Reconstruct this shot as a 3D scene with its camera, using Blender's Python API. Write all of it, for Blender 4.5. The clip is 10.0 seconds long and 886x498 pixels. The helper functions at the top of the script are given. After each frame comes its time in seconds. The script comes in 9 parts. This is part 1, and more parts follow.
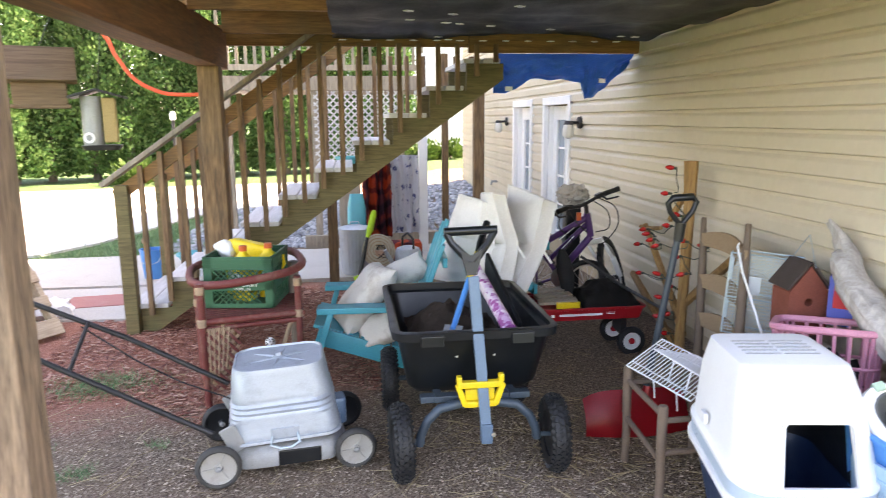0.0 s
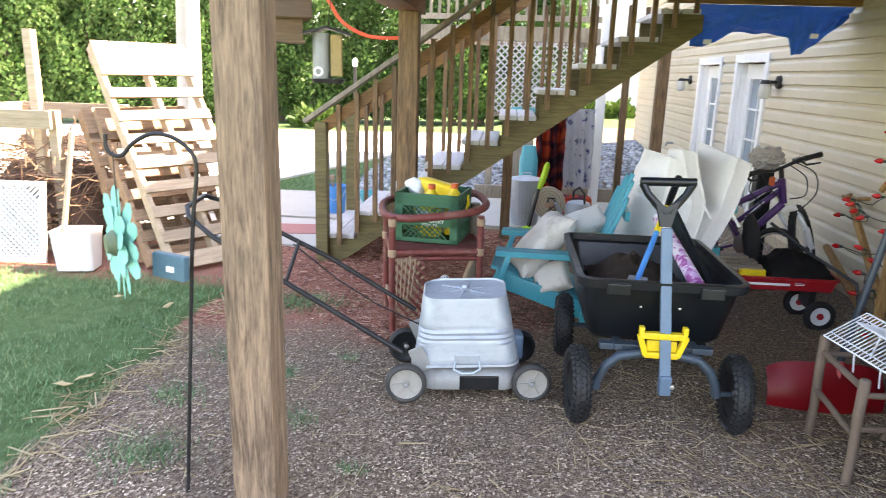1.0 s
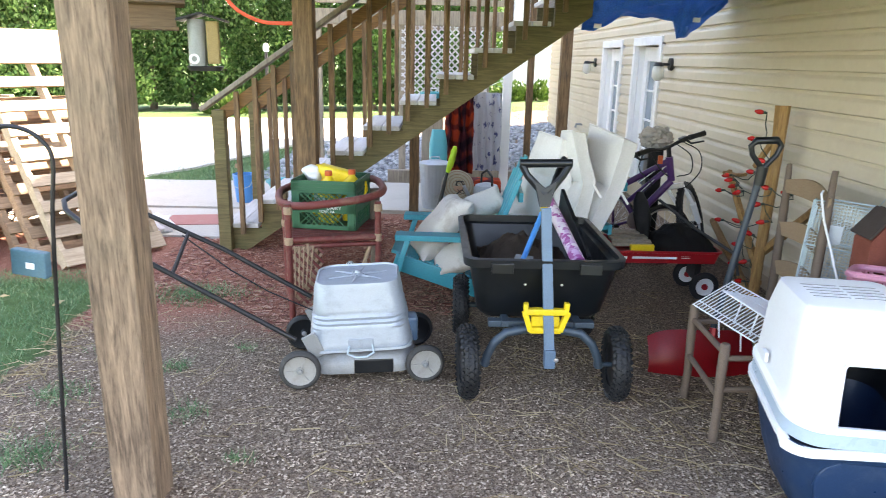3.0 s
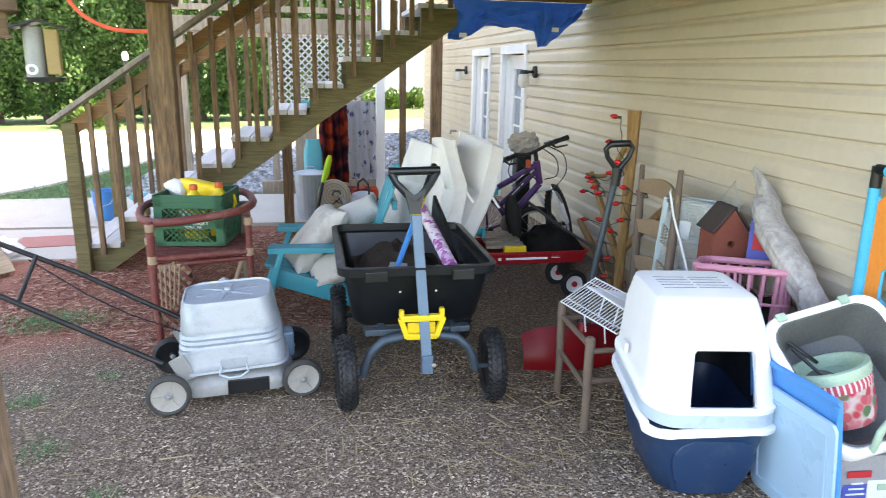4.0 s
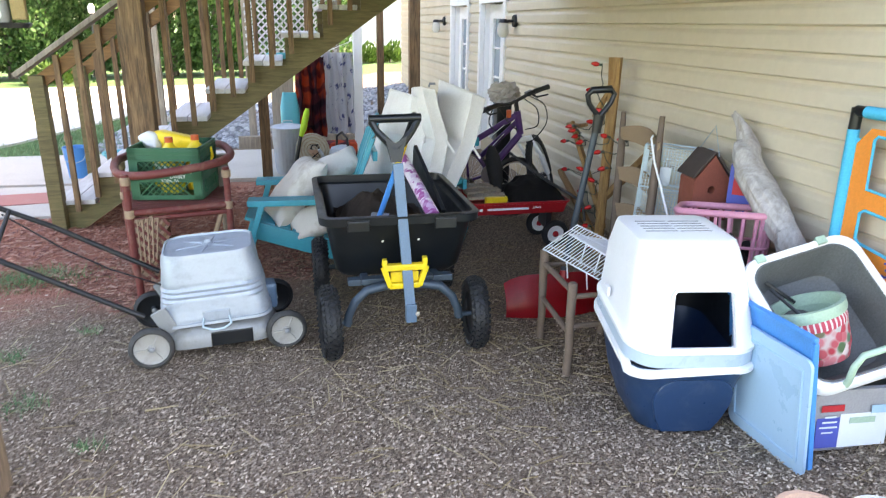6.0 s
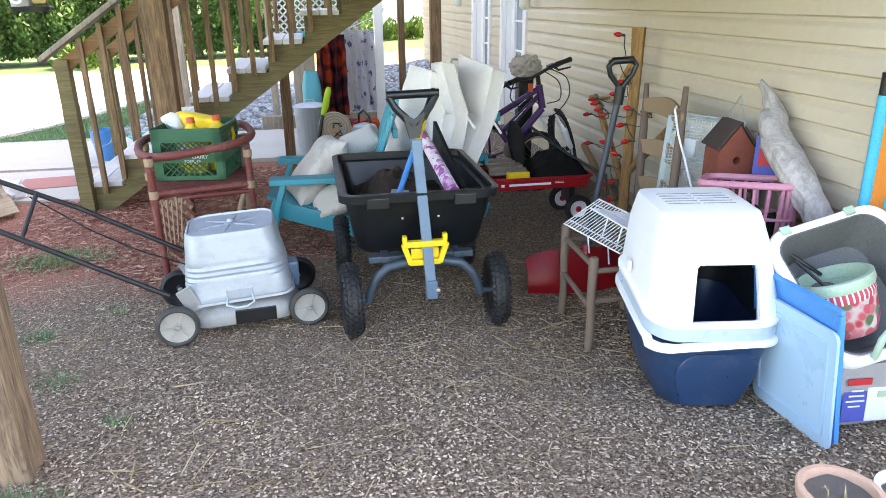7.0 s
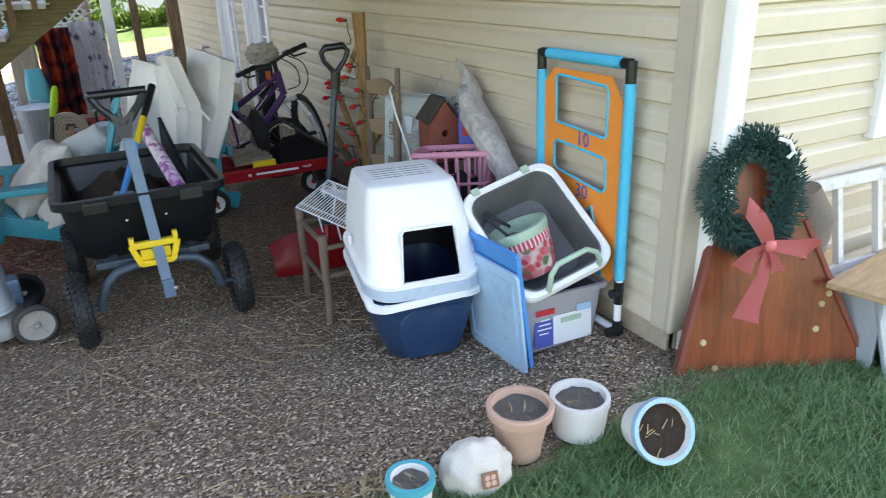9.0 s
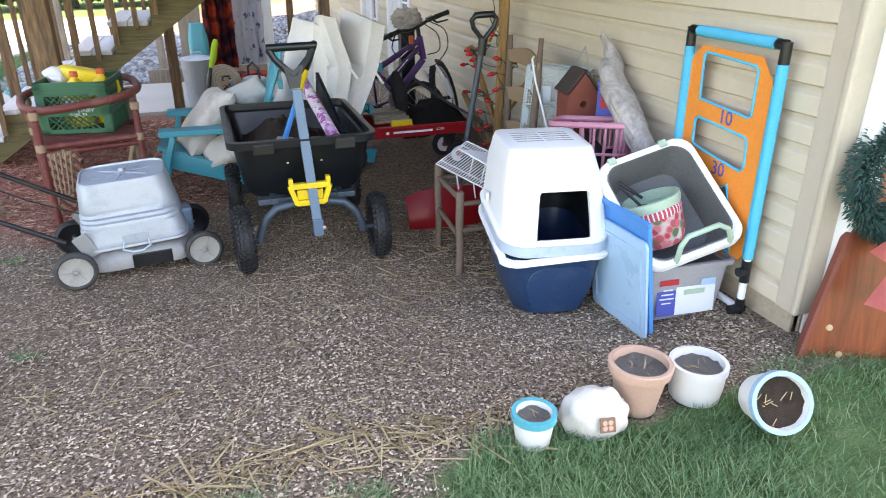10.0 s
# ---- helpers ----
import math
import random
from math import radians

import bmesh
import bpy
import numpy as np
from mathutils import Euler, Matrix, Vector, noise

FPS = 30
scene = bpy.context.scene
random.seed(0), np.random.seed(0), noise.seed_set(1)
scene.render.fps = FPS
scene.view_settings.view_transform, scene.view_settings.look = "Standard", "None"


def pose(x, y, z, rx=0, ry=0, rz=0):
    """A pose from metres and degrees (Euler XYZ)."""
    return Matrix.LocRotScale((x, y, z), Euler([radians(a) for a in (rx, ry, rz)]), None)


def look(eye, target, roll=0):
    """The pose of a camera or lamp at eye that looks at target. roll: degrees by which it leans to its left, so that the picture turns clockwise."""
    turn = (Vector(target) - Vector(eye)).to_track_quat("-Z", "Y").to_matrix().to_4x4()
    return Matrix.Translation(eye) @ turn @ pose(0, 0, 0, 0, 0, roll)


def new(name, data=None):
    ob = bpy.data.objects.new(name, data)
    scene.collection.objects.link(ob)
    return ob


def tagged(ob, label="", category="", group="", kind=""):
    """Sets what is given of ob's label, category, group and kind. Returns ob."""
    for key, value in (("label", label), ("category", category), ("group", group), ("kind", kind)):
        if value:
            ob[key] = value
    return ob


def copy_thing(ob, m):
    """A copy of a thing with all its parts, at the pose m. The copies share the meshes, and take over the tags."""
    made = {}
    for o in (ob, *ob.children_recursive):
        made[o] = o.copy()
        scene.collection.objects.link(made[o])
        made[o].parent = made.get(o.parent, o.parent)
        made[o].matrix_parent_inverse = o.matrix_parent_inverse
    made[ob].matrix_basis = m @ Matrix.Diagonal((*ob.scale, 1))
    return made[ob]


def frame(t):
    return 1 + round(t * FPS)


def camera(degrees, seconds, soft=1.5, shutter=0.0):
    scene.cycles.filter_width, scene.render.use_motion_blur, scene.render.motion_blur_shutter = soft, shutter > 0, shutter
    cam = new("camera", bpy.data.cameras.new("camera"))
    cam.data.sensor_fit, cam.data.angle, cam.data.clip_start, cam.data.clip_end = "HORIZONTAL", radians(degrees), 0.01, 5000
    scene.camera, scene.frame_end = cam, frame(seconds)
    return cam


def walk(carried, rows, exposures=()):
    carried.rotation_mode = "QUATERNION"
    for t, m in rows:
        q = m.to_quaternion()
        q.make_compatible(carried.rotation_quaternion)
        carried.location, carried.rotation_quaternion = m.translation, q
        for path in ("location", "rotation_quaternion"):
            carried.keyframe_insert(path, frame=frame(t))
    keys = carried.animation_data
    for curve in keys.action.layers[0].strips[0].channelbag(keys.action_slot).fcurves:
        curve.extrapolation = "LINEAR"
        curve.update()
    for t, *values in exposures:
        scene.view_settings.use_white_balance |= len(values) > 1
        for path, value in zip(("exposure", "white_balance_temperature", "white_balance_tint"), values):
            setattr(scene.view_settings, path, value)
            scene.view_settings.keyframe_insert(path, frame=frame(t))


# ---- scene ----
cam = camera(65.6, 10.0, 0.65, 0.25)
PATH = [
    (0, (0.076, 0.0, 1.577), (0.336, 1.948, 1.204), -0.4),
    (0.5, (-0.024, -0.067, 1.539), (-0.008, 1.89, 1.13), -1.0),
    (1, (-0.113, -0.103, 1.522), (-0.283, 1.827, 1.025), 1.8),
    (1.5, (-0.074, -0.114, 1.506), (-0.39, 1.793, 0.993), 2.6),
    (2, (-0.045, -0.129, 1.522), (-0.194, 1.79, 0.977), 1.1),
    (2.2, (-0.031, -0.123, 1.53), (-0.148, 1.8, 0.995), 0.9),
    (3.3, (0.106, -0.14, 1.536), (0.236, 1.784, 1.003), 1.4),
    (3.5, (0.103, -0.14, 1.537), (0.31, 1.777, 1.005), 1.3),
    (4, (0.146, -0.142, 1.543), (0.506, 1.759, 1.036), 1.1),
    (4.5, (0.153, -0.137, 1.54), (0.68, 1.721, 1.019), 1.7),
    (5, (0.165, -0.135, 1.542), (0.71, 1.719, 1.03), 1.2),
    (5.5, (0.151, -0.14, 1.539), (0.67, 1.718, 1.015), 1.3),
    (6, (0.135, -0.143, 1.5), (0.547, 1.712, 0.876), 0.8),
    (6.2, (0.124, -0.138, 1.497), (0.496, 1.707, 0.822), 0.6),
    (7.3, (0.189, -0.157, 1.491), (0.522, 1.692, 0.805), -0.8),
    (7.5, (0.202, -0.177, 1.493), (0.695, 1.644, 0.827), -1.2),
    (8, (0.277, -0.217, 1.506), (1.148, 1.442, 0.807), -1.3),
    (8.5, (0.459, -0.356, 1.514), (1.416, 1.247, 0.797), -0.4),
    (9, (0.416, -0.4, 1.539), (1.276, 1.244, 0.791), -1.8),
    (9.5, (0.229, -0.498, 1.501), (0.942, 1.211, 0.747), -0.5),
    (10, (0.204, -0.538, 1.545), (0.783, 1.197, 0.734), 0.1),
]
walk(cam, [(t, look(eye, target, roll)) for t, eye, target, roll in PATH], [(0, 3.35, 8800, 26), (0.6, 3.35, 8800, 26), (1.0, 3.32, 8500, 22), (1.6, 3.2, 8300, 20), (3.3, 3.32, 8300, 19), (6.2, 3.32, 8300, 19), (7.0, 3.4, 8300, 19), (7.5, 3.38, 8300, 19), (8.3, 2.72, 8100, 17), (9.0, 2.7, 8100, 17), (9.6, 3.02, 8300, 20), (10, 3.2, 8500, 22)])

# ---- world, sun and exposure ----
world = bpy.data.worlds.new("sky")
scene.world = world
world.use_nodes = True
wn = world.node_tree
sky = wn.nodes.new("ShaderNodeTexSky")
sky.sky_type = "NISHITA"
sky.sun_disc = False
sky.sun_elevation = radians(46)
sky.sun_rotation = radians(75)
bg = wn.nodes["Background"]
bg.inputs["Strength"].default_value = 0.13
wn.links.new(sky.outputs["Color"], bg.inputs["Color"])
sun_data = bpy.data.lights.new("sun", "SUN")
sun_data.energy, sun_data.angle, sun_data.color = 4.2, radians(0.6), (1.0, 0.95, 0.86)
sun = new("sun", sun_data)
sun.matrix_world = look((30, 8, 31), (0, 0, 0))


# ---- materials ----
def principled(name, rough=0.6, metal=0.0):
    m = bpy.data.materials.new(name)
    m.use_nodes = True
    b = m.node_tree.nodes["Principled BSDF"]
    b.inputs["Roughness"].default_value = rough
    b.inputs["Metallic"].default_value = metal
    return m, m.node_tree.nodes, m.node_tree.links, b


def mixcol(nodes, links, fac, a, b, blend="MIX"):
    n = nodes.new("ShaderNodeMix")
    n.data_type, n.blend_type = "RGBA", blend
    for sock, v in ((n.inputs[0], fac), (n.inputs[6], a), (n.inputs[7], b)):
        if hasattr(v, "is_linked"):
            links.new(v, sock)
        elif isinstance(v, (int, float)):
            sock.default_value = v
        else:
            sock.default_value = (*v, 1)
    return n.outputs[2]


def coords(nodes, links, scale=(1, 1, 1), kind="Object"):
    tc, mp = nodes.new("ShaderNodeTexCoord"), nodes.new("ShaderNodeMapping")
    mp.inputs["Scale"].default_value = scale
    links.new(tc.outputs[kind], mp.inputs["Vector"])
    return mp.outputs["Vector"]


def noise_tex(nodes, links, vec, scale, detail=6, rough=0.6, dist=0.0):
    n = nodes.new("ShaderNodeTexNoise")
    n.inputs["Scale"].default_value = scale
    n.inputs["Detail"].default_value = detail
    n.inputs["Roughness"].default_value = rough
    n.inputs["Distortion"].default_value = dist
    links.new(vec, n.inputs["Vector"])
    return n.outputs["Fac"]


def ramp(nodes, links, fac, stops):
    r = nodes.new("ShaderNodeValToRGB")
    e = r.color_ramp.elements
    while len(e) < len(stops):
        e.new(0.5)
    for i, (p, c) in enumerate(stops):
        e[i].position = p
        e[i].color = (*c, 1) if len(c) == 3 else c
    links.new(fac, r.inputs["Fac"])
    return r.outputs["Color"]


def bump(nodes, links, b, height, strength=0.3, dist=0.01):
    n = nodes.new("ShaderNodeBump")
    n.inputs["Strength"].default_value = strength
    n.inputs["Distance"].default_value = dist
    links.new(height, n.inputs["Height"])
    links.new(n.outputs["Normal"], b.inputs["Normal"])


def painted(name, col, rough=0.5, metal=0.0, dirt=(0.18, 0.14, 0.1), amount=0.35, scale=7.0, vary=0.12, bumps=0.08):
    """Paint, plastic or metal with blotches, fine grain and a little dirt."""
    m, n, l, b = principled(name, rough, metal)
    v = coords(n, l)
    big = noise_tex(n, l, v, scale, 7, 0.65, 0.3)
    fine = noise_tex(n, l, v, scale * 22, 4, 0.6)
    dark = tuple(c * (1 - vary) for c in col)
    light = tuple(min(1, c * (1 + vary)) for c in col)
    base = ramp(n, l, fine, [(0.3, dark), (0.7, light)])
    mask = ramp(n, l, big, [(0.52, (0, 0, 0)), (0.78, (amount, amount, amount))])
    l.new(mixcol(n, l, mask, base, dirt), b.inputs["Base Color"])
    rr = ramp(n, l, big, [(0.3, (rough * 0.8,) * 3), (0.75, (min(1, rough * 1.35),) * 3)])
    l.new(rr, b.inputs["Roughness"])
    bump(n, l, b, fine, bumps, 0.003)
    return m


def wood(name, dark, light, axis="X", rough=0.75, scale=1.0, stain=(0.1, 0.09, 0.06), amount=0.4):
    """Boards with grain along one axis, knots and weather stains; each board a little different."""
    m, n, l, b = principled(name, rough)
    s = {"X": (1.2, 14, 14), "Y": (14, 1.2, 14), "Z": (14, 14, 1.2)}[axis]
    s = tuple(k * scale for k in s)
    info = n.new("ShaderNodeObjectInfo")
    v = coords(n, l, s)
    add = n.new("ShaderNodeVectorMath")
    add.operation = "ADD"
    l.new(v, add.inputs[0])
    mul = n.new("ShaderNodeMath")
    mul.operation = "MULTIPLY"
    mul.inputs[1].default_value = 37.0
    l.new(info.outputs["Random"], mul.inputs[0])
    l.new(mul.outputs[0], add.inputs[1])
    grain = noise_tex(n, l, add.outputs[0], 2.2, 8, 0.6, 1.2)
    fine = noise_tex(n, l, add.outputs[0], 9, 4, 0.7, 0.2)
    blot = noise_tex(n, l, coords(n, l, (1, 1, 1)), 2.5, 5, 0.6)
    base = ramp(n, l, grain, [(0.32, dark), (0.5, tuple((a + c) / 2 for a, c in zip(dark, light))), (0.66, light)])
    base = mixcol(n, l, 0.35, base, ramp(n, l, fine, [(0.35, dark), (0.65, light)]))
    tint = ramp(n, l, info.outputs["Random"], [(0.0, (0.8, 0.8, 0.8)), (1.0, (1.1, 1.1, 1.1))])
    base = mixcol(n, l, 1.0, base, tint, "MULTIPLY")
    mask = ramp(n, l, blot, [(0.5, (0, 0, 0)), (0.75, (amount,) * 3)])
    l.new(mixcol(n, l, mask, base, stain), b.inputs["Base Color"])
    bump(n, l, b, grain, 0.35, 0.004)
    return m


M = {}
M["deck_wood"] = wood("treated_pine", (0.045, 0.022, 0.010), (0.32, 0.185, 0.09), "Z")
M["deck_wood_x"] = wood("treated_pine_board", (0.13, 0.06, 0.022), (0.36, 0.185, 0.065), "X")
M["deck_wood_y"] = wood("treated_pine_joist", (0.085, 0.032, 0.012), (0.24, 0.10, 0.036), "Y")
M["weathered_post"] = wood("weathered_post_pine", (0.045, 0.028, 0.018), (0.38, 0.26, 0.17), "Z", 0.8, 1.3)
M["green_wood"] = wood("mossy_pine", (0.075, 0.058, 0.022), (0.20, 0.155, 0.065), "X", amount=0.5, stain=(0.07, 0.09, 0.03))
M["tread_wood"] = wood("weathered_tread", (0.50, 0.49, 0.48), (0.74, 0.74, 0.74), "Y", stain=(0.4, 0.39, 0.37))
M["grey_wood"] = wood("weathered_grey_wood", (0.19, 0.15, 0.115), (0.42, 0.35, 0.27), "Z")
M["siding"] = painted("beige_vinyl", (0.59, 0.515, 0.395), 0.45, vary=0.03, dirt=(0.30, 0.25, 0.16), amount=0.22, scale=1.1)
M["trim"] = painted("beige_trim", (0.48, 0.42, 0.33), 0.45, vary=0.03, amount=0.25, dirt=(0.28, 0.24, 0.18), scale=2)
M["white_trim"] = painted("white_vinyl", (0.80, 0.80, 0.79), 0.4, vary=0.02, amount=0.12)
M["concrete"] = painted("concrete", (0.46, 0.44, 0.40), 0.9, vary=0.12, amount=0.3, dirt=(0.3, 0.28, 0.25), scale=2.5, bumps=0.3)
M["tan_parge"] = painted("tan_parging", (0.44, 0.36, 0.26), 0.9, vary=0.12, amount=0.35, dirt=(0.28, 0.22, 0.16), scale=3, bumps=0.4)
M["drive"] = painted("pale_driveway", (0.55, 0.54, 0.52), 0.9, vary=0.1, amount=0.2, dirt=(0.4, 0.38, 0.35), scale=1.2, bumps=0.3)
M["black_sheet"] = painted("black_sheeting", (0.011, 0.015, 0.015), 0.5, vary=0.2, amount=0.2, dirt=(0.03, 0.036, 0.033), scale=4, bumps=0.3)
M["blue_tarp"] = painted("blue_tarp", (0.03, 0.20, 0.55), 0.42, vary=0.2, amount=0.4, dirt=(0.02, 0.07, 0.22), scale=6, bumps=0.2)
M["black_plastic"] = painted("black_plastic", (0.007, 0.009, 0.011), 0.34, vary=0.2, amount=0.3, dirt=(0.035, 0.034, 0.03), scale=9)
M["tyre"] = painted("dusty_rubber", (0.010, 0.011, 0.013), 0.6, vary=0.2, amount=0.4, dirt=(0.06, 0.056, 0.05), scale=14)
M["steel_blue"] = painted("grey_blue_steel", (0.10, 0.17, 0.25), 0.42, 0.15, amount=0.3, scale=9)
M["yellow"] = painted("yellow_plastic", (0.80, 0.56, 0.02), 0.4, amount=0.15, scale=8)
M["white_plastic"] = painted("white_plastic", (0.80, 0.81, 0.82), 0.35, vary=0.02, amount=0.12, dirt=(0.45, 0.43, 0.38), scale=5)
M["navy_plastic"] = painted("navy_plastic", (0.012, 0.042, 0.105), 0.33, amount=0.35, dirt=(0.09, 0.13, 0.18), scale=14)
M["teal"] = painted("teal_plastic", (0.01, 0.32, 0.40), 0.42, amount=0.2, dirt=(0.1, 0.25, 0.28), scale=6)
M["zinc"] = painted("galvanised_zinc", (0.39, 0.44, 0.49), 0.45, 0.35, amount=0.55, dirt=(0.22, 0.235, 0.25), scale=11, vary=0.10)
M["red_paint"] = painted("red_painted_steel", (0.42, 0.012, 0.02), 0.35, 0.0, amount=0.25, dirt=(0.1, 0.02, 0.02), scale=6)
M["orange"] = painted("orange_cloth", (0.86, 0.27, 0.04), 0.8, vary=0.06, amount=0.1, dirt=(0.6, 0.2, 0.05), scale=5, bumps=0.2)
M["cyan"] = painted("cyan_cloth", (0.02, 0.46, 0.68), 0.75, vary=0.08, amount=0.1, dirt=(0.02, 0.3, 0.45), bumps=0.2)


# ---- mesh helpers ----
def mesh_of(name, bm, material, smooth=False):
    me = bpy.data.meshes.new(name)
    bmesh.ops.recalc_face_normals(bm, faces=bm.faces)
    bm.to_mesh(me)
    bm.free()
    mats = material if isinstance(material, (list, tuple)) else [material]
    for m in mats:
        me.materials.append(m)
    if smooth:
        me.shade_smooth()
        me.set_sharp_from_angle(angle=radians(40))
    return me


def part(name, bm, material, parent=None, label="", smooth=False):
    ob = new(name, mesh_of(name, bm, material, smooth))
    ob.parent = parent
    if label:
        ob["label"] = label
    return ob


def thing(name, label, category, m=None, group="", kind=""):
    ob = new(name)
    ob.empty_display_size = 0.1
    tagged(ob, label, category, group, kind)
    if m is not None:
        ob.matrix_world = m
    return ob


def solo(name, bm, material, label, category, m=None, group="", kind="", smooth=False):
    ob = part(name, bm, material, None, label, smooth)
    tagged(ob, label, category, group, kind)
    if m is not None:
        ob.matrix_world = m
    return ob


def box(bm, size, m=None, bevel=0.0, at=(0, 0, 0)):
    """A box of that size centred on at, then moved by m."""
    r = bmesh.ops.create_cube(bm, size=1.0)
    vs = r["verts"]
    bmesh.ops.scale(bm, vec=size, verts=vs)
    bmesh.ops.translate(bm, vec=at, verts=vs)
    if bevel:
        es = list({e for v in vs for e in v.link_edges})
        r = bmesh.ops.bevel(bm, geom=es, offset=bevel, segments=2, affect="EDGES", profile=0.6)
        vs = list({v for fc in r["faces"] for v in fc.verts} | {v for v in vs if v.is_valid})
    if m is not None:
        bmesh.ops.transform(bm, matrix=m, verts=vs)
    return vs


def tube(bm, points, radius, sides=10, cap=True, closed=False):
    """A round bar along points; radius is a number or one for each point."""
    pts = [Vector(p) for p in points]
    rad = radius if isinstance(radius, (list, tuple)) else [radius] * len(pts)
    rings, prev = [], None
    count = len(pts)
    for i, p in enumerate(pts):
        if closed:
            d = pts[(i + 1) % count] - pts[i - 1]
        else:
            d = pts[min(i + 1, count - 1)] - pts[max(i - 1, 0)]
        d.normalize()
        if prev is None:
            u = d.orthogonal().normalized()
        else:
            u = (prev - d * prev.dot(d)).normalized()
        prev = u
        w = d.cross(u)
        rings.append([bm.verts.new(p + rad[i] * (math.cos(a) * u + math.sin(a) * w)) for a in (2 * math.pi * k / sides for k in range(sides))])
    pairs = list(zip(rings, rings[1:])) + ([(rings[-1], rings[0])] if closed else [])
    for a, b in pairs:
        for k in range(sides):
            bm.faces.new((a[k], a[(k + 1) % sides], b[(k + 1) % sides], b[k]))
    if cap and not closed:
        bm.faces.new(rings[0][::-1])
        bm.faces.new(rings[-1])
    return [v for r in rings for v in r]


def lathe(bm, profile, sides=32, m=None, closed=False):
    """A turned form round z from (radius, height) pairs."""
    rings = []
    for r, z in profile:
        if r < 1e-6:
            rings.append([bm.verts.new((0, 0, z))])
        else:
            rings.append([bm.verts.new((r * math.cos(2 * math.pi * k / sides), r * math.sin(2 * math.pi * k / sides), z)) for k in range(sides)])
    pairs = list(zip(rings, rings[1:])) + ([(rings[-1], rings[0])] if closed else [])
    for a, b in pairs:
        for k in range(sides):
            q = (k + 1) % sides
            if len(a) == 1 and len(b) == 1:
                continue
            if len(a) == 1:
                bm.faces.new((a[0], b[k], b[q]))
            elif len(b) == 1:
                bm.faces.new((a[k], a[q], b[0]))
            else:
                bm.faces.new((a[k], a[q], b[q], b[k]))
    vs = [v for r in rings for v in r]
    if m is not None:
        bmesh.ops.transform(bm, matrix=m, verts=vs)
    return vs


def rrect(w, d, r, n=5):
    """Points of a rectangle with rounded corners, counterclockwise."""
    out = []
    r = min(r, w / 2 - 1e-4, d / 2 - 1e-4)
    for cx, cy, a0 in ((w / 2 - r, d / 2 - r, 0), (-w / 2 + r, d / 2 - r, 90), (-w / 2 + r, -d / 2 + r, 180), (w / 2 - r, -d / 2 + r, 270)):
        for k in range(n + 1):
            a = radians(a0 + 90 * k / n)
            out.append((cx + r * math.cos(a), cy + r * math.sin(a)))
    return out


def loft(bm, rings, cap_first=True, cap_last=True):
    """Joins closed rings of equal length, each a list of 3D points."""
    vr = [[bm.verts.new(p) for p in ring] for ring in rings]
    n = len(vr[0])
    for a, b in zip(vr, vr[1:]):
        for k in range(n):
            bm.faces.new((a[k], a[(k + 1) % n], b[(k + 1) % n], b[k]))
    if cap_first:
        bm.faces.new(vr[0][::-1])
    if cap_last:
        bm.faces.new(vr[-1])
    return [v for r in vr for v in r]


def tub_rings(levels, n=5):
    """Rings for a tub: (width, depth, corner radius, height, x shift, y shift)."""
    return [[(x + (lv[4] if len(lv) > 4 else 0), y + (lv[5] if len(lv) > 5 else 0), lv[3]) for x, y in rrect(lv[0], lv[1], lv[2], n)] for lv in levels]


def prism(bm, outline, depth, m=None):
    """A flat outline in xy given a thickness along z."""
    a = [bm.verts.new((x, y, 0)) for x, y in outline]
    b = [bm.verts.new((x, y, depth)) for x, y in outline]
    n = len(a)
    bm.faces.new(a[::-1])
    bm.faces.new(b)
    for k in range(n):
        bm.faces.new((a[k], a[(k + 1) % n], b[(k + 1) % n], b[k]))
    if m is not None:
        bmesh.ops.transform(bm, matrix=m, verts=a + b)
    return a + b


def B():
    return bmesh.new()


def along(p, q, up=(0, 0, 1)):
    """A pose at the middle of p and q whose x axis runs from p to q; and the length."""
    p, q = Vector(p), Vector(q)
    x = (q - p).normalized()
    y = Vector(up).cross(x)
    if y.length < 1e-4:
        y = Vector((0, 1, 0))
    y.normalize()
    z = x.cross(y)
    r = Matrix((x, y, z)).transposed().to_4x4()
    return Matrix.Translation((p + q) / 2) @ r, (q - p).length


def beam(bm, p, q, width, height, bevel=0.004, up=(0, 0, 1)):
    m, n = along(p, q, up)
    return box(bm, (n, width, height), m, bevel)


def smooth_path(points, n):
    """A rounded line through points, n steps between neighbours."""
    p = [Vector(q) for q in points]
    p = [2 * p[0] - p[1]] + p + [2 * p[-1] - p[-2]]
    out = []
    for a, b, c, d in zip(p, p[1:], p[2:], p[3:]):
        for k in range(n):
            t = k / n
            out.append(0.5 * (2 * b + (c - a) * t + (2 * a - 5 * b + 4 * c - d) * t * t + (3 * b - a - 3 * c + d) * t ** 3))
    return out + [p[-2]]


def lying(at, x, n):
    """A pose at a place from its x axis and its normal."""
    x, n = Vector(x).normalized(), Vector(n)
    n = (n - x * n.dot(x)).normalized()
    m = Matrix((x, n.cross(x), n)).transposed().to_4x4()
    m.translation = at
    return m


# ---- the large structure ----
WALL_X, CORNER_Y, WALL_END = 2.33, 1.33, 13.7
STAIR_Y = 5.3
COURSE = 0.1108


def smooth01(a, b, x):
    k = min(1.0, max(0.0, (x - a) / (b - a)))
    return k * k * (3 - 2 * k)


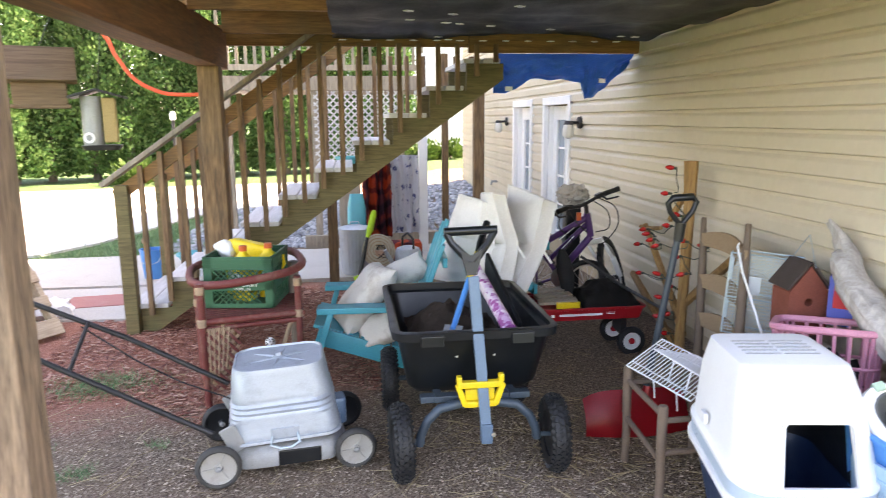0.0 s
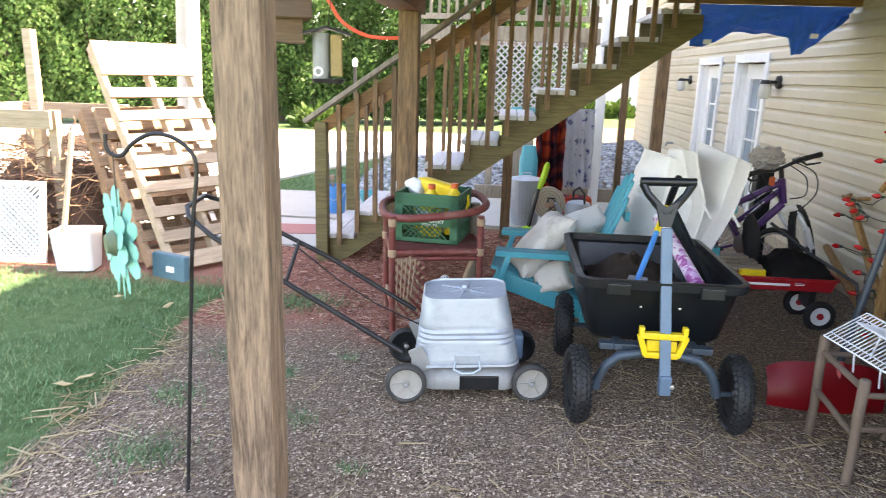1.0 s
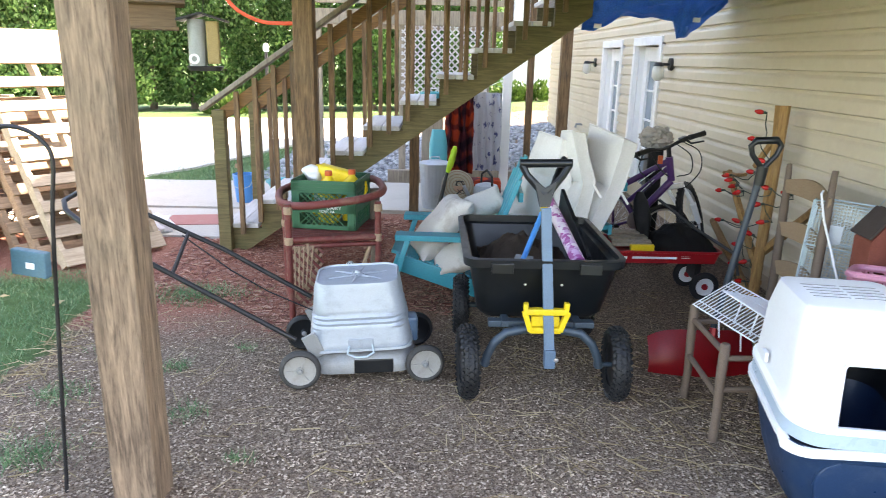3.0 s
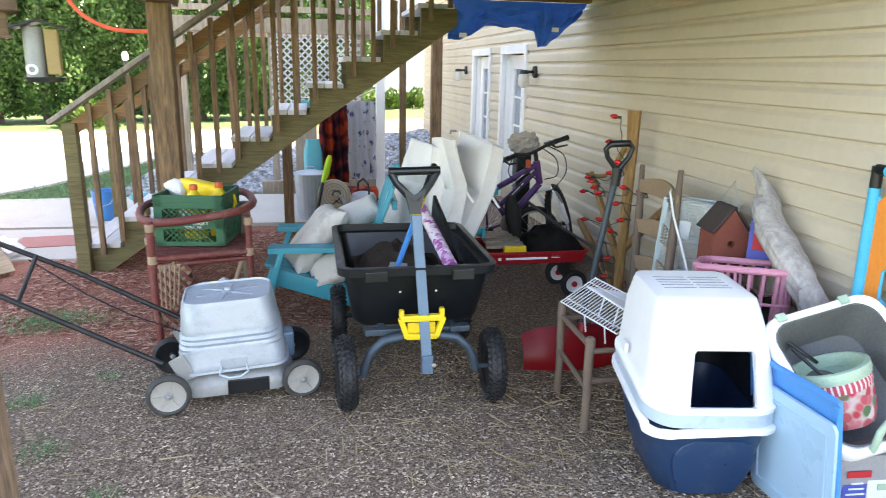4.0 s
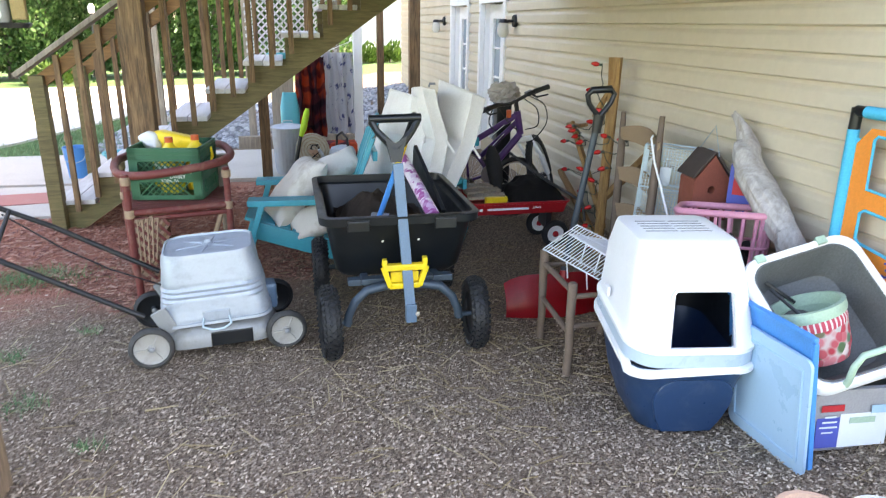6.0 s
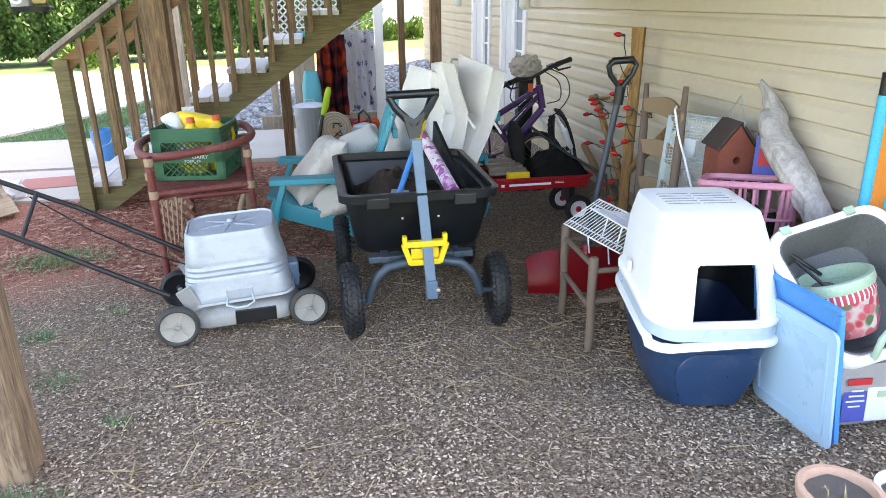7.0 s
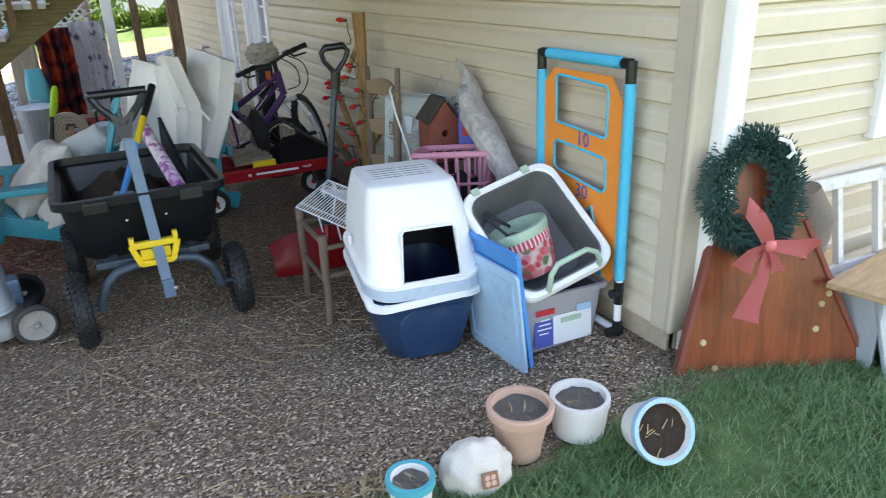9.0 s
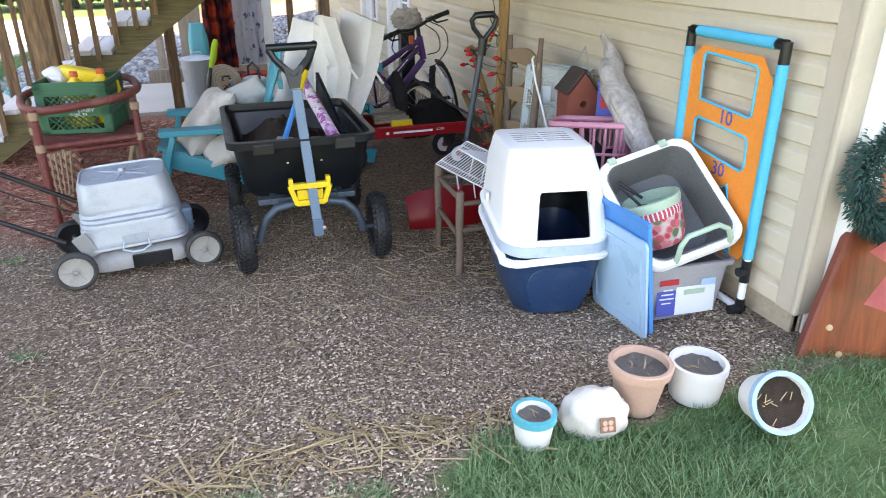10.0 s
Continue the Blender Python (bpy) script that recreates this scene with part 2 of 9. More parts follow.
def ground_z(x, y):
    """Nearly level; it rises a little at the house wall and on the far bank."""
    z = 0.075 * smooth01(1.75, 2.35, x) * smooth01(0.6, 1.4, y)
    z += 0.30 * smooth01(9.0, 14.0, y) * smooth01(-1.0, 1.5, x)
    if -6 < x < 4 and -2 < y < 7:
        z += 0.012 * noise.noise((x * 1.7, y * 1.7, 0.3)) + 0.006 * noise.noise((x * 6, y * 6, 4.3))
    return z


def axis_steps(lo, hi, fine_lo, fine_hi, fine, coarse):
    out, v = [], lo
    while v < hi:
        out.append(v)
        v += fine if fine_lo <= v < fine_hi else coarse
    return out + [hi]


def build_ground():
    xs = [-3000, -600, -120, -45] + axis_steps(-20, 14, -3.5, 3.5, 0.06, 0.5) + [40, 120, 600, 3000]
    ys = [-3000, -600, -120, -40] + axis_steps(-12, 24, 0.2, 7.0, 0.06, 0.5) + [45, 120, 600, 3000]
    verts = [(x, y, ground_z(x, y)) for y in ys for x in xs]
    w = len(xs)
    faces = [(j * w + i, j * w + i + 1, (j + 1) * w + i + 1, (j + 1) * w + i) for j in range(len(ys) - 1) for i in range(w - 1)]
    me = bpy.data.meshes.new("ground")
    me.from_pydata(verts, [], faces)
    me.shade_smooth()
    me.materials.append(M["ground"])
    tagged(new("ground", me), "bare brown mulch and soil with straw, turning to lawn", "ground", kind="structure")


def ground_material():
    m, n, l, b = principled("ground_soil_and_lawn", 0.95)
    b.inputs["Specular IOR Level"].default_value = 0.15
    geo = n.new("ShaderNodeNewGeometry")
    sep = n.new("ShaderNodeSeparateXYZ")
    l.new(geo.outputs["Position"], sep.inputs[0])
    pos = geo.outputs["Position"]

    def math2(op, a, c):
        k = n.new("ShaderNodeMath")
        k.operation = op
        for sock, v in zip(k.inputs, (a, c)):
            if isinstance(v, (int, float)):
                sock.default_value = v
            else:
                l.new(v, sock)
        return k.outputs[0]

    def step(v, lo, hi):
        k = n.new("ShaderNodeMapRange")
        k.interpolation_type = "SMOOTHSTEP"
        l.new(v, k.inputs[0])
        k.inputs[1].default_value, k.inputs[2].default_value = lo, hi
        return k.outputs[0]

    wob = noise_tex(n, l, pos, 2.2, 5, 0.6)
    wob2 = math2("MULTIPLY", math2("SUBTRACT", wob, 0.5), 0.9)
    chips = n.new("ShaderNodeTexVoronoi")
    chips.inputs["Scale"].default_value = 105
    chips.inputs["Randomness"].default_value = 1.0
    l.new(pos, chips.inputs["Vector"])
    fine = noise_tex(n, l, pos, 95, 6, 0.75)
    mid = noise_tex(n, l, pos, 9, 6, 0.7)
    bign = noise_tex(n, l, pos, 1.3, 5, 0.6)
    soil = ramp(n, l, fine, [(0.36, (0.045, 0.03, 0.022)), (0.5, (0.24, 0.172, 0.125)), (0.64, (0.66, 0.53, 0.41))])
    chipcol = ramp(n, l, chips.outputs["Color"], [(0.15, (0.05, 0.036, 0.027)), (0.55, (0.21, 0.157, 0.118)), (0.92, (0.60, 0.50, 0.40))])
    soil = mixcol(n, l, 0.55, soil, chipcol)
    soil = mixcol(n, l, ramp(n, l, bign, [(0.4, (0, 0, 0)), (0.7, (0.55,) * 3)]), soil, (0.235, 0.165, 0.118))
    red = ramp(n, l, fine, [(0.3, (0.14, 0.05, 0.036)), (0.52, (0.42, 0.18, 0.13)), (0.7, (0.64, 0.40, 0.30))])
    grass = ramp(n, l, mid, [(0.3, (0.06, 0.11, 0.045)), (0.55, (0.11, 0.20, 0.085)), (0.8, (0.24, 0.29, 0.16))])
    grass = mixcol(n, l, 0.3, grass, ramp(n, l, fine, [(0.3, (0.02, 0.045, 0.008)), (0.7, (0.12, 0.18, 0.05))]))
    x, y = math2("ADD", sep.outputs[0], wob2), math2("ADD", sep.outputs[1], wob2)
    # red mulch bed round the foot of the stairs
    rm = math2("MULTIPLY", math2("MULTIPLY", step(y, 3.3, 4.0), step(math2("MULTIPLY", sep.outputs[1], -1), -7.0, -6.5)), step(math2("MULTIPLY", x, -1), -0.5, 0.5))
    col = mixcol(n, l, rm, soil, red)
    # lawn left of the bed
    xs = math2("ADD", sep.outputs[0], math2("MULTIPLY", math2("SUBTRACT", wob, 0.5), 0.5))
    left = step(math2("MULTIPLY", xs, -1), 1.90, 2.0)
    near = step(math2("MULTIPLY", sep.outputs[1], -1), -4.6, -4.3)
    lawn = math2("MULTIPLY", left, near)
    far = step(y, 16.5, 17.0)
    # lawn in front of the pots, and round the corner of the house
    ysh = math2("ADD", sep.outputs[1], math2("MULTIPLY", math2("SUBTRACT", wob, 0.5), 0.3))
    front = math2("MULTIPLY", step(math2("MULTIPLY", ysh, -1), -1.17, -1.08), step(xs, 0.62, 0.82))
    strip = math2("MULTIPLY", step(y, 7.6, 7.75), step(math2("MULTIPLY", xs, -1), 0.9, 1.2))
    anyg = math2("MAXIMUM", math2("MAXIMUM", lawn, far), math2("MAXIMUM", front, strip))
    col = mixcol(n, l, anyg, col, grass)
    l.new(col, b.inputs["Base Color"])
    h = math2("ADD", math2("MULTIPLY", fine, 0.6), math2("MULTIPLY", chips.outputs["Distance"], 0.9))
    bump(n, l, b, h, 0.8, 0.02)
    return m


M["ground"] = ground_material()
build_ground()


def flat_slab(name, outline, z, thick, mat, label, category):
    bm = B()
    prism(bm, outline, thick, Matrix.Translation((0, 0, z - thick)))
    return solo(name, bm, mat, label, category, kind="structure")


flat_slab("pavement", [(-9, 6.75), (1.4, 6.72), (1.4, 8.4), (-9, 8.0)], 0.035, 0.12, M["concrete"], "pale concrete garden path", "path")
flat_slab("pavement", [(-9, 5.95), (-2.9, 5.65), (-1.72, 5.6), (-1.66, 6.70), (-9, 6.70)], 0.02, 0.1, M["concrete"], "worn paving beside the foot of the stairs", "paving")
flat_slab("road", [(-40, 8.35), (-3.6, 8.5), (-3.2, 9.2), (-2.2, 12.5), (4.5, 14.8), (12, 15.5), (40, 15.8), (40, 19.0), (4, 18.6), (-7, 16.5), (-40, 15.5)], 0.03, 0.14, M["drive"], "pale sunlit concrete driveway", "driveway")


# siding: courses with a sloped face and a shadow lip
def siding_wall(name, length, z0, z1, holes, label):
    """A wall in the xz plane along +x, its outside facing -y; holes are (x0, x1, top) down to z0."""
    bm = B()
    z = z0
    while z < z1:
        top = min(z + COURSE, z1)
        spans, x = [], 0.0
        for a, c, ht in sorted(holes):
            if z < ht:
                spans.append((x, a))
                x = c
        spans.append((x, length))
        for a, c in spans:
            if c - a < 0.01:
                continue
            prof = [(0.012, z), (-0.006, z), (-0.020, z + 0.008), (-0.018, z + 0.62 * COURSE), (-0.014, z + 0.70 * COURSE), (-0.001, z + 0.84 * COURSE), (0.002, z + COURSE)]
            prof = [(y, min(h, z1)) for y, h in prof]
            rows = [(bm.verts.new((a, y, h)), bm.verts.new((c, y, h))) for y, h in prof]
            for (p, q), (p2, q2) in zip(rows, rows[1:]):
                bm.faces.new((p, q, q2, p2))
        z += COURSE
    x = 0.0
    for a, c, ht in sorted(holes):
        box(bm, (a - x, 0.15, z1 - z0), None, 0, ((a + x) / 2, 0.09, (z0 + z1) / 2))
        box(bm, (c - a, 0.15, z1 - ht), None, 0, ((a + c) / 2, 0.09, (ht + z1) / 2))
        x = c
    box(bm, (length - x, 0.15, z1 - z0), None, 0, ((length + x) / 2, 0.09, (z0 + z1) / 2))
    me = bpy.data.meshes.new(name)
    bm.to_mesh(me)
    bm.free()
    me.materials.append(M["siding"])
    ob = new(name, me)
    return tagged(ob, label, "wall", kind="structure")


SID0 = 0.18
DOORS = [(6.93, 7.80), (8.42, 9.28)]
DOOR_TOP = 1.72
w1 = siding_wall("wall_west", WALL_END - CORNER_Y, SID0, 5.6, [(WALL_END - d1, WALL_END - d0, DOOR_TOP) for d0, d1 in DOORS], "beige vinyl lap siding on the side of the house")
w1.matrix_world = pose(WALL_X, WALL_END, 0, 0, 0, -90)
w2 = siding_wall("wall_south", 9.0, SID0, 5.6, [], "beige vinyl lap siding round the house corner")
w2.matrix_world = pose(WALL_X, CORNER_Y, 0)
bm = B()
box(bm, (9.0, 0.15, 5.6), None, 0, (WALL_X + 4.5, WALL_END - 0.08, 2.8))
box(bm, (0.15, WALL_END - CORNER_Y, 5.6), None, 0, (WALL_X + 9.0, (WALL_END + CORNER_Y) / 2, 2.8))
solo("wall_north", bm, M["siding"], "far walls of the beige house", "wall", kind="structure")
bm = B()
prism(bm, [(-0.45, 5.5), (4.5, 8.2), (9.45, 5.5), (9.45, 5.35), (-0.45, 5.35)], WALL_END - CORNER_Y + 0.8, Matrix.Translation((WALL_X, WALL_END + 0.4, 0)) @ pose(0, 0, 0, 90, 0, 0))
solo("roof", bm, M["trim"], "pitched roof of the beige house", "roof", kind="structure")
bm = B()
box(bm, (0.012, WALL_END - CORNER_Y - 0.03, 0.8), None, 0, (WALL_X + 0.016, (WALL_END + CORNER_Y) / 2, -0.14))
box(bm, (8.9, 0.012, 0.8), None, 0, (WALL_X + 4.5, CORNER_Y + 0.016, -0.14))
solo("foundation", bm, M["tan_parge"], "low tan foundation band under the siding", "foundation", kind="structure")
bm = B()
for sx, sy, cx, cy in ((0.02, 0.1, WALL_X - 0.012, CORNER_Y + 0.034), (0.1, 0.02, WALL_X + 0.034, CORNER_Y - 0.012)):
    box(bm, (sx, sy, 5.3), None, 0.004, (cx, cy, SID0 + 2.65))
box(bm, (0.03, 0.03, 5.3), None, 0.01, (WALL_X - 0.012, CORNER_Y - 0.012, SID0 + 2.65))
solo("corner_trim", bm, M["trim"], "beige vinyl corner post of the house", "trim", kind="structure")

# deck overhead: posts, beams, joists, black sheeting
DECK_Z = 2.17


def deck_post(x, y, top, w=0.14, mat=None, name="deck_post", label="square treated pine deck post with knots and cracks"):
    bm = B()
    box(bm, (w, w, top + 0.06), None, 0.008, (0, 0, top / 2 - 0.03))
    return solo(name, bm, mat or M["deck_wood"], label, "post", Matrix.Translation((x, y, ground_z(x, y))), group="deck posts")


deck_post(-0.92, 2.0, 1.93, 0.15, M["weathered_post"])
deck_post(-0.835, 4.9, 1.93)
deck_post(1.57, 8.0, 1.93, 0.12)
bm = B()
beam(bm, (-0.87, 1.86, 2.06), (-0.84, 5.22, 2.06), 0.15, 0.26)
solo("deck_beam", bm, M["deck_wood_y"], "dark brown deck beam on the posts", "beam", kind="structure")
bm = B()
beam(bm, (-1.03, 1.86, 2.10), (-1.03, 5.30, 2.10), 0.04, 0.25)
solo("deck_fascia", bm, M["deck_wood_y"], "brown fascia board of the deck", "beam", kind="structure")
bm = B()
beam(bm, (-1.0, 5.27, 2.17), (0.98, 5.27, 2.17), 0.045, 0.14)
solo("rim_joist", bm, M["deck_wood_x"], "brown rim joist of the deck", "beam", kind="structure")
bm = B()
beam(bm, (0.98, 5.26, 2.14), (2.31, 5.26, 2.14), 0.06, 0.16)
solo("rim_joist", bm, M["deck_wood_x"], "orange-brown rim joist of the deck", "beam", kind="structure")
for i in range(4):
    bm = B()
    beam(bm, (-0.76, 1.9 + 1.05 * i, 2.25), (0.0, 1.9 + 1.05 * i, 2.25), 0.04, 0.18)
    solo("joist", bm, M["deck_wood_x"], "brown deck joist", "joist", group="deck joists", kind="structure")
bm = B()
box(bm, (3.4, 3.44, 0.04), None, 0, (0.62, 3.58, 2.37))
solo("ceiling", bm, M["deck_wood_x"], "underside of the wooden deck boards", "ceiling", kind="structure")


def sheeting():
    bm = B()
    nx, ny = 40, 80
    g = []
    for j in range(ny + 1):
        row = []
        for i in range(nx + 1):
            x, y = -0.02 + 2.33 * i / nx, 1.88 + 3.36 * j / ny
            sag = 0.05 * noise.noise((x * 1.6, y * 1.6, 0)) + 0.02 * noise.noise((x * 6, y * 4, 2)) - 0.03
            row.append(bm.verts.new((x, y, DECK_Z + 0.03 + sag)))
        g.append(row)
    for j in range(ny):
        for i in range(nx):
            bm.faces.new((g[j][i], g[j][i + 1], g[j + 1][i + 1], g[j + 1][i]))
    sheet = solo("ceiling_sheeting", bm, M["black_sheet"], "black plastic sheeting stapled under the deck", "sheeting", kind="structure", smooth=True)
    rnd = random.Random(4)
    for k in range(26):
        bm = B()
        box(bm, (0.05, 0.035, 0.006), None, 0.002)
        p = part("fixing", bm, M["white_trim"], sheet)
        x = 0.05 + 2.2 * rnd.random()
        y = 5.15 if k < 13 else 3.2 + 1.9 * rnd.random()
        if k < 13:
            x = 0.05 + 0.17 * k
        p.location = (x, y, DECK_Z - 0.035)
        p.rotation_euler = (0, 0, rnd.random())


sheeting()

# stairs
RUN, RISE, STAIR_W = 0.283, 0.2, 0.95
X1, Z1 = -0.74, 0.82


def stairs():
    st = thing("staircase", "weathered wooden stairs with balusters up to the deck", "stairs")
    x_at = lambda z: X1 + (z - Z1) * RUN / RISE  # noqa: E731
    slope = math.atan2(RISE, RUN)
    for y in (STAIR_Y, STAIR_Y + STAIR_W):
        bm = B()
        # saw-tooth board: a notch under each tread
        saw = []
        for k in range(-4, 7):
            zt = Z1 + RISE * k - 0.036
            saw += [(x_at(Z1 + RISE * k) + 0.012, max(zt, 0.0)), (x_at(Z1 + RISE * k) + RUN + 0.012, max(zt, 0.0))]
        low = lambda x: max(0.0, 0.685 + 0.70 * (x + 0.432))  # noqa: E731
        xe = saw[-1][0]
        saw += [(xe, low(xe)), (-1.41, 0.0)]
        prism(bm, saw[1:], 0.042, pose(0, y + 0.021, 0, 90))
        part("stringer", bm, M["green_wood"], st, "stair stringer stained green")
    k = -3
    while Z1 + RISE * k < 2.2:
        z = Z1 + RISE * k
        for off in (0.0, 0.145):
            bm = B()
            box(bm, (0.138, STAIR_W + 0.07, 0.036), None, 0.006, (x_at(z) + 0.055 + off, STAIR_Y + STAIR_W / 2, z - 0.018))
            part("tread", bm, M["tread_wood"], st)
        k += 1
    for y, first in ((STAIR_Y - 0.055, True), (STAIR_Y + STAIR_W + 0.055, False)):
        # newel, handrail, lower rail
        bm = B()
        zt = 1.12
        box(bm, (0.095, 0.095, zt), None, 0.006, (-1.57, y, zt / 2))
        part("newel_post", bm, M["green_wood"], st)
        pa, pb = Vector((-1.70, y, 1.12)), Vector((0.70, y, 1.12 + 2.40 * RISE / RUN * 0.985))
        bm = B()
        beam(bm, pa, pb, 0.13, 0.035, 0.006)
        part("handrail", bm, M["grey_wood"], st, "weathered grey handrail cap")
        bm = B()
        beam(bm, pa + Vector((0.08, 0.02, -0.085)), pb + Vector((0.08, 0.02, -0.085)), 0.036, 0.09, 0.004)
        part("rail", bm, M["deck_wood_x"], st)
        x = -1.428
        while x < 1.2:
            zr = 1.12 + (x + 1.70) * RISE / RUN * 0.985 - 0.05
            zs = Z1 + (x - X1) * RISE / RUN - 0.19
            zr = min(zr, 2.12)
            bm = B()
            box(bm, (0.036, 0.036, zr - zs), None, 0.003, (x, y - 0.02, (zr + zs) / 2))
            part("baluster", bm, M["deck_wood"], st)
            x += 0.145
    bm = B()
    box(bm, (0.09, 0.09, 1.2), None, 0.006, (-0.10, 6.35, 0.6))
    part("support_post", bm, M["deck_wood"], st)


stairs()

# far posts by the gravel bed
deck_post(0.914, 8.0, 2.3, 0.1, M["white_trim"], "post", "white painted porch post")
deck_post(1.175, 8.0, 2.3, 0.075)


# ---- things under the deck ----
def cut(bm, cutter):
    """bm with the closed form cutter taken away."""
    a, c = bpy.data.meshes.new("a"), bpy.data.meshes.new("c")
    bmesh.ops.recalc_face_normals(bm, faces=bm.faces)
    bmesh.ops.recalc_face_normals(cutter, faces=cutter.faces)
    bm.to_mesh(a), cutter.to_mesh(c)
    oa, oc = new("a", a), new("c", c)
    mod = oa.modifiers.new("cut", "BOOLEAN")
    mod.operation, mod.object, mod.solver = "DIFFERENCE", oc, "EXACT"
    bpy.context.view_layer.update()
    got = bpy.data.meshes.new_from_object(oa.evaluated_get(bpy.context.evaluated_depsgraph_get()))
    out = B()
    out.from_mesh(got)
    for o in (oa, oc):
        bpy.data.objects.remove(o)
    for me in (a, c, got):
        bpy.data.meshes.remove(me)
    bm.free(), cutter.free()
    return out


def text_part(name, words, size, material, parent, m, depth=0.001):
    cu = bpy.data.curves.new(name, "FONT")
    cu.body, cu.size, cu.extrude = words, size, depth
    cu.align_x, cu.align_y = "CENTER", "CENTER"
    tmp = new(name, cu)
    bpy.context.view_layer.update()
    me = bpy.data.meshes.new_from_object(tmp.evaluated_get(bpy.context.evaluated_depsgraph_get()))
    bpy.data.objects.remove(tmp)
    me.materials.clear()
    me.materials.append(material)
    ob = new(name, me)
    ob.parent = parent
    ob.matrix_local = m
    return ob


M["soil"] = painted("dark_potting_soil", (0.075, 0.05, 0.035), 0.95, vary=0.5, amount=0.4, dirt=(0.09, 0.07, 0.055), scale=12, bumps=0.9)
M["dry_soil"] = painted("dry_grey_soil", (0.25, 0.23, 0.21), 0.95, vary=0.7, amount=0.6, dirt=(0.34, 0.31, 0.28), scale=25, bumps=1.0)
M["dusty_tyre"] = painted("grey_dusty_rubber", (0.045, 0.044, 0.042), 0.8, vary=0.2, amount=0.5, dirt=(0.16, 0.15, 0.13), scale=14)
M["hub_grey"] = painted("pale_grey_plastic", (0.34, 0.33, 0.30), 0.6, amount=0.5, scale=15)
M["deck_alu"] = painted("dusty_cast_aluminium", (0.30, 0.31, 0.31), 0.55, 0.4, amount=0.6, dirt=(0.16, 0.15, 0.12), scale=10)
M["black_metal"] = painted("black_painted_tube", (0.02, 0.02, 0.022), 0.4, 0.2, amount=0.2)
M["crate_green"] = painted("green_crate_plastic", (0.015, 0.11, 0.055), 0.45, amount=0.2, dirt=(0.06, 0.12, 0.08))
M["rattan"] = painted("red_brown_rattan", (0.16, 0.03, 0.026), 0.55, amount=0.85, dirt=(0.30, 0.19, 0.14), scale=9, vary=0.35, bumps=0.5)
M["cane"] = painted("bare_cane", (0.34, 0.23, 0.15), 0.7, amount=0.3, vary=0.2, scale=12)
M["bark"] = painted("old_bark", (0.16, 0.13, 0.105), 0.9, amount=0.5, dirt=(0.28, 0.24, 0.2), scale=9, vary=0.3, bumps=0.7)
M["cream_cloth"] = painted("cream_canvas", (0.80, 0.785, 0.755), 0.85, vary=0.05, amount=0.3, dirt=(0.42, 0.38, 0.32), scale=4, bumps=0.15)
M["white_wire"] = painted("white_coated_wire", (0.78, 0.80, 0.82), 0.4, vary=0.03, amount=0.1)
M["purple"] = painted("purple_bike_paint", (0.075, 0.022, 0.13), 0.3, amount=0.1)
M["chrome"] = painted("steel", (0.55, 0.55, 0.56), 0.3, 0.9, amount=0.2)
M["black_cloth"] = painted("black_fabric", (0.012, 0.012, 0.013), 0.9, vary=0.3, amount=0.3, dirt=(0.03, 0.028, 0.025), scale=8, bumps=0.3)
M["red_bulb"] = painted("red_bulb_glass", (0.55, 0.012, 0.012), 0.2, amount=0.05)
M["pine"] = painted("yellow_pine_post", (0.44, 0.25, 0.09), 0.7, amount=0.4, dirt=(0.3, 0.18, 0.07), scale=8, vary=0.15)
M["mesh_wire"] = painted("galvanised_wire", (0.40, 0.50, 0.56), 0.4, 0.6, amount=0.2)
M["barn_red"] = painted("barn_red_wood", (0.21, 0.055, 0.035), 0.8, amount=0.35, dirt=(0.13, 0.05, 0.03), scale=8, vary=0.15)
M["pink"] = painted("pink_plastic", (0.66, 0.27, 0.36), 0.45, amount=0.3, dirt=(0.5, 0.3, 0.33))
M["drift"] = painted("driftwood", (0.40, 0.36, 0.32), 0.9, amount=0.6, dirt=(0.22, 0.19, 0.165), scale=9, vary=0.2, bumps=0.5)
M["grey_plastic"] = painted("grey_tote_plastic", (0.34, 0.34, 0.36), 0.4, amount=0.2, dirt=(0.25, 0.24, 0.23))
M["pale_blue"] = painted("pale_blue_plastic", (0.33, 0.52, 0.68), 0.3, vary=0.02, amount=0.25, dirt=(0.45, 0.52, 0.58), scale=4)
M["mid_blue"] = painted("blue_plastic", (0.035, 0.26, 0.62), 0.4, amount=0.15)
M["sage"] = painted("sage_plastic", (0.36, 0.50, 0.38), 0.45, amount=0.1)
M["pan_inside"] = painted("dirty_pan", (0.10, 0.105, 0.105), 0.6, amount=0.7, dirt=(0.11, 0.095, 0.075), scale=6, vary=0.2)
M["label_white"] = painted("label_paper", (0.72, 0.76, 0.76), 0.5, vary=0.02, amount=0.05)
M["label_blue"] = painted("label_blue", (0.06, 0.09, 0.40), 0.5, vary=0.05, amount=0.05)
M["label_red"] = painted("label_red", (0.5, 0.02, 0.03), 0.5, vary=0.05, amount=0.05)
M["terracotta"] = painted("pale_terracotta", (0.52, 0.33, 0.24), 0.85, amount=0.35, dirt=(0.42, 0.33, 0.27), scale=7, vary=0.08)
M["white_pot"] = painted("white_glazed_pot", (0.68, 0.67, 0.63), 0.5, amount=0.3, dirt=(0.45, 0.42, 0.36), scale=14)
M["red_cap"] = painted("orange_red_cap", (0.60, 0.09, 0.015), 0.4, amount=0.05)
M["pale_stone"] = painted("pale_stone", (0.56, 0.53, 0.47), 0.85, amount=0.35, dirt=(0.38, 0.35, 0.3), scale=9, vary=0.1, bumps=0.5)


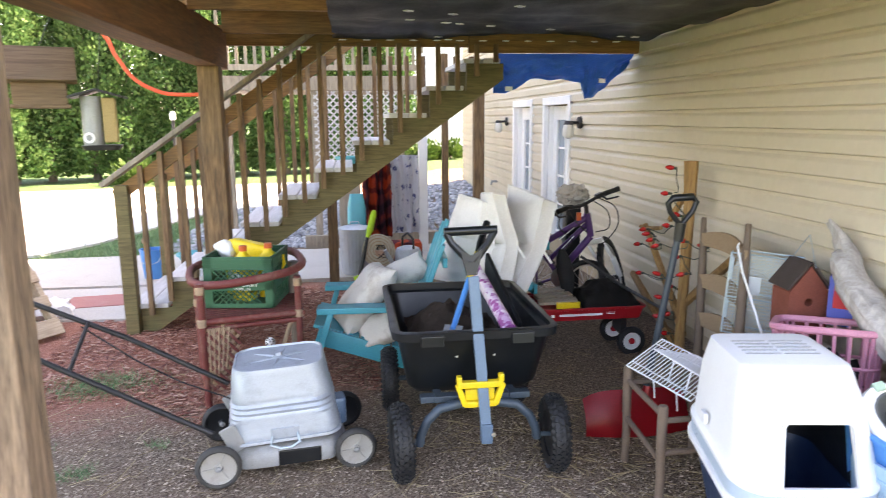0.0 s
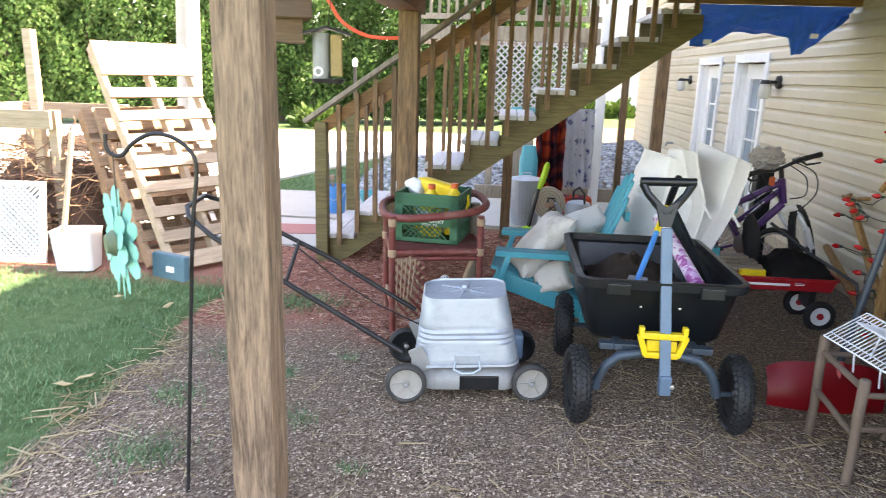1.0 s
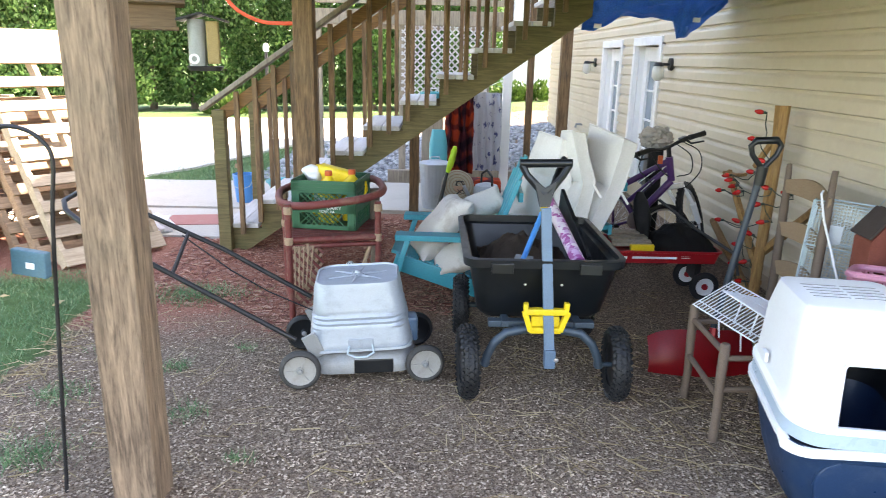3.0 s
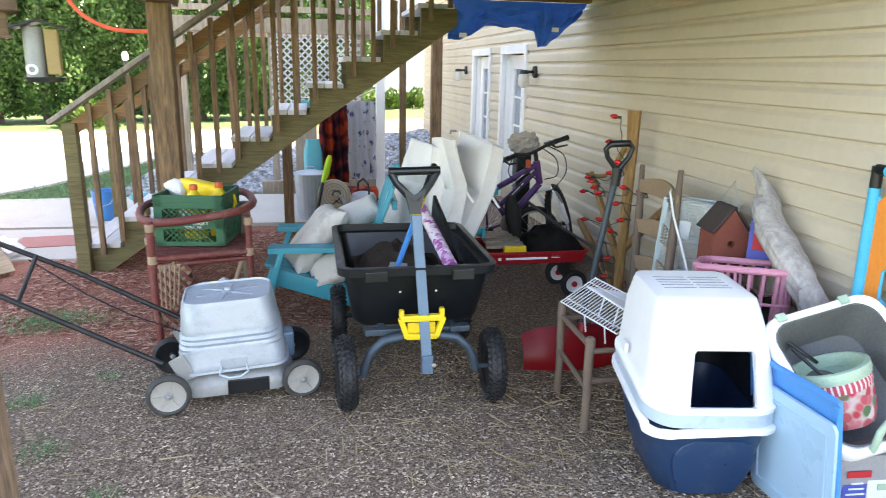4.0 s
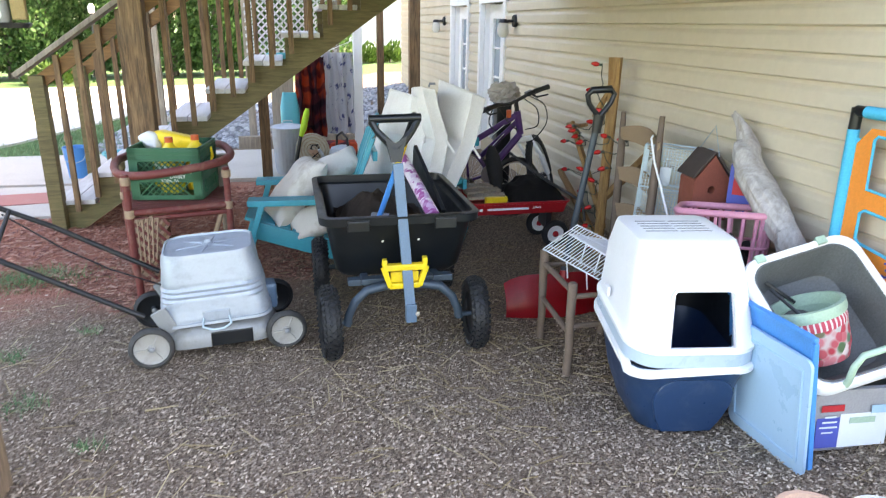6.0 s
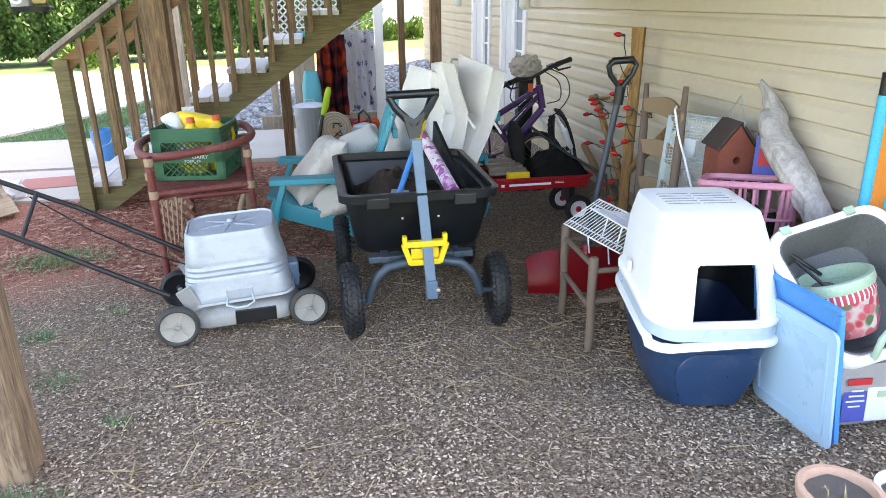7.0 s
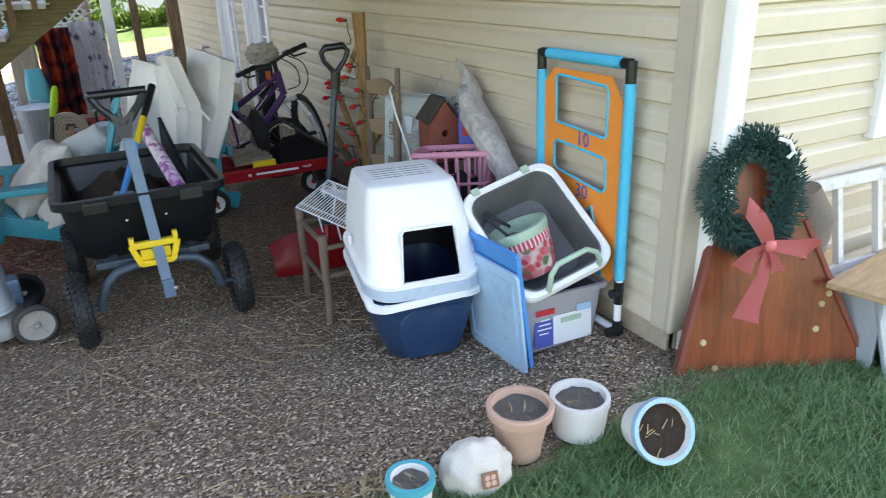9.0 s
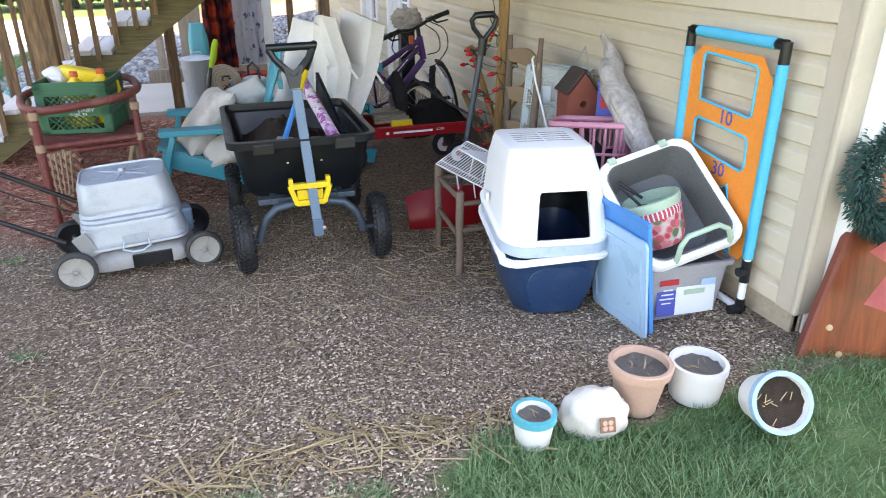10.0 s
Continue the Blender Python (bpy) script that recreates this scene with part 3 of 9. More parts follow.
def sub(parent, name, mat, fill, label="", smooth=False):
    """A part made by fill(bm)."""
    bm = B()
    fill(bm)
    return part(name, bm, mat, parent, label, smooth)


def wheel(parent, at, r, w, hub_mat, tread=False, tilt=0.0, spokes=0, rim=0.64):
    """A wheel whose axle runs along x; tyre with tread blocks, rim and hub."""
    rot = Matrix.Translation(at) @ pose(0, 0, 0, 0, 90, tilt)
    bm = B()
    hw = w / 2
    prof = [(r * (rim - 0.02), -hw * 0.8), (r * max(0.82, rim + 0.05), -hw), (r * 0.95, -hw * 0.75), (r, -hw * 0.3), (r, hw * 0.3), (r * 0.95, hw * 0.75), (r * max(0.82, rim + 0.05), hw), (r * (rim - 0.02), hw * 0.8)]
    lathe(bm, prof, 36, rot, closed=True)
    if tread:
        n = 34
        for k in range(n):
            for j, z in enumerate((-hw * 0.86, -hw * 0.48, 0.0, hw * 0.48, hw * 0.86)):
                a = 2 * math.pi * (k + 0.5 * (j % 2)) / n
                rr = r * (0.90, 0.975, 1.0, 0.975, 0.90)[j]
                box(bm, (0.016, r * 0.105, hw * 0.34), rot @ pose(0, 0, 0, 0, 0, math.degrees(a)) @ pose(rr, 0, z, (28, -28, 40, 28, -28)[j], 20 * (2 - j), 0))
    ty = part("tyre", bm, M["tyre"], parent, smooth=not tread)
    bm = B()
    lathe(bm, [(0, -hw * 0.45), (r * 0.14, -hw * 0.5), (r * 0.2, -hw * 0.25), (r * (rim - 0.09), -hw * 0.3), (r * rim, -hw * 0.6), (r * rim, hw * 0.6), (r * (rim - 0.09), hw * 0.3), (r * 0.2, hw * 0.25), (r * 0.14, hw * 0.5), (0, hw * 0.45)], 30, rot)
    for k in range(spokes):
        box(bm, (r * 0.46, r * 0.07, w * 0.5), rot @ pose(0, 0, 0, 0, 0, 360 * k / spokes + 20) @ pose(r * 0.35, 0, 0))
    part("rim", bm, hub_mat, ty, smooth=True)
    return ty


def shell_tub(bm, levels, thick, n=5):
    """An open tub with an inside; levels from the base up."""
    outer = tub_rings(levels, n)
    inner = tub_rings([(w - 2 * thick, d - 2 * thick, max(0.005, r - thick), z + (thick if i == 0 else 0)) for i, (w, d, r, z) in enumerate(levels)][::-1], n)
    loft(bm, outer + inner, True, True)


def yard_cart():
    c = thing("yard_cart", "black plastic garden dump cart with grey-blue steel frame", "cart", pose(0.605, 3.3, 0))

    def tub(bm):
        shell_tub(bm, [(0.54, 0.66, 0.05, 0.345), (0.60, 0.73, 0.06, 0.38), (0.685, 0.885, 0.07, 0.622), (0.745, 0.945, 0.08, 0.628), (0.75, 0.95, 0.08, 0.665), (0.72, 0.92, 0.07, 0.668)], 0.014)
    t = sub(c, "tub", M["black_plastic"], tub, "black moulded plastic tub dusty with soil", True)
    for x in (-0.2, 0.2):
        sub(t, "rim_clip", M["black_plastic"], lambda bm, x=x: box(bm, (0.10, 0.02, 0.05), None, 0.004, (x, -0.478, 0.63)))
    for x in (-0.085, 0.085):
        sub(t, "bolt", M["chrome"], lambda bm, x=x: lathe(bm, [(0, 0.005), (0.006, 0.004), (0.007, 0)], 10, pose(x, -0.412, 0.535, 90)))
    for i, (x, y, tl) in enumerate(((-0.345, -0.47, 4), (0.355, -0.47, -3), (-0.35, 0.30, 0), (0.35, 0.30, 0))):
        wheel(c, (x, y, 0.17), 0.17, 0.078, M["black_metal"], True, tl)
    pts = [(-0.265, -0.47, 0.15), (-0.255, -0.47, 0.20), (-0.225, -0.47, 0.265), (-0.17, -0.465, 0.315), (-0.08, -0.46, 0.332), (0.08, -0.46, 0.332), (0.18, -0.465, 0.315), (0.235, -0.47, 0.265), (0.265, -0.47, 0.20), (0.275, -0.47, 0.15)]
    dark = painted("dark_blue_steel", (0.045, 0.07, 0.095), 0.4, 0.2, amount=0.3, dirt=(0.07, 0.07, 0.065), scale=9)
    sub(c, "front_axle_arch", dark, lambda bm: tube(bm, pts, 0.021, 10), "bent dark blue steel axle arch", True)
    for xa, xb in ((-0.34, -0.24), (0.25, 0.35)):
        sub(c, "axle_stub", dark, lambda bm, xa=xa, xb=xb: tube(bm, [(xa, -0.47, 0.165), (xb, -0.47, 0.165)], 0.012))
    sub(c, "rear_axle", dark, lambda bm: tube(bm, [(-0.35, 0.3, 0.17), (0.35, 0.3, 0.17)], 0.014))
    sub(c, "frame", dark, lambda bm: [beam(bm, (x, -0.44, 0.345), (x, 0.34, 0.345), 0.035, 0.03) for x in (-0.17, 0.17)] + [box(bm, (0.5, 0.05, 0.03), None, 0.004, (0, -0.40, 0.34)), beam(bm, (-0.2, 0.3, 0.33), (-0.2, 0.3, 0.17), 0.03, 0.03), beam(bm, (0.2, 0.3, 0.33), (0.2, 0.3, 0.17), 0.03, 0.03)])
    # yellow dump latch
    y0 = -0.50

    def latch(bm):
        box(bm, (0.205, 0.035, 0.03), None, 0.006, (0.005, y0, 0.435))
        box(bm, (0.145, 0.03, 0.028), None, 0.006, (0.005, y0, 0.345))
        beam(bm, (-0.094, y0, 0.435), (-0.062, y0, 0.34), 0.03, 0.026, 0.005)
        beam(bm, (0.106, y0, 0.435), (0.072, y0, 0.34), 0.03, 0.026, 0.005)
        box(bm, (0.13, 0.02, 0.05), None, 0.004, (0.005, y0 + 0.012, 0.385))
        box(bm, (0.022, 0.035, 0.035), None, 0.005, (-0.088, y0, 0.458))
        box(bm, (0.022, 0.035, 0.035), None, 0.005, (0.098, y0, 0.462))
    sub(c, "dump_latch", M["yellow"], latch, "bright yellow plastic dump latch")
    # drawbar and grip
    p, h = Vector((0.028, -0.545, 0.19)), Vector((-0.012, -0.42, 0.90))
    sub(c, "drawbar", M["steel_blue"], lambda bm: [beam(bm, p, h, 0.022, 0.047, 0.004, (1, 0, 0)), box(bm, (0.05, 0.05, 0.09), None, 0.006, (0.028, -0.53, 0.22))], "flat grey-blue steel drawbar")
    sub(c, "drawbar_bolt", M["chrome"], lambda bm: lathe(bm, [(0, 0.012), (0.01, 0.01), (0.011, 0)], 10, pose(0.055, -0.55, 0.22, 90)))

    def grip(bm):
        prism(bm, [(-0.05, 0.06), (-0.022, -0.055), (0.022, -0.055), (0.05, 0.06), (0.0, 0.03)], 0.03, pose(-0.018, -0.39, 0.955, 80))
        tube(bm, [(-0.022, -0.402, 0.96), (-0.10, -0.385, 1.04), (-0.125, -0.378, 1.085)], [0.02, 0.016, 0.017], 8)
        tube(bm, [(-0.008, -0.402, 0.96), (0.06, -0.385, 1.04), (0.085, -0.378, 1.085)], [0.02, 0.016, 0.017], 8)
        tube(bm, [(-0.135, -0.378, 1.092), (0.10, -0.378, 1.097)], 0.019, 10)
    sub(c, "grip", M["black_plastic"], grip, "black plastic loop grip", True)
    # its load
    def mound(bm):
        n = 22
        g = [[bm.verts.new((-0.27 + 0.46 * i / n, -0.28 + 0.56 * j / n, 0.53 + 0.13 * max(0, 1 - ((i / n - 0.45) / 0.6) ** 2 * 1.6 - ((j / n - 0.55) / 0.6) ** 2 * 1.6) + 0.03 * noise.noise((i * 0.5, j * 0.5, 1)))) for i in range(n + 1)] for j in range(n + 1)]
        for j in range(n):
            for i in range(n):
                bm.faces.new((g[j][i], g[j][i + 1], g[j + 1][i + 1], g[j + 1][i]))
        bmesh.ops.solidify(bm, geom=bm.faces[:], thickness=0.05)
    heap = B()
    mound(heap)
    solo("potting_soil", heap, M["soil"], "dark crumbly soil heaped in the cart tub", "soil", pose(0.605, 3.3, 0), smooth=True)
    s = thing("garden_spade", "spade with blue and yellow shaft lying in the cart", "spade", pose(0, 0, 0))
    a, b2 = Vector((0.50, 3.02, 0.55)), Vector((0.80, 3.62, 1.02))
    d = b2 - a
    sub(s, "shaft", M["mid_blue"], lambda bm: tube(bm, [a + d * 0.1, a + d * 0.5], 0.014), "blue lower shaft", True)
    sub(s, "yellow_sleeve", M["yellow"], lambda bm: tube(bm, [a + d * 0.5, a + d * 0.72], 0.017), "", True)
    sub(s, "grip", M["black_plastic"], lambda bm: tube(bm, [a + d * 0.72, a + d * 0.8, a + d * 1.0], [0.015, 0.02, 0.02]), "", True)
    sub(s, "blade", M["deck_alu"], lambda bm: box(bm, (0.18, 0.09, 0.006), along(a - d * 0.05, a + d * 0.1)[0], 0.002))
    r = thing("gift_wrap_roll", "pink and white patterned paper roll in the cart", "paper roll", pose(0, 0, 0))
    p0, p1 = Vector((0.78, 2.96, 0.62)), Vector((0.72, 3.62, 0.80))
    sub(r, "roll", M["roll_paper"], lambda bm: tube(bm, [p0, p1], 0.032, 18), "", True)
    sub(r, "core", M["cane"], lambda bm: tube(bm, [p0 + Vector((0, -0.004, 0)), p0 + Vector((0, 0.02, 0.004))], 0.015, 12))
    bm = B()
    beam(bm, (0.83, 3.0, 0.57), (0.81, 3.68, 0.77), 0.02, 0.16, 0.003)
    solo("black_board", bm, M["black_plastic"], "flat black board standing in the cart", "board")


def roll_material():
    m, n, l, b = principled("printed_pink_paper", 0.5)
    v = coords(n, l, (1, 1, 1))
    vo = n.new("ShaderNodeTexVoronoi")
    vo.inputs["Scale"].default_value = 38
    l.new(v, vo.inputs["Vector"])
    col = ramp(n, l, vo.outputs["Color"], [(0.25, (0.36, 0.08, 0.28)), (0.5, (0.62, 0.42, 0.62)), (0.7, (0.75, 0.68, 0.72))])
    l.new(col, b.inputs["Base Color"])
    return m


M["roll_paper"] = roll_material()
yard_cart()


def lawn_mower():
    c = thing("lawn_mower", "old push lawn mower with dusty aluminium deck", "lawn mower", pose(-0.265, 3.13, 0, 0, 0, 8))

    def deck(bm):
        loft(bm, tub_rings([(0.54, 0.42, 0.12, 0.055), (0.55, 0.43, 0.12, 0.10), (0.50, 0.38, 0.11, 0.145), (0.40, 0.32, 0.1, 0.165)]))
    bm = B()
    deck(bm)
    cb = B()
    box(cb, (0.19, 0.20, 0.075), None, 0, (0.05, -0.2, 0.085))
    part("deck", cut(bm, cb), M["deck_alu"], c, "dusty cast aluminium deck with side chute", True)
    # black block added in the recess; its colour stands for the shade in there
    sub(c, "chute", M["black_plastic"], lambda bm: box(bm, (0.187, 0.10, 0.068), None, 0.004, (0.05, -0.152, 0.085)), "black block set in the side chute as its shade")
    for s in (-1, 1):
        sub(c, "bracket", M["deck_alu"], lambda bm, s=s: box(bm, (0.07, 0.02, 0.12), pose(-0.235, s * 0.19, 0.2, 0, -25, 0), 0.003))
    for x, y, r in ((-0.30, -0.235, 0.098), (0.30, -0.215, 0.096), (-0.30, 0.235, 0.098), (0.30, 0.235, 0.096)):
        w = wheel(c, (0, 0, 0), r, 0.045, M["hub_grey"] if y < 0 else M["black_plastic"], False, 0, 0, 0.79)
        w.matrix_local = pose(x, y, r, 0, 0, 90)
        sub(w, "hub_cap", M["deck_alu"], lambda bm: lathe(bm, [(0, 0.01), (0.012, 0.006), (0.014, 0)], 12, pose(-0.022, 0, 0, 0, -90)))
        if y < 0:
            w.data.materials[0] = M["dusty_tyre"]
            for k in range(3):
                q = sub(w, "hub_rib", M["hub_grey"], lambda bm: box(bm, (0.006, 0.008, r * 0.5), None, 0.002, (-0.010, 0, r * 0.42)))
                q.matrix_local = pose(0, 0, 0, 120 * k + 25)
    # handle: two bars joined at the grip end
    inv = c.matrix_world.inverted()
    pt = [(-0.56, 2.93, 0.22), (-0.80, 2.92, 0.36), (-1.20, 2.92, 0.585), (-1.47, 2.93, 0.74), (-1.59, 2.95, 0.83), (-1.63, 3.02, 0.86), (-1.63, 3.22, 0.88), (-1.58, 3.28, 0.85), (-1.45, 3.30, 0.775), (-1.0, 3.31, 0.56), (-0.55, 3.32, 0.30)]
    sub(c, "handle", M["black_metal"], lambda bm: tube(bm, [inv @ Vector(p) for p in pt], 0.0125, 10), "black tubular push handle", True)
    sub(c, "crossbar", M["black_metal"], lambda bm: tube(bm, [inv @ Vector((-1.12, 2.92, 0.54)), inv @ Vector((-1.17, 3.31, 0.645))], 0.010))
    sub(c, "throttle_cable", M["black_metal"], lambda bm: tube(bm, [inv @ Vector(p) for p in ((-1.2, 3.3, 0.63), (-0.95, 3.26, 0.46), (-0.75, 3.22, 0.36), (-0.5, 3.2, 0.26))], 0.004, 6))
    sub(c, "engine", M["deck_alu"], lambda bm: [lathe(bm, [(0, 0.30), (0.11, 0.30), (0.12, 0.28), (0.12, 0.17), (0, 0.16)], 20), box(bm, (0.16, 0.16, 0.1), None, 0.01, (0.02, 0.05, 0.2))])
    sub(c, "fuel_tank", M["steel_blue"], lambda bm: box(bm, (0.10, 0.10, 0.13), None, 0.015, (0.235, 0.02, 0.20)))
    # upturned zinc tub over the engine
    t = thing("wash_tub", "dented galvanised wash tub upturned over the mower", "wash tub", pose(-0.265, 3.13, 0.172, 0, -3, 4))

    def shell(bm):
        lv = [(0.515, 0.44, 0.09, 0.0), (0.512, 0.437, 0.09, 0.012), (0.50, 0.425, 0.09, 0.014)]
        for k in range(1, 24):
            z = 0.014 + 0.30 * k / 24
            f = 1 - 0.20 * k / 24
            w = 0.0065 * math.sin(z * 2 * math.pi / 0.026) if 0.05 < z < 0.18 else 0
            lv.append((0.505 * f + w, 0.43 * f + w, 0.09, z))
        lv += [(0.404, 0.344, 0.088, 0.318), (0.40, 0.34, 0.088, 0.326), (0.385, 0.325, 0.08, 0.328), (0.38, 0.32, 0.08, 0.318)]
        vs = loft(bm, tub_rings(lv, 6), False, True)
        for v in vs:
            q = 0.006 * noise.noise(v.co * 6) + 0.003 * noise.noise(v.co * 17)
            v.co.x += q
            v.co.y += q
    sub(t, "shell", M["zinc"], shell, "", True)

    def star(bm):
        for k in range(6):
            a = radians(60 * k + 20)
            tube(bm, [(0.03 * math.cos(a), 0.03 * math.sin(a), 0.319), (0.15 * math.cos(a), 0.125 * math.sin(a), 0.319)], [0.008, 0.002], 6)
        lathe(bm, [(0, 0.345), (0.012, 0.343), (0.016, 0.33), (0.035, 0.32)], 14)
    sub(t, "pressed_star", M["zinc"], star, "star-shaped pressed stiffener with spout", True)
    sub(t, "drop_handle", M["mesh_wire"], lambda bm: tube(bm, [(0.005 - 0.055, -0.222, 0.035), (0.0 - 0.06, -0.236, 0.0), (-0.02, -0.242, -0.018), (0.03, -0.242, -0.018), (0.065, -0.236, 0.0), (0.06, -0.222, 0.035)], 0.006, 8), "", True)
    sub(t, "handle_plate", M["zinc"], lambda bm: box(bm, (0.12, 0.008, 0.045), None, 0.003, (0.005, -0.212, 0.04)))


lawn_mower()


def rattan_stand():
    c = thing("rattan_chair_frame", "weathered red rattan barrel chair frame without its back", "chair", pose(-0.54, 4.03, 0, 0, 0, 13) @ Matrix.Diagonal((1.05, 1.05, 1.07, 1)))
    for x, y, hgt, lean in ((-0.25, -0.23, 0.665, 0.02), (0.25, -0.21, 0.665, 0.0), (-0.26, 0.22, 0.68, 0.0)):
        lg = sub(c, "leg", M["rattan"], lambda bm, x=x, y=y, hgt=hgt: tube(bm, [(x, y, 0), (x - 0.005, y, 0.25), (x - 0.008, y, hgt)], 0.019, 10), "", True)
        for z in (0.46, 0.63):
            sub(lg, "binding", M["cane"], lambda bm, x=x, y=y, z=z: lathe(bm, [(0.018, -0.022), (0.024, -0.018), (0.024, 0.018), (0.018, 0.022)], 12, pose(x - 0.007, y, z)))
    sub(c, "back_post", M["bark"], lambda bm: [tube(bm, [(0.29, 0.2, 0), (0.285, 0.2, 0.3), (0.28, 0.2, 0.66)], [0.036, 0.032, 0.034], 10)], "rough bark-covered post", True)

    def rim(bm, dz=0.0, r=0.022):
        pts = []
        for k in range(28):
            a = 2 * math.pi * k / 28
            sx, sy = math.copysign(abs(math.cos(a)) ** 0.7, math.cos(a)), math.copysign(abs(math.sin(a)) ** 0.7, math.sin(a))
            pts.append((0.30 * sx, 0.03 + 0.31 * sy, 0.685 + dz + 0.03 * sx + 0.01 * sy))
        tube(bm, pts, r, 10, closed=True)
    sub(c, "rim", M["rattan"], rim, "bent rattan rim with peeling bindings", True)
    sub(c, "seat_frame", M["rattan"], lambda bm: [tube(bm, [(-0.26, -0.22, 0.462), (0.26, -0.21, 0.462)], 0.019), tube(bm, [(-0.26, -0.22, 0.425), (0.26, -0.21, 0.425)], 0.014), tube(bm, [(-0.26, 0.22, 0.462), (0.27, 0.21, 0.462)], 0.019), tube(bm, [(-0.26, -0.22, 0.462), (-0.26, 0.22, 0.462)], 0.016), tube(bm, [(0.26, -0.22, 0.462), (0.27, 0.22, 0.462)], 0.016)], "", True)
    for k in range(11):
        sub(c, "seat_slat", M["rattan"], lambda bm, k=k: box(bm, (0.5, 0.036, 0.012), None, 0.004, (0.0, -0.2 + 0.04 * k, 0.472)))
    # woven diamond panel beside the front leg
    for k in range(12):
        for sg in (1, -1):
            z0 = -0.08 + 0.055 * k if sg > 0 else 0.09 + 0.055 * k
            run = [(x, z0 + sg * 1.1 * (x + 0.25)) for x in np.linspace(-0.25, -0.07, 19)]
            run = [(x, z) for x, z in run if 0.09 < z < 0.42]
            if len(run) > 3:
                pa, pb = run[0], run[-1]
                sub(c, "woven_strip", M["cane"] if sg > 0 else M["rattan"], lambda bm, pa=pa, pb=pb, sg=sg: beam(bm, (pa[0], -0.236 + 0.004 * sg, pa[1]), (pb[0], -0.236 + 0.004 * sg, pb[1]), 0.004, 0.016))
    for br, rr in (([(-0.25, -0.22, 0.10), (-0.1, -0.22, 0.28), (-0.16, -0.22, 0.44)], 0.012), ([(0.24, -0.2, 0.17), (0.16, -0.2, 0.3), (0.21, -0.2, 0.44)], 0.014), ([(-0.25, -0.22, 0.14), (-0.26, 0.22, 0.14)], 0.012)):
        sub(c, "brace", M["cane"], lambda bm, br=br, rr=rr: tube(bm, br, rr), "", True)

    def lattice(bm):
        for k in range(9):
            t0 = k / 8
            tube(bm, [(-0.225 + 0.15 * t0 * 0.6, -0.235, 0.43), (-0.25, -0.235, 0.43 - 0.30 * t0 - 0.02)], 0.005, 6)
        for k in range(10):
            z = 0.42 - 0.028 * k
            tube(bm, [(-0.25, -0.232, z), (-0.25 + 0.135 * (1 - k / 16), -0.232, z - 0.02)], 0.005, 6)
        for k in range(6):
            tube(bm, [(-0.25 + 0.025 * k, -0.238, 0.43), (-0.25 + 0.02 * k, -0.238, 0.15 + 0.012 * k)], 0.006, 6)
    sub(c, "woven_panel", M["cane"], lattice, "woven cane lattice panel")


rattan_stand()


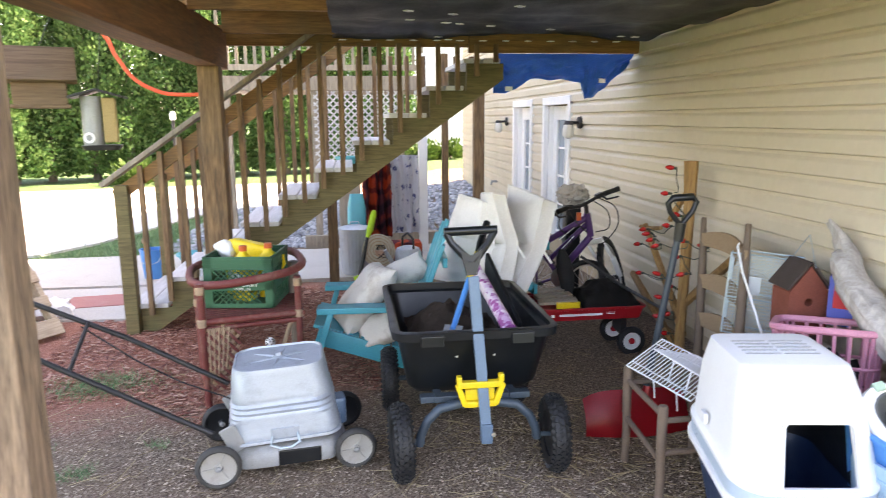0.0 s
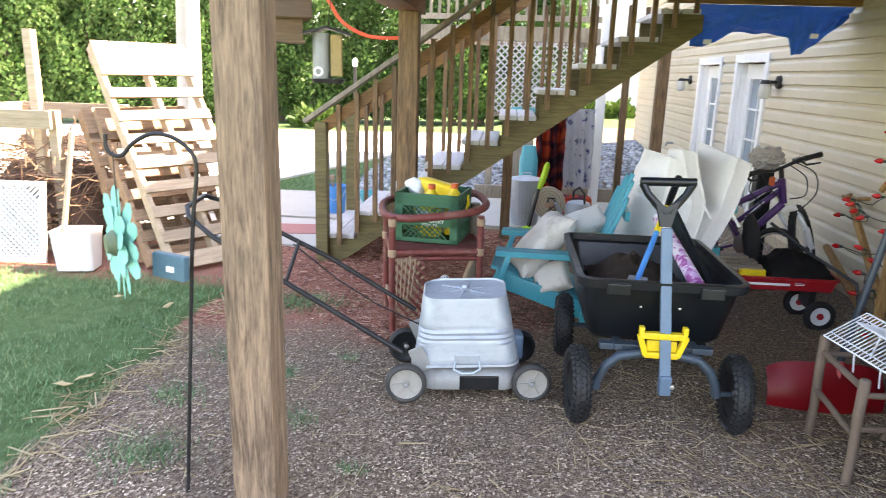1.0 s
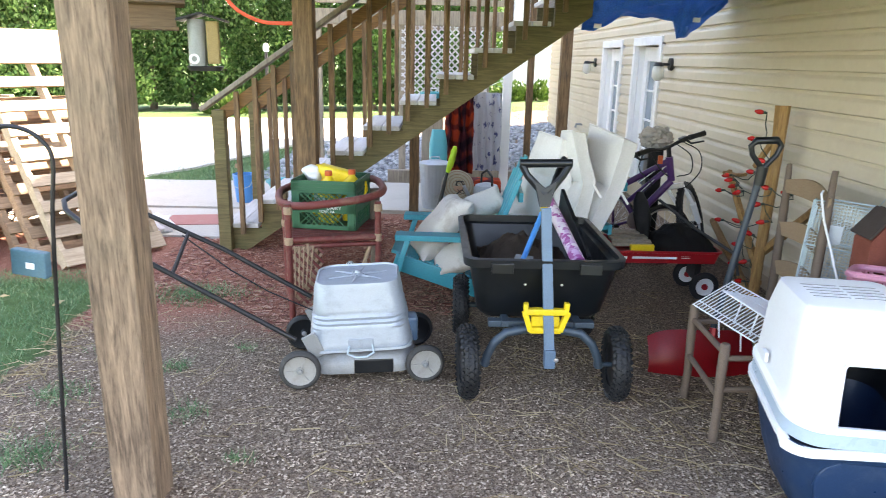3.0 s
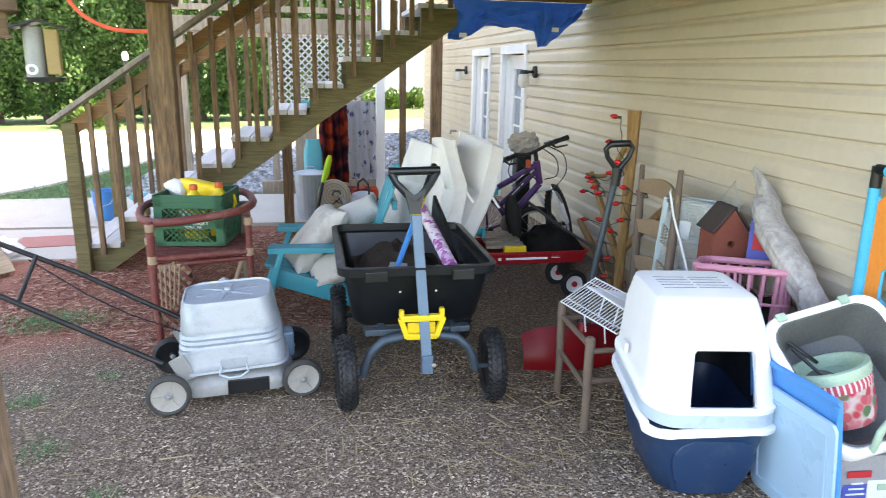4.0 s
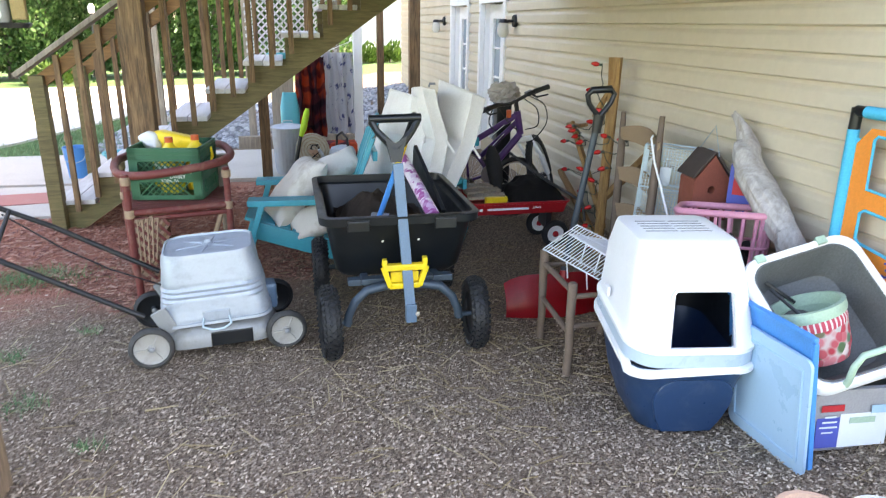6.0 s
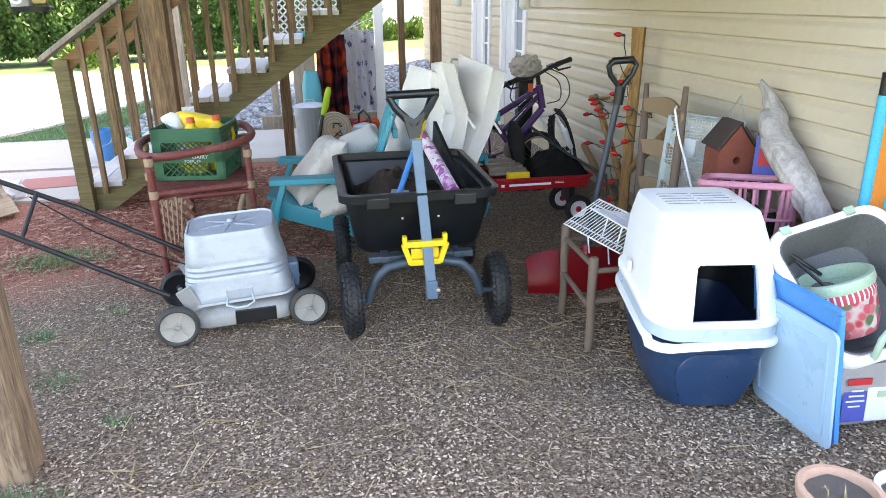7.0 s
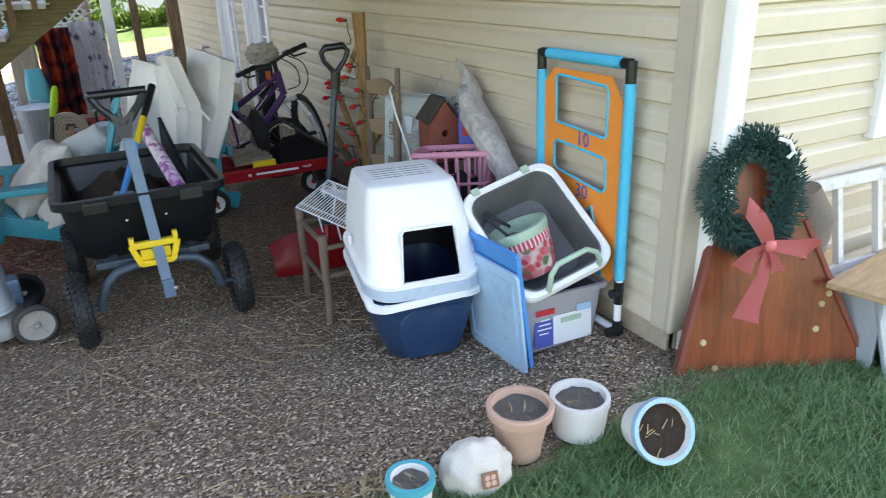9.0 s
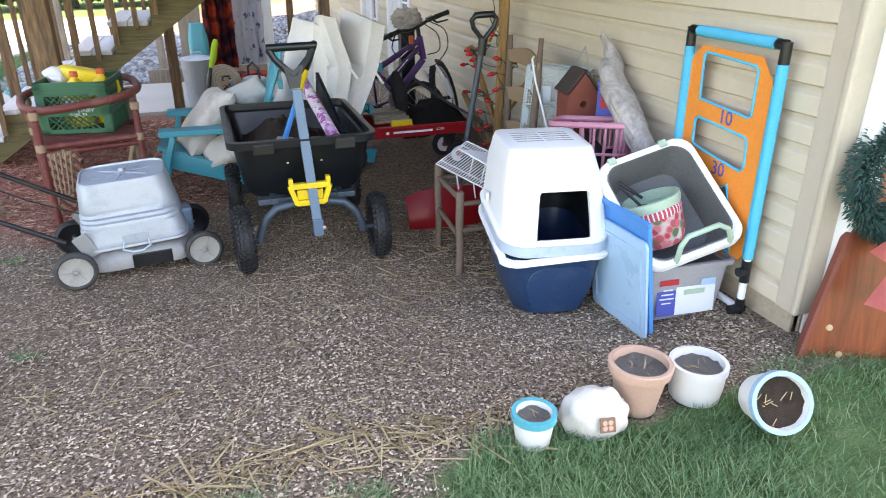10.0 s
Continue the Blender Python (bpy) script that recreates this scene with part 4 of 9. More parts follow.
def milk_crate():
    w, d, h, t = 0.345, 0.33, 0.27, 0.012
    c = thing("milk_crate", "green plastic milk crate holding yellow jugs", "crate", pose(-0.55, 4.12, 0.518, 0, 0, -8) @ Matrix.Diagonal((1.12, 1.12, 1.1, 1)))

    def side(bm, L):
        """A crate wall in xz, thickness along y."""
        for z, hh in ((0.012, 0.024), (0.115, 0.045), (h - 0.035, 0.07)):
            box(bm, (L, t, hh), None, 0.002, (0, 0, z))
        for k in range(3):
            box(bm, (L + 0.004, t + 0.006, 0.005), None, 0, (0, 0, h - 0.06 + 0.022 * k))
        for x in (-L / 2 + 0.02, L / 2 - 0.02):
            box(bm, (0.04, t, h), None, 0.002, (x, 0, h / 2))
        n = 9
        for z0, z1 in ((0.024, 0.093), (0.137, h - 0.07)):
            for k in range(-1, n):
                x0 = -L / 2 + 0.04 + (L - 0.08) * k / n
                x1 = x0 + (z1 - z0)
                for a, b2 in (((x0, z0), (x1, z1)), ((x1, z0), (x0, z1))):
                    (ax, az), (bx, bz) = a, b2
                    lo, hi = -L / 2 + 0.03, L / 2 - 0.03
                    if min(ax, bx) < lo or max(ax, bx) > hi:
                        continue
                    beam(bm, (ax, 0, az), (bx, 0, bz), t * 0.8, 0.005, 0)
    for x, y, rz, L in ((0, -d / 2, 0, w), (0, d / 2, 0, w), (-w / 2, 0, 90, d), (w / 2, 0, 90, d)):
        s = sub(c, "side", M["crate_green"], lambda bm, L=L: side(bm, L))
        s.matrix_local = pose(x, y, 0, 0, 0, rz)
    sub(c, "base", M["crate_green"], lambda bm: box(bm, (w, d, 0.012), None, 0.002, (0, 0, 0.008)))
    # moulded words on the front
    text_part("lettering", "DAIRY", 0.028, M["label_white"], c, pose(0.06, -d / 2 - 0.008, 0.122, 90), 0.0008)
    text_part("lettering", "YORK, PA", 0.020, M["label_white"], c, pose(0.02, -d / 2 - 0.008, 0.101, 90), 0.0008)
    for k, (x, y, z, rz, lie) in enumerate(((0.11, 0.02, 0.02, 20, 0), (0.0, -0.06, 0.02, -30, 0), (0.10, 0.05, 0.235, 170, 80), (-0.08, 0.09, 0.02, 0, 0))):
        j = thing("oil_jug", "yellow plastic jug with a red cap in the crate", "jug", c.matrix_world @ pose(x, y, z, 0, lie, rz), group="jugs in the crate")

        def body(bm):
            loft(bm, tub_rings([(0.11, 0.08, 0.02, 0.0), (0.115, 0.085, 0.025, 0.01), (0.115, 0.085, 0.025, 0.19), (0.09, 0.07, 0.03, 0.225), (0.04, 0.04, 0.018, 0.25), (0.032, 0.032, 0.015, 0.265)]))
        sub(j, "body", M["yellow"], body, "", True)
        sub(j, "handle", M["yellow"], lambda bm: tube(bm, [(0.045, 0, 0.20), (0.075, 0, 0.215), (0.08, 0, 0.17), (0.055, 0, 0.13)], 0.011, 8), "", True)
        sub(j, "cap", M["red_cap"], lambda bm: lathe(bm, [(0.0, 0.29), (0.02, 0.289), (0.021, 0.262), (0, 0.262)], 16))
        sub(j, "paper_label", M["label_white"], lambda bm: box(bm, (0.08, 0.002, 0.09), None, 0, (0, -0.0435, 0.1)))
    b = B()
    bmesh.ops.create_icosphere(b, subdivisions=3, radius=0.06)
    for v in b.verts:
        v.co += v.co * (0.5 * noise.noise(v.co * 22))
        v.co.z *= 0.8
    solo("crumpled_bag", b, M["white_plastic"], "crumpled white plastic bag on the crate", "bag", c.matrix_world @ pose(-0.12, 0.06, 0.27), smooth=True)


milk_crate()


def toy_ball():
    b = B()
    bmesh.ops.create_uvsphere(b, u_segments=20, v_segments=12, radius=0.035)
    c = thing("practice_ball", "white perforated plastic ball on the red mulch", "ball", pose(-0.52, 4.75, 0.04))
    part("shell", b, M["white_plastic"], c, smooth=True)
    rnd = random.Random(3)
    for k in range(14):
        d = Vector((rnd.uniform(-1, 1), -rnd.uniform(0.2, 1), rnd.uniform(-1, 1))).normalized()
        sub(c, "hole", M["black_plastic"], lambda bm, d=d: lathe(bm, [(0, 0.0356), (0.006, 0.0352), (0.006, 0.033)], 8, d.to_track_quat("Z", "Y").to_matrix().to_4x4()))


toy_ball()


def litter_box():
    c = thing("litter_box", "navy litter tub with a white hood and front opening", "litter box", pose(1.57, 2.12, 0, 0, 0, -9))

    def tub(bm):
        rings = []
        for w, d, r, z in ((0.30, 0.38, 0.10, 0.0), (0.34, 0.42, 0.12, 0.012), (0.41, 0.47, 0.13, 0.13), (0.455, 0.52, 0.12, 0.25), (0.475, 0.55, 0.11, 0.305)):
            rings.append([(x + 0.02 * (1 - z / 0.34), y, z + (0.10 * (y + 0.28) if z > 0.2 else 0)) for x, y in rrect(w, d, r, 6)])
        rings += [[(x * 0.95, y * 0.95, z) for x, y, z in rg] for rg in rings[:0:-1]]
        loft(bm, rings, True, True)
    sub(c, "tub", M["navy_plastic"], tub, "navy blue lower tub with dried splashes", True)
    sub(c, "tub_panel", M["navy_plastic"], lambda bm: loft(bm, [[(x + 0.02, -0.206 - 0.20 * z + y, z) for x, y in rrect(w, 0.02, 0.008)] for w, z in ((0.20, 0.02), (0.26, 0.08), (0.30, 0.15), (0.30, 0.20), (0.26, 0.24), (0.18, 0.265))]), "", True)

    def band(bm, z0, z1, w, d, r, curve):
        rings = []
        for zz, ww in ((z0, w - 0.012), (z0 + 0.004, w), (z1 - 0.004, w), (z1, w - 0.012), (z1, w - 0.04), (z0, w - 0.04), (z0, w - 0.012)):
            rings.append([(x, y, zz + 0.14 * (y + 0.28) + curve * (math.cos(math.pi * (x - 0.05) / w) - 0.6) * (1 if y < -0.2 else 0)) for x, y in rrect(ww, d + ww - w, r, 8)])
        loft(bm, rings, False, False)
    sub(c, "tub_rim", M["white_plastic"], lambda bm: band(bm, 0.292, 0.318, 0.515, 0.585, 0.12, 0.03), "white curved tub rim", True)
    sub(c, "hood_skirt", M["skirt"], lambda bm: band(bm, 0.322, 0.385, 0.497, 0.567, 0.12, 0.0), "pale translucent blue-grey skirt", True)

    def ring(w, d, r, z, sy, tilt):
        return [(x, y + sy, z + tilt * (y + 0.28)) for x, y in rrect(w, d, r, 8)]
    bm = B()
    loft(bm, [ring(0.488, 0.555, 0.12, 0.368, 0, 0.14), ring(0.507, 0.572, 0.12, 0.378, 0, 0.14), ring(0.507, 0.572, 0.12, 0.392, 0, 0.14), ring(0.478, 0.54, 0.10, 0.406, 0.0, 0.135), ring(0.468, 0.525, 0.10, 0.46, 0.008, 0.125), ring(0.43, 0.46, 0.08, 0.62, 0.04, 0.08), ring(0.385, 0.385, 0.06, 0.72, 0.065, 0.03), ring(0.37, 0.36, 0.05, 0.743, 0.07, 0.02), ring(0.345, 0.335, 0.045, 0.752, 0.07, 0.0)])
    inner = B()
    loft(inner, [ring(0.466, 0.526, 0.11, 0.33, 0, 0.14), ring(0.462, 0.522, 0.10, 0.40, 0, 0.14), ring(0.450, 0.504, 0.095, 0.46, 0.008, 0.125), ring(0.418, 0.438, 0.075, 0.615, 0.04, 0.08), ring(0.36, 0.33, 0.06, 0.71, 0.08, 0.03), ring(0.30, 0.24, 0.05, 0.735, 0.09, 0.0)])
    hood = cut(bm, inner)
    hole = B()
    prism(hole, [(-0.134, 0.402), (-0.128, 0.396), (0.096, 0.396), (0.104, 0.402), (0.100, 0.580), (0.086, 0.593), (-0.105, 0.593), (-0.118, 0.580)], 0.4, pose(0.03, -0.08, 0, 90))
    hood = cut(hood, hole)
    hd = part("hood", hood, M["white_plastic"], c, "smooth white plastic hood", True)
    # raised frame round the opening
    fr = B()
    tube(fr, [(0.03 + x, -0.268 + 0.33 * (z - 0.44), z) for x, z in ((-0.140, 0.398), (0.108, 0.398), (0.105, 0.583), (0.090, 0.599), (-0.109, 0.599), (-0.123, 0.583))], 0.007, 8, closed=True)
    part("opening_frame", fr, M["white_plastic"], hd, smooth=True)
    # vent slots are thin bars on the closed top, with slot shade as their grey
    for j in range(5):
        for k in (-1, 1):
            sub(hd, "vent_slot", M["slot_grey"], lambda bm, j=j, k=k: box(bm, (0.125, 0.006, 0.003), None, 0.001, (k * 0.068, 0.02 + 0.034 * j, 0.7525)))
    sub(hd, "lid_latch", M["skirt"], lambda bm: tube(bm, [(-0.06, -0.08, 0.722), (-0.05, -0.10, 0.712), (0.05, -0.10, 0.712), (0.06, -0.08, 0.722)], 0.005, 8), "", True)
    sub(c, "side_clip", M["white_plastic"], lambda bm: box(bm, (0.015, 0.05, 0.04), None, 0.004, (-0.252, 0.05, 0.50)))
    # added shell, coloured nearly black to stand for the shade inside the hood
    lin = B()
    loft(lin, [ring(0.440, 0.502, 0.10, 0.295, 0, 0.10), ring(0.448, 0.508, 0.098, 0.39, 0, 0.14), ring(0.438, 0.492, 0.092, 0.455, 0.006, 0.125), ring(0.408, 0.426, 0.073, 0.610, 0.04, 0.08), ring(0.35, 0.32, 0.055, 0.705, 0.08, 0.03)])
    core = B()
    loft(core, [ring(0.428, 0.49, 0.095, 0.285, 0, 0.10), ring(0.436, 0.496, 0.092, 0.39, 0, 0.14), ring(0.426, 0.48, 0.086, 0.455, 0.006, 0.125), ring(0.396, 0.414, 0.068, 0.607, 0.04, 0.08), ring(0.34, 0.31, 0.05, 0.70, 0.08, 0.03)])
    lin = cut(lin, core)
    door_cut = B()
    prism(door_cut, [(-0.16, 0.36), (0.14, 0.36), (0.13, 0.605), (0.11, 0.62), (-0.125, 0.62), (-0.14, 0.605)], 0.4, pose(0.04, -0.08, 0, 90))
    part("inner_liner", cut(lin, door_cut), M["hood_shade"], c, "added dark shell that gives the hood's inside its shade", True)


M["slot_grey"] = painted("shaded_slot", (0.26, 0.26, 0.255), 0.6, amount=0.2)
# the hood's inner shade as a colour
M["hood_shade"] = painted("hood_inside_shade", (0.010, 0.014, 0.020), 0.5, amount=0.2, dirt=(0.03, 0.035, 0.04), scale=8)
M["skirt"] = painted("translucent_grey_plastic", (0.42, 0.53, 0.63), 0.3, vary=0.03, amount=0.3, dirt=(0.5, 0.55, 0.58), scale=6)
litter_box()


# ---- totes, toss game and pots by the house corner ----
def storage_tote():
    c = thing("storage_tote", "grey plastic storage tote with a paper label", "tote", pose(2.045, 1.79, 0.035, 0, 0, -4))
    sub(c, "body", M["grey_plastic"], lambda bm: shell_tub(bm, [(0.36, 0.26, 0.03, 0.0), (0.37, 0.27, 0.03, 0.01), (0.41, 0.305, 0.03, 0.245), (0.445, 0.34, 0.03, 0.25), (0.45, 0.345, 0.03, 0.272), (0.43, 0.325, 0.03, 0.275)], 0.006), "", True)
    tilt = -5
    for nm, mat, x, z, w, h in (("label_blue_panel", "label_blue", -0.085, 0.105, 0.09, 0.15), ("label_picture", "label_white", 0.055, 0.118, 0.19, 0.176), ("label_red_mark", "label_red", -0.085, 0.192, 0.088, 0.024), ("label_item", "sage", 0.045, 0.135, 0.10, 0.022), ("label_corner", "pale_blue", 0.105, 0.178, 0.07, 0.03), ("label_item", "pale_blue", 0.07, 0.085, 0.05, 0.012)):
        y = -0.1365 - 0.07 * z - (0.004 if nm in ("label_blue_panel", "label_picture") else 0.0065)
        ob = sub(c, nm, M[mat], lambda bm, w=w, h=h: box(bm, (w, 0.002, h)))
        ob.matrix_local = pose(x, y, z, tilt)
    for k in range(5):
        ob = sub(c, "label_text_bar", M["label_white"], lambda bm, k=k: box(bm, (0.045 + 0.012 * (k % 3), 0.002, 0.006)))
        ob.matrix_local = pose(-0.085, -0.143 - 0.07 * (0.16 - 0.022 * k), 0.155 - 0.022 * k, tilt)


storage_tote()


def tote_lids():
    a = thing("tote_lid", "pale translucent blue lid standing on its edge", "lid", pose(1.80, 1.77, 0.005, 0, -7, 3))

    def sheet(bm, w, h, t):
        loft(bm, [[(x0, y, z + h / 2) for y, z in rrect(w, h, 0.03)] for x0 in (0, t)])
    sub(a, "panel", M["pale_blue"], lambda bm: sheet(bm, 0.40, 0.46, 0.012), "", True)
    sub(a, "rib", M["pale_blue"], lambda bm: [box(bm, (0.008, 0.34, 0.012), None, 0.003, (-0.003, 0, 0.05)), box(bm, (0.008, 0.34, 0.012), None, 0.003, (-0.003, 0, 0.41)), box(bm, (0.008, 0.012, 0.36), None, 0.003, (-0.003, -0.165, 0.23)), box(bm, (0.008, 0.012, 0.36), None, 0.003, (-0.003, 0.165, 0.23))])
    b = thing("tote_lid", "bright blue lid leaning behind a paler one", "lid", pose(1.835, 1.80, 0.02, 0, -9, 3))
    sub(b, "panel", M["mid_blue"], lambda bm: sheet(bm, 0.44, 0.53, 0.01), "", True)
    sub(b, "edge", M["mid_blue"], lambda bm: [box(bm, (0.02, 0.44, 0.015), None, 0.004, (0.0, 0, 0.522)), box(bm, (0.02, 0.015, 0.5), None, 0.004, (0.0, -0.215, 0.26))])


tote_lids()

U, V = Vector((0.959, -0.073, 0.274)).normalized(), Vector((-0.117, 0.777, 0.618)).normalized()
PAN = Matrix((U, V, U.cross(V).normalized())).transposed().to_4x4()
PAN.translation = (1.985, 1.770, 0.548)
PAN = PAN @ Matrix.Scale(1.06, 4)


def litter_pan():
    c = thing("litter_pan", "white litter pan with a dirty grey liner tilted on the tote", "pan", PAN)

    def rim(bm):
        outer, inner = rrect(0.43, 0.51, 0.075, 6), rrect(0.37, 0.45, 0.07, 6)
        rings = [[(x, y, z) for x, y in o] for o, z in ((outer, -0.03), (outer, 0.0), (rrect(0.418, 0.498, 0.07, 6), 0.010), (rrect(0.385, 0.465, 0.07, 6), 0.010), (inner, 0.0), (inner, -0.03))]
        rings.append(rings[0])
        loft(bm, rings, False, False)
    sub(c, "rim", M["white_plastic"], rim, "broad white plastic rim", True)
    sub(c, "bowl", M["pan_inside"], lambda bm: shell_tub(bm, [(0.27, 0.34, 0.06, -0.15), (0.30, 0.37, 0.07, -0.135), (0.355, 0.43, 0.075, -0.03), (0.375, 0.455, 0.075, 0.002)], 0.006), "dark grey liner stained with dust", True)
    sub(c, "handle", M["sage"], lambda bm: tube(bm, [(-0.10, -0.245, -0.01), (-0.10, -0.24, 0.03), (-0.085, -0.215, 0.075), (-0.05, -0.195, 0.095), (0.08, -0.195, 0.095), (0.115, -0.215, 0.075), (0.13, -0.24, 0.03), (0.13, -0.245, -0.01)], 0.011, 10), "pale green clip handle", True)
    for x in (-0.13, 0.10):
        sub(c, "clip", M["sage"], lambda bm, x=x: box(bm, (0.035, 0.03, 0.025), None, 0.004, (x, 0.245, 0.005)), "pale green handle clip")
    k = thing("fabric_pail", "small pail in red striped and watermelon-print cloth", "pail", Matrix.Translation(PAN @ Vector((-0.045, -0.105, -0.145))) @ pose(0, 0, 0, -16, -17, 0) @ Matrix.Diagonal((1.12, 1.12, 1.2, 1)))
    sub(k, "cloth", M["melon_cloth"], lambda bm: lathe(bm, [(0, 0), (0.085, 0.0), (0.10, 0.04), (0.108, 0.11)], 28), "", True)
    sub(k, "striped_band", M["stripe_cloth"], lambda bm: lathe(bm, [(0.108, 0.11), (0.112, 0.125), (0.106, 0.155)], 28), "red and white gathered stripe", True)
    sub(k, "rim", M["sage"], lambda bm: lathe(bm, [(0.100, 0.14), (0.114, 0.142), (0.118, 0.155), (0.118, 0.175), (0.104, 0.177), (0.102, 0.08), (0, 0.075)], 28), "", True)
    for pa, pb in (((-0.06, -0.06, 0.16), (-0.09, 0.02, 0.25)), ((0.02, 0.09, 0.16), (-0.06, 0.13, 0.27))):
        sub(k, "strap", M["black_plastic"], lambda bm, pa=pa, pb=pb: tube(bm, [pa, pb], 0.006, 6))


def cloth_prints():
    m, n, l, b = principled("melon_print", 0.85)
    v = coords(n, l)
    vo = n.new("ShaderNodeTexVoronoi")
    vo.inputs["Scale"].default_value = 36
    l.new(v, vo.inputs["Vector"])
    col = ramp(n, l, vo.outputs["Color"], [(0.30, (0.55, 0.05, 0.07)), (0.42, (0.66, 0.20, 0.22)), (0.47, (0.72, 0.62, 0.60)), (0.55, (0.05, 0.17, 0.07)), (0.66, (0.58, 0.10, 0.12))])
    edge = ramp(n, l, vo.outputs["Distance"], [(0.5, (0, 0, 0)), (0.8, (0.8, 0.8, 0.8))])
    l.new(mixcol(n, l, edge, col, (0.62, 0.56, 0.52)), b.inputs["Base Color"])
    m2, n, l, b = principled("stripe_print", 0.85)
    sep = n.new("ShaderNodeSeparateXYZ")
    l.new(coords(n, l), sep.inputs[0])
    at = n.new("ShaderNodeMath")
    at.operation = "ARCTAN2"
    l.new(sep.outputs[0], at.inputs[0]), l.new(sep.outputs[1], at.inputs[1])
    w = n.new("ShaderNodeMath")
    w.operation = "SINE"
    mu = n.new("ShaderNodeMath")
    mu.operation = "MULTIPLY"
    mu.inputs[1].default_value = 40
    l.new(at.outputs[0], mu.inputs[0]), l.new(mu.outputs[0], w.inputs[0])
    l.new(ramp(n, l, w.outputs[0], [(0.35, (0.55, 0.07, 0.10)), (0.6, (0.74, 0.68, 0.66))]), b.inputs["Base Color"])
    return m, m2


M["melon_cloth"], M["stripe_cloth"] = cloth_prints()
litter_pan()


def toss_game():
    # local: x along the wall, z up, front facing -y; then turned to face -x
    h, w = 1.13, 0.555
    lean = -1.0
    c = thing("toss_game", "orange and cyan cloth toss target on a pipe frame", "toss game", pose(2.265, 1.835, 0.075, 0, 0, -90) @ pose(0, 0, 0, -lean, 0, 0))
    r = 0.016
    pipe = lambda bm, a, b2, rad=r: tube(bm, [a, b2], rad, 12)  # noqa: E731
    for x in (-w / 2, w / 2):
        leg = sub(c, "upright_pipe", M["white_plastic"], lambda bm, x=x: pipe(bm, (x, 0, 0.03), (x, 0, h)), "white plastic pipe", True)
        sub(leg, "cloth_sleeve", M["cyan"], lambda bm, x=x: tube(bm, [(x, 0, 0.26), (x, 0, 0.5), (x, 0, 0.8), (x, 0, h - 0.07)], [0.022, 0.021, 0.022, 0.022], 12), "cyan cloth sleeve", True)
        sub(leg, "tee_joint", M["black_plastic"], lambda bm, x=x: [pipe(bm, (x, 0, 0.15), (x, 0, 0.25), 0.021), pipe(bm, (x, 0, 0.2), (x, 0.07 if x < 0 else -0.04, 0.2), 0.02)], "", True)
        sub(leg, "elbow_joint", M["black_plastic"], lambda bm, x=x: [pipe(bm, (x, 0, h - 0.07), (x, 0, h + 0.012), 0.021), pipe(bm, (x, 0, h), (x * 0.85, 0, h), 0.021)], "", True)
        sub(leg, "foot_joint", M["black_plastic"], lambda bm, x=x: [pipe(bm, (x, 0.02, 0.02), (x, -0.05, 0.02), 0.021), pipe(bm, (x, 0, 0.0), (x, 0, 0.07), 0.02)], "", True)
    sub(c, "top_pipe", M["cyan"], lambda bm: [pipe(bm, (-w / 2 + 0.05, 0, h), (w / 2 - 0.05, 0, h), 0.023)], "cyan sleeved top pipe", True)
    sub(c, "foot_pipe", M["white_plastic"], lambda bm: pipe(bm, (-w / 2, 0, 0.02), (w / 2, 0, 0.02)), "", True)

    def face():
        pts = [(-w / 2 + 0.035, 0.19), (w / 2 - 0.09, 0.19), (w / 2 - 0.035, 0.25), (w / 2 - 0.03, h - 0.15), (w / 2 - 0.10, h - 0.055), (-w / 2 + 0.09, h - 0.055), (-w / 2 + 0.03, h - 0.12)]
        bm = B()
        prism(bm, pts, 0.004, pose(0, 0, 0, 90))
        return bm
    bm = face()
    holes = [[(-0.16, 0.85), (0.15, 0.83), (0.165, 0.845), (0.165, 1.02), (0.15, 1.035), (-0.15, 1.05), (-0.165, 1.035)], [(-0.17, 0.655), (-0.15, 0.64), (0.15, 0.605), (0.17, 0.625), (0.165, 0.735), (0.15, 0.75), (-0.15, 0.77), (-0.17, 0.755)], [(-0.12, 0.25), (0.17, 0.24), (0.14, 0.36), (0.09, 0.53), (0.03, 0.48), (-0.10, 0.50), (-0.13, 0.44)]]
    for hp in holes:
        cb = B()
        prism(cb, hp, 0.06, pose(0, 0.03, 0, 90))
        bm = cut(bm, cb)
    cloth = part("cloth_face", bm, M["orange"], c, "orange cloth face with three openings")
    for hp in holes:
        b2 = B()
        tube(b2, [(x, -0.005, z) for x, z in hp], 0.006, 6, closed=True)
        part("cloth_binding", b2, M["cyan"], cloth)
    for x0, x1, za, zb in ((-w / 2, -w / 2 + 0.045, 0.22, h - 0.1), (w / 2 - 0.045, w / 2, 0.27, h - 0.16)):
        sub(c, "cyan_edge", M["cyan"], lambda bm, x0=x0, x1=x1, za=za, zb=zb: box(bm, (x1 - x0, 0.006, zb - za), None, 0, ((x0 + x1) / 2, 0, (za + zb) / 2)))
    text_part("number", "10", 0.085, M["label_blue"], c, pose(0.02, -0.006, 0.80, 90), 0.001)
    text_part("number", "30", 0.085, M["label_blue"], c, pose(0.02, -0.006, 0.575, 90), 0.001)


toss_game()


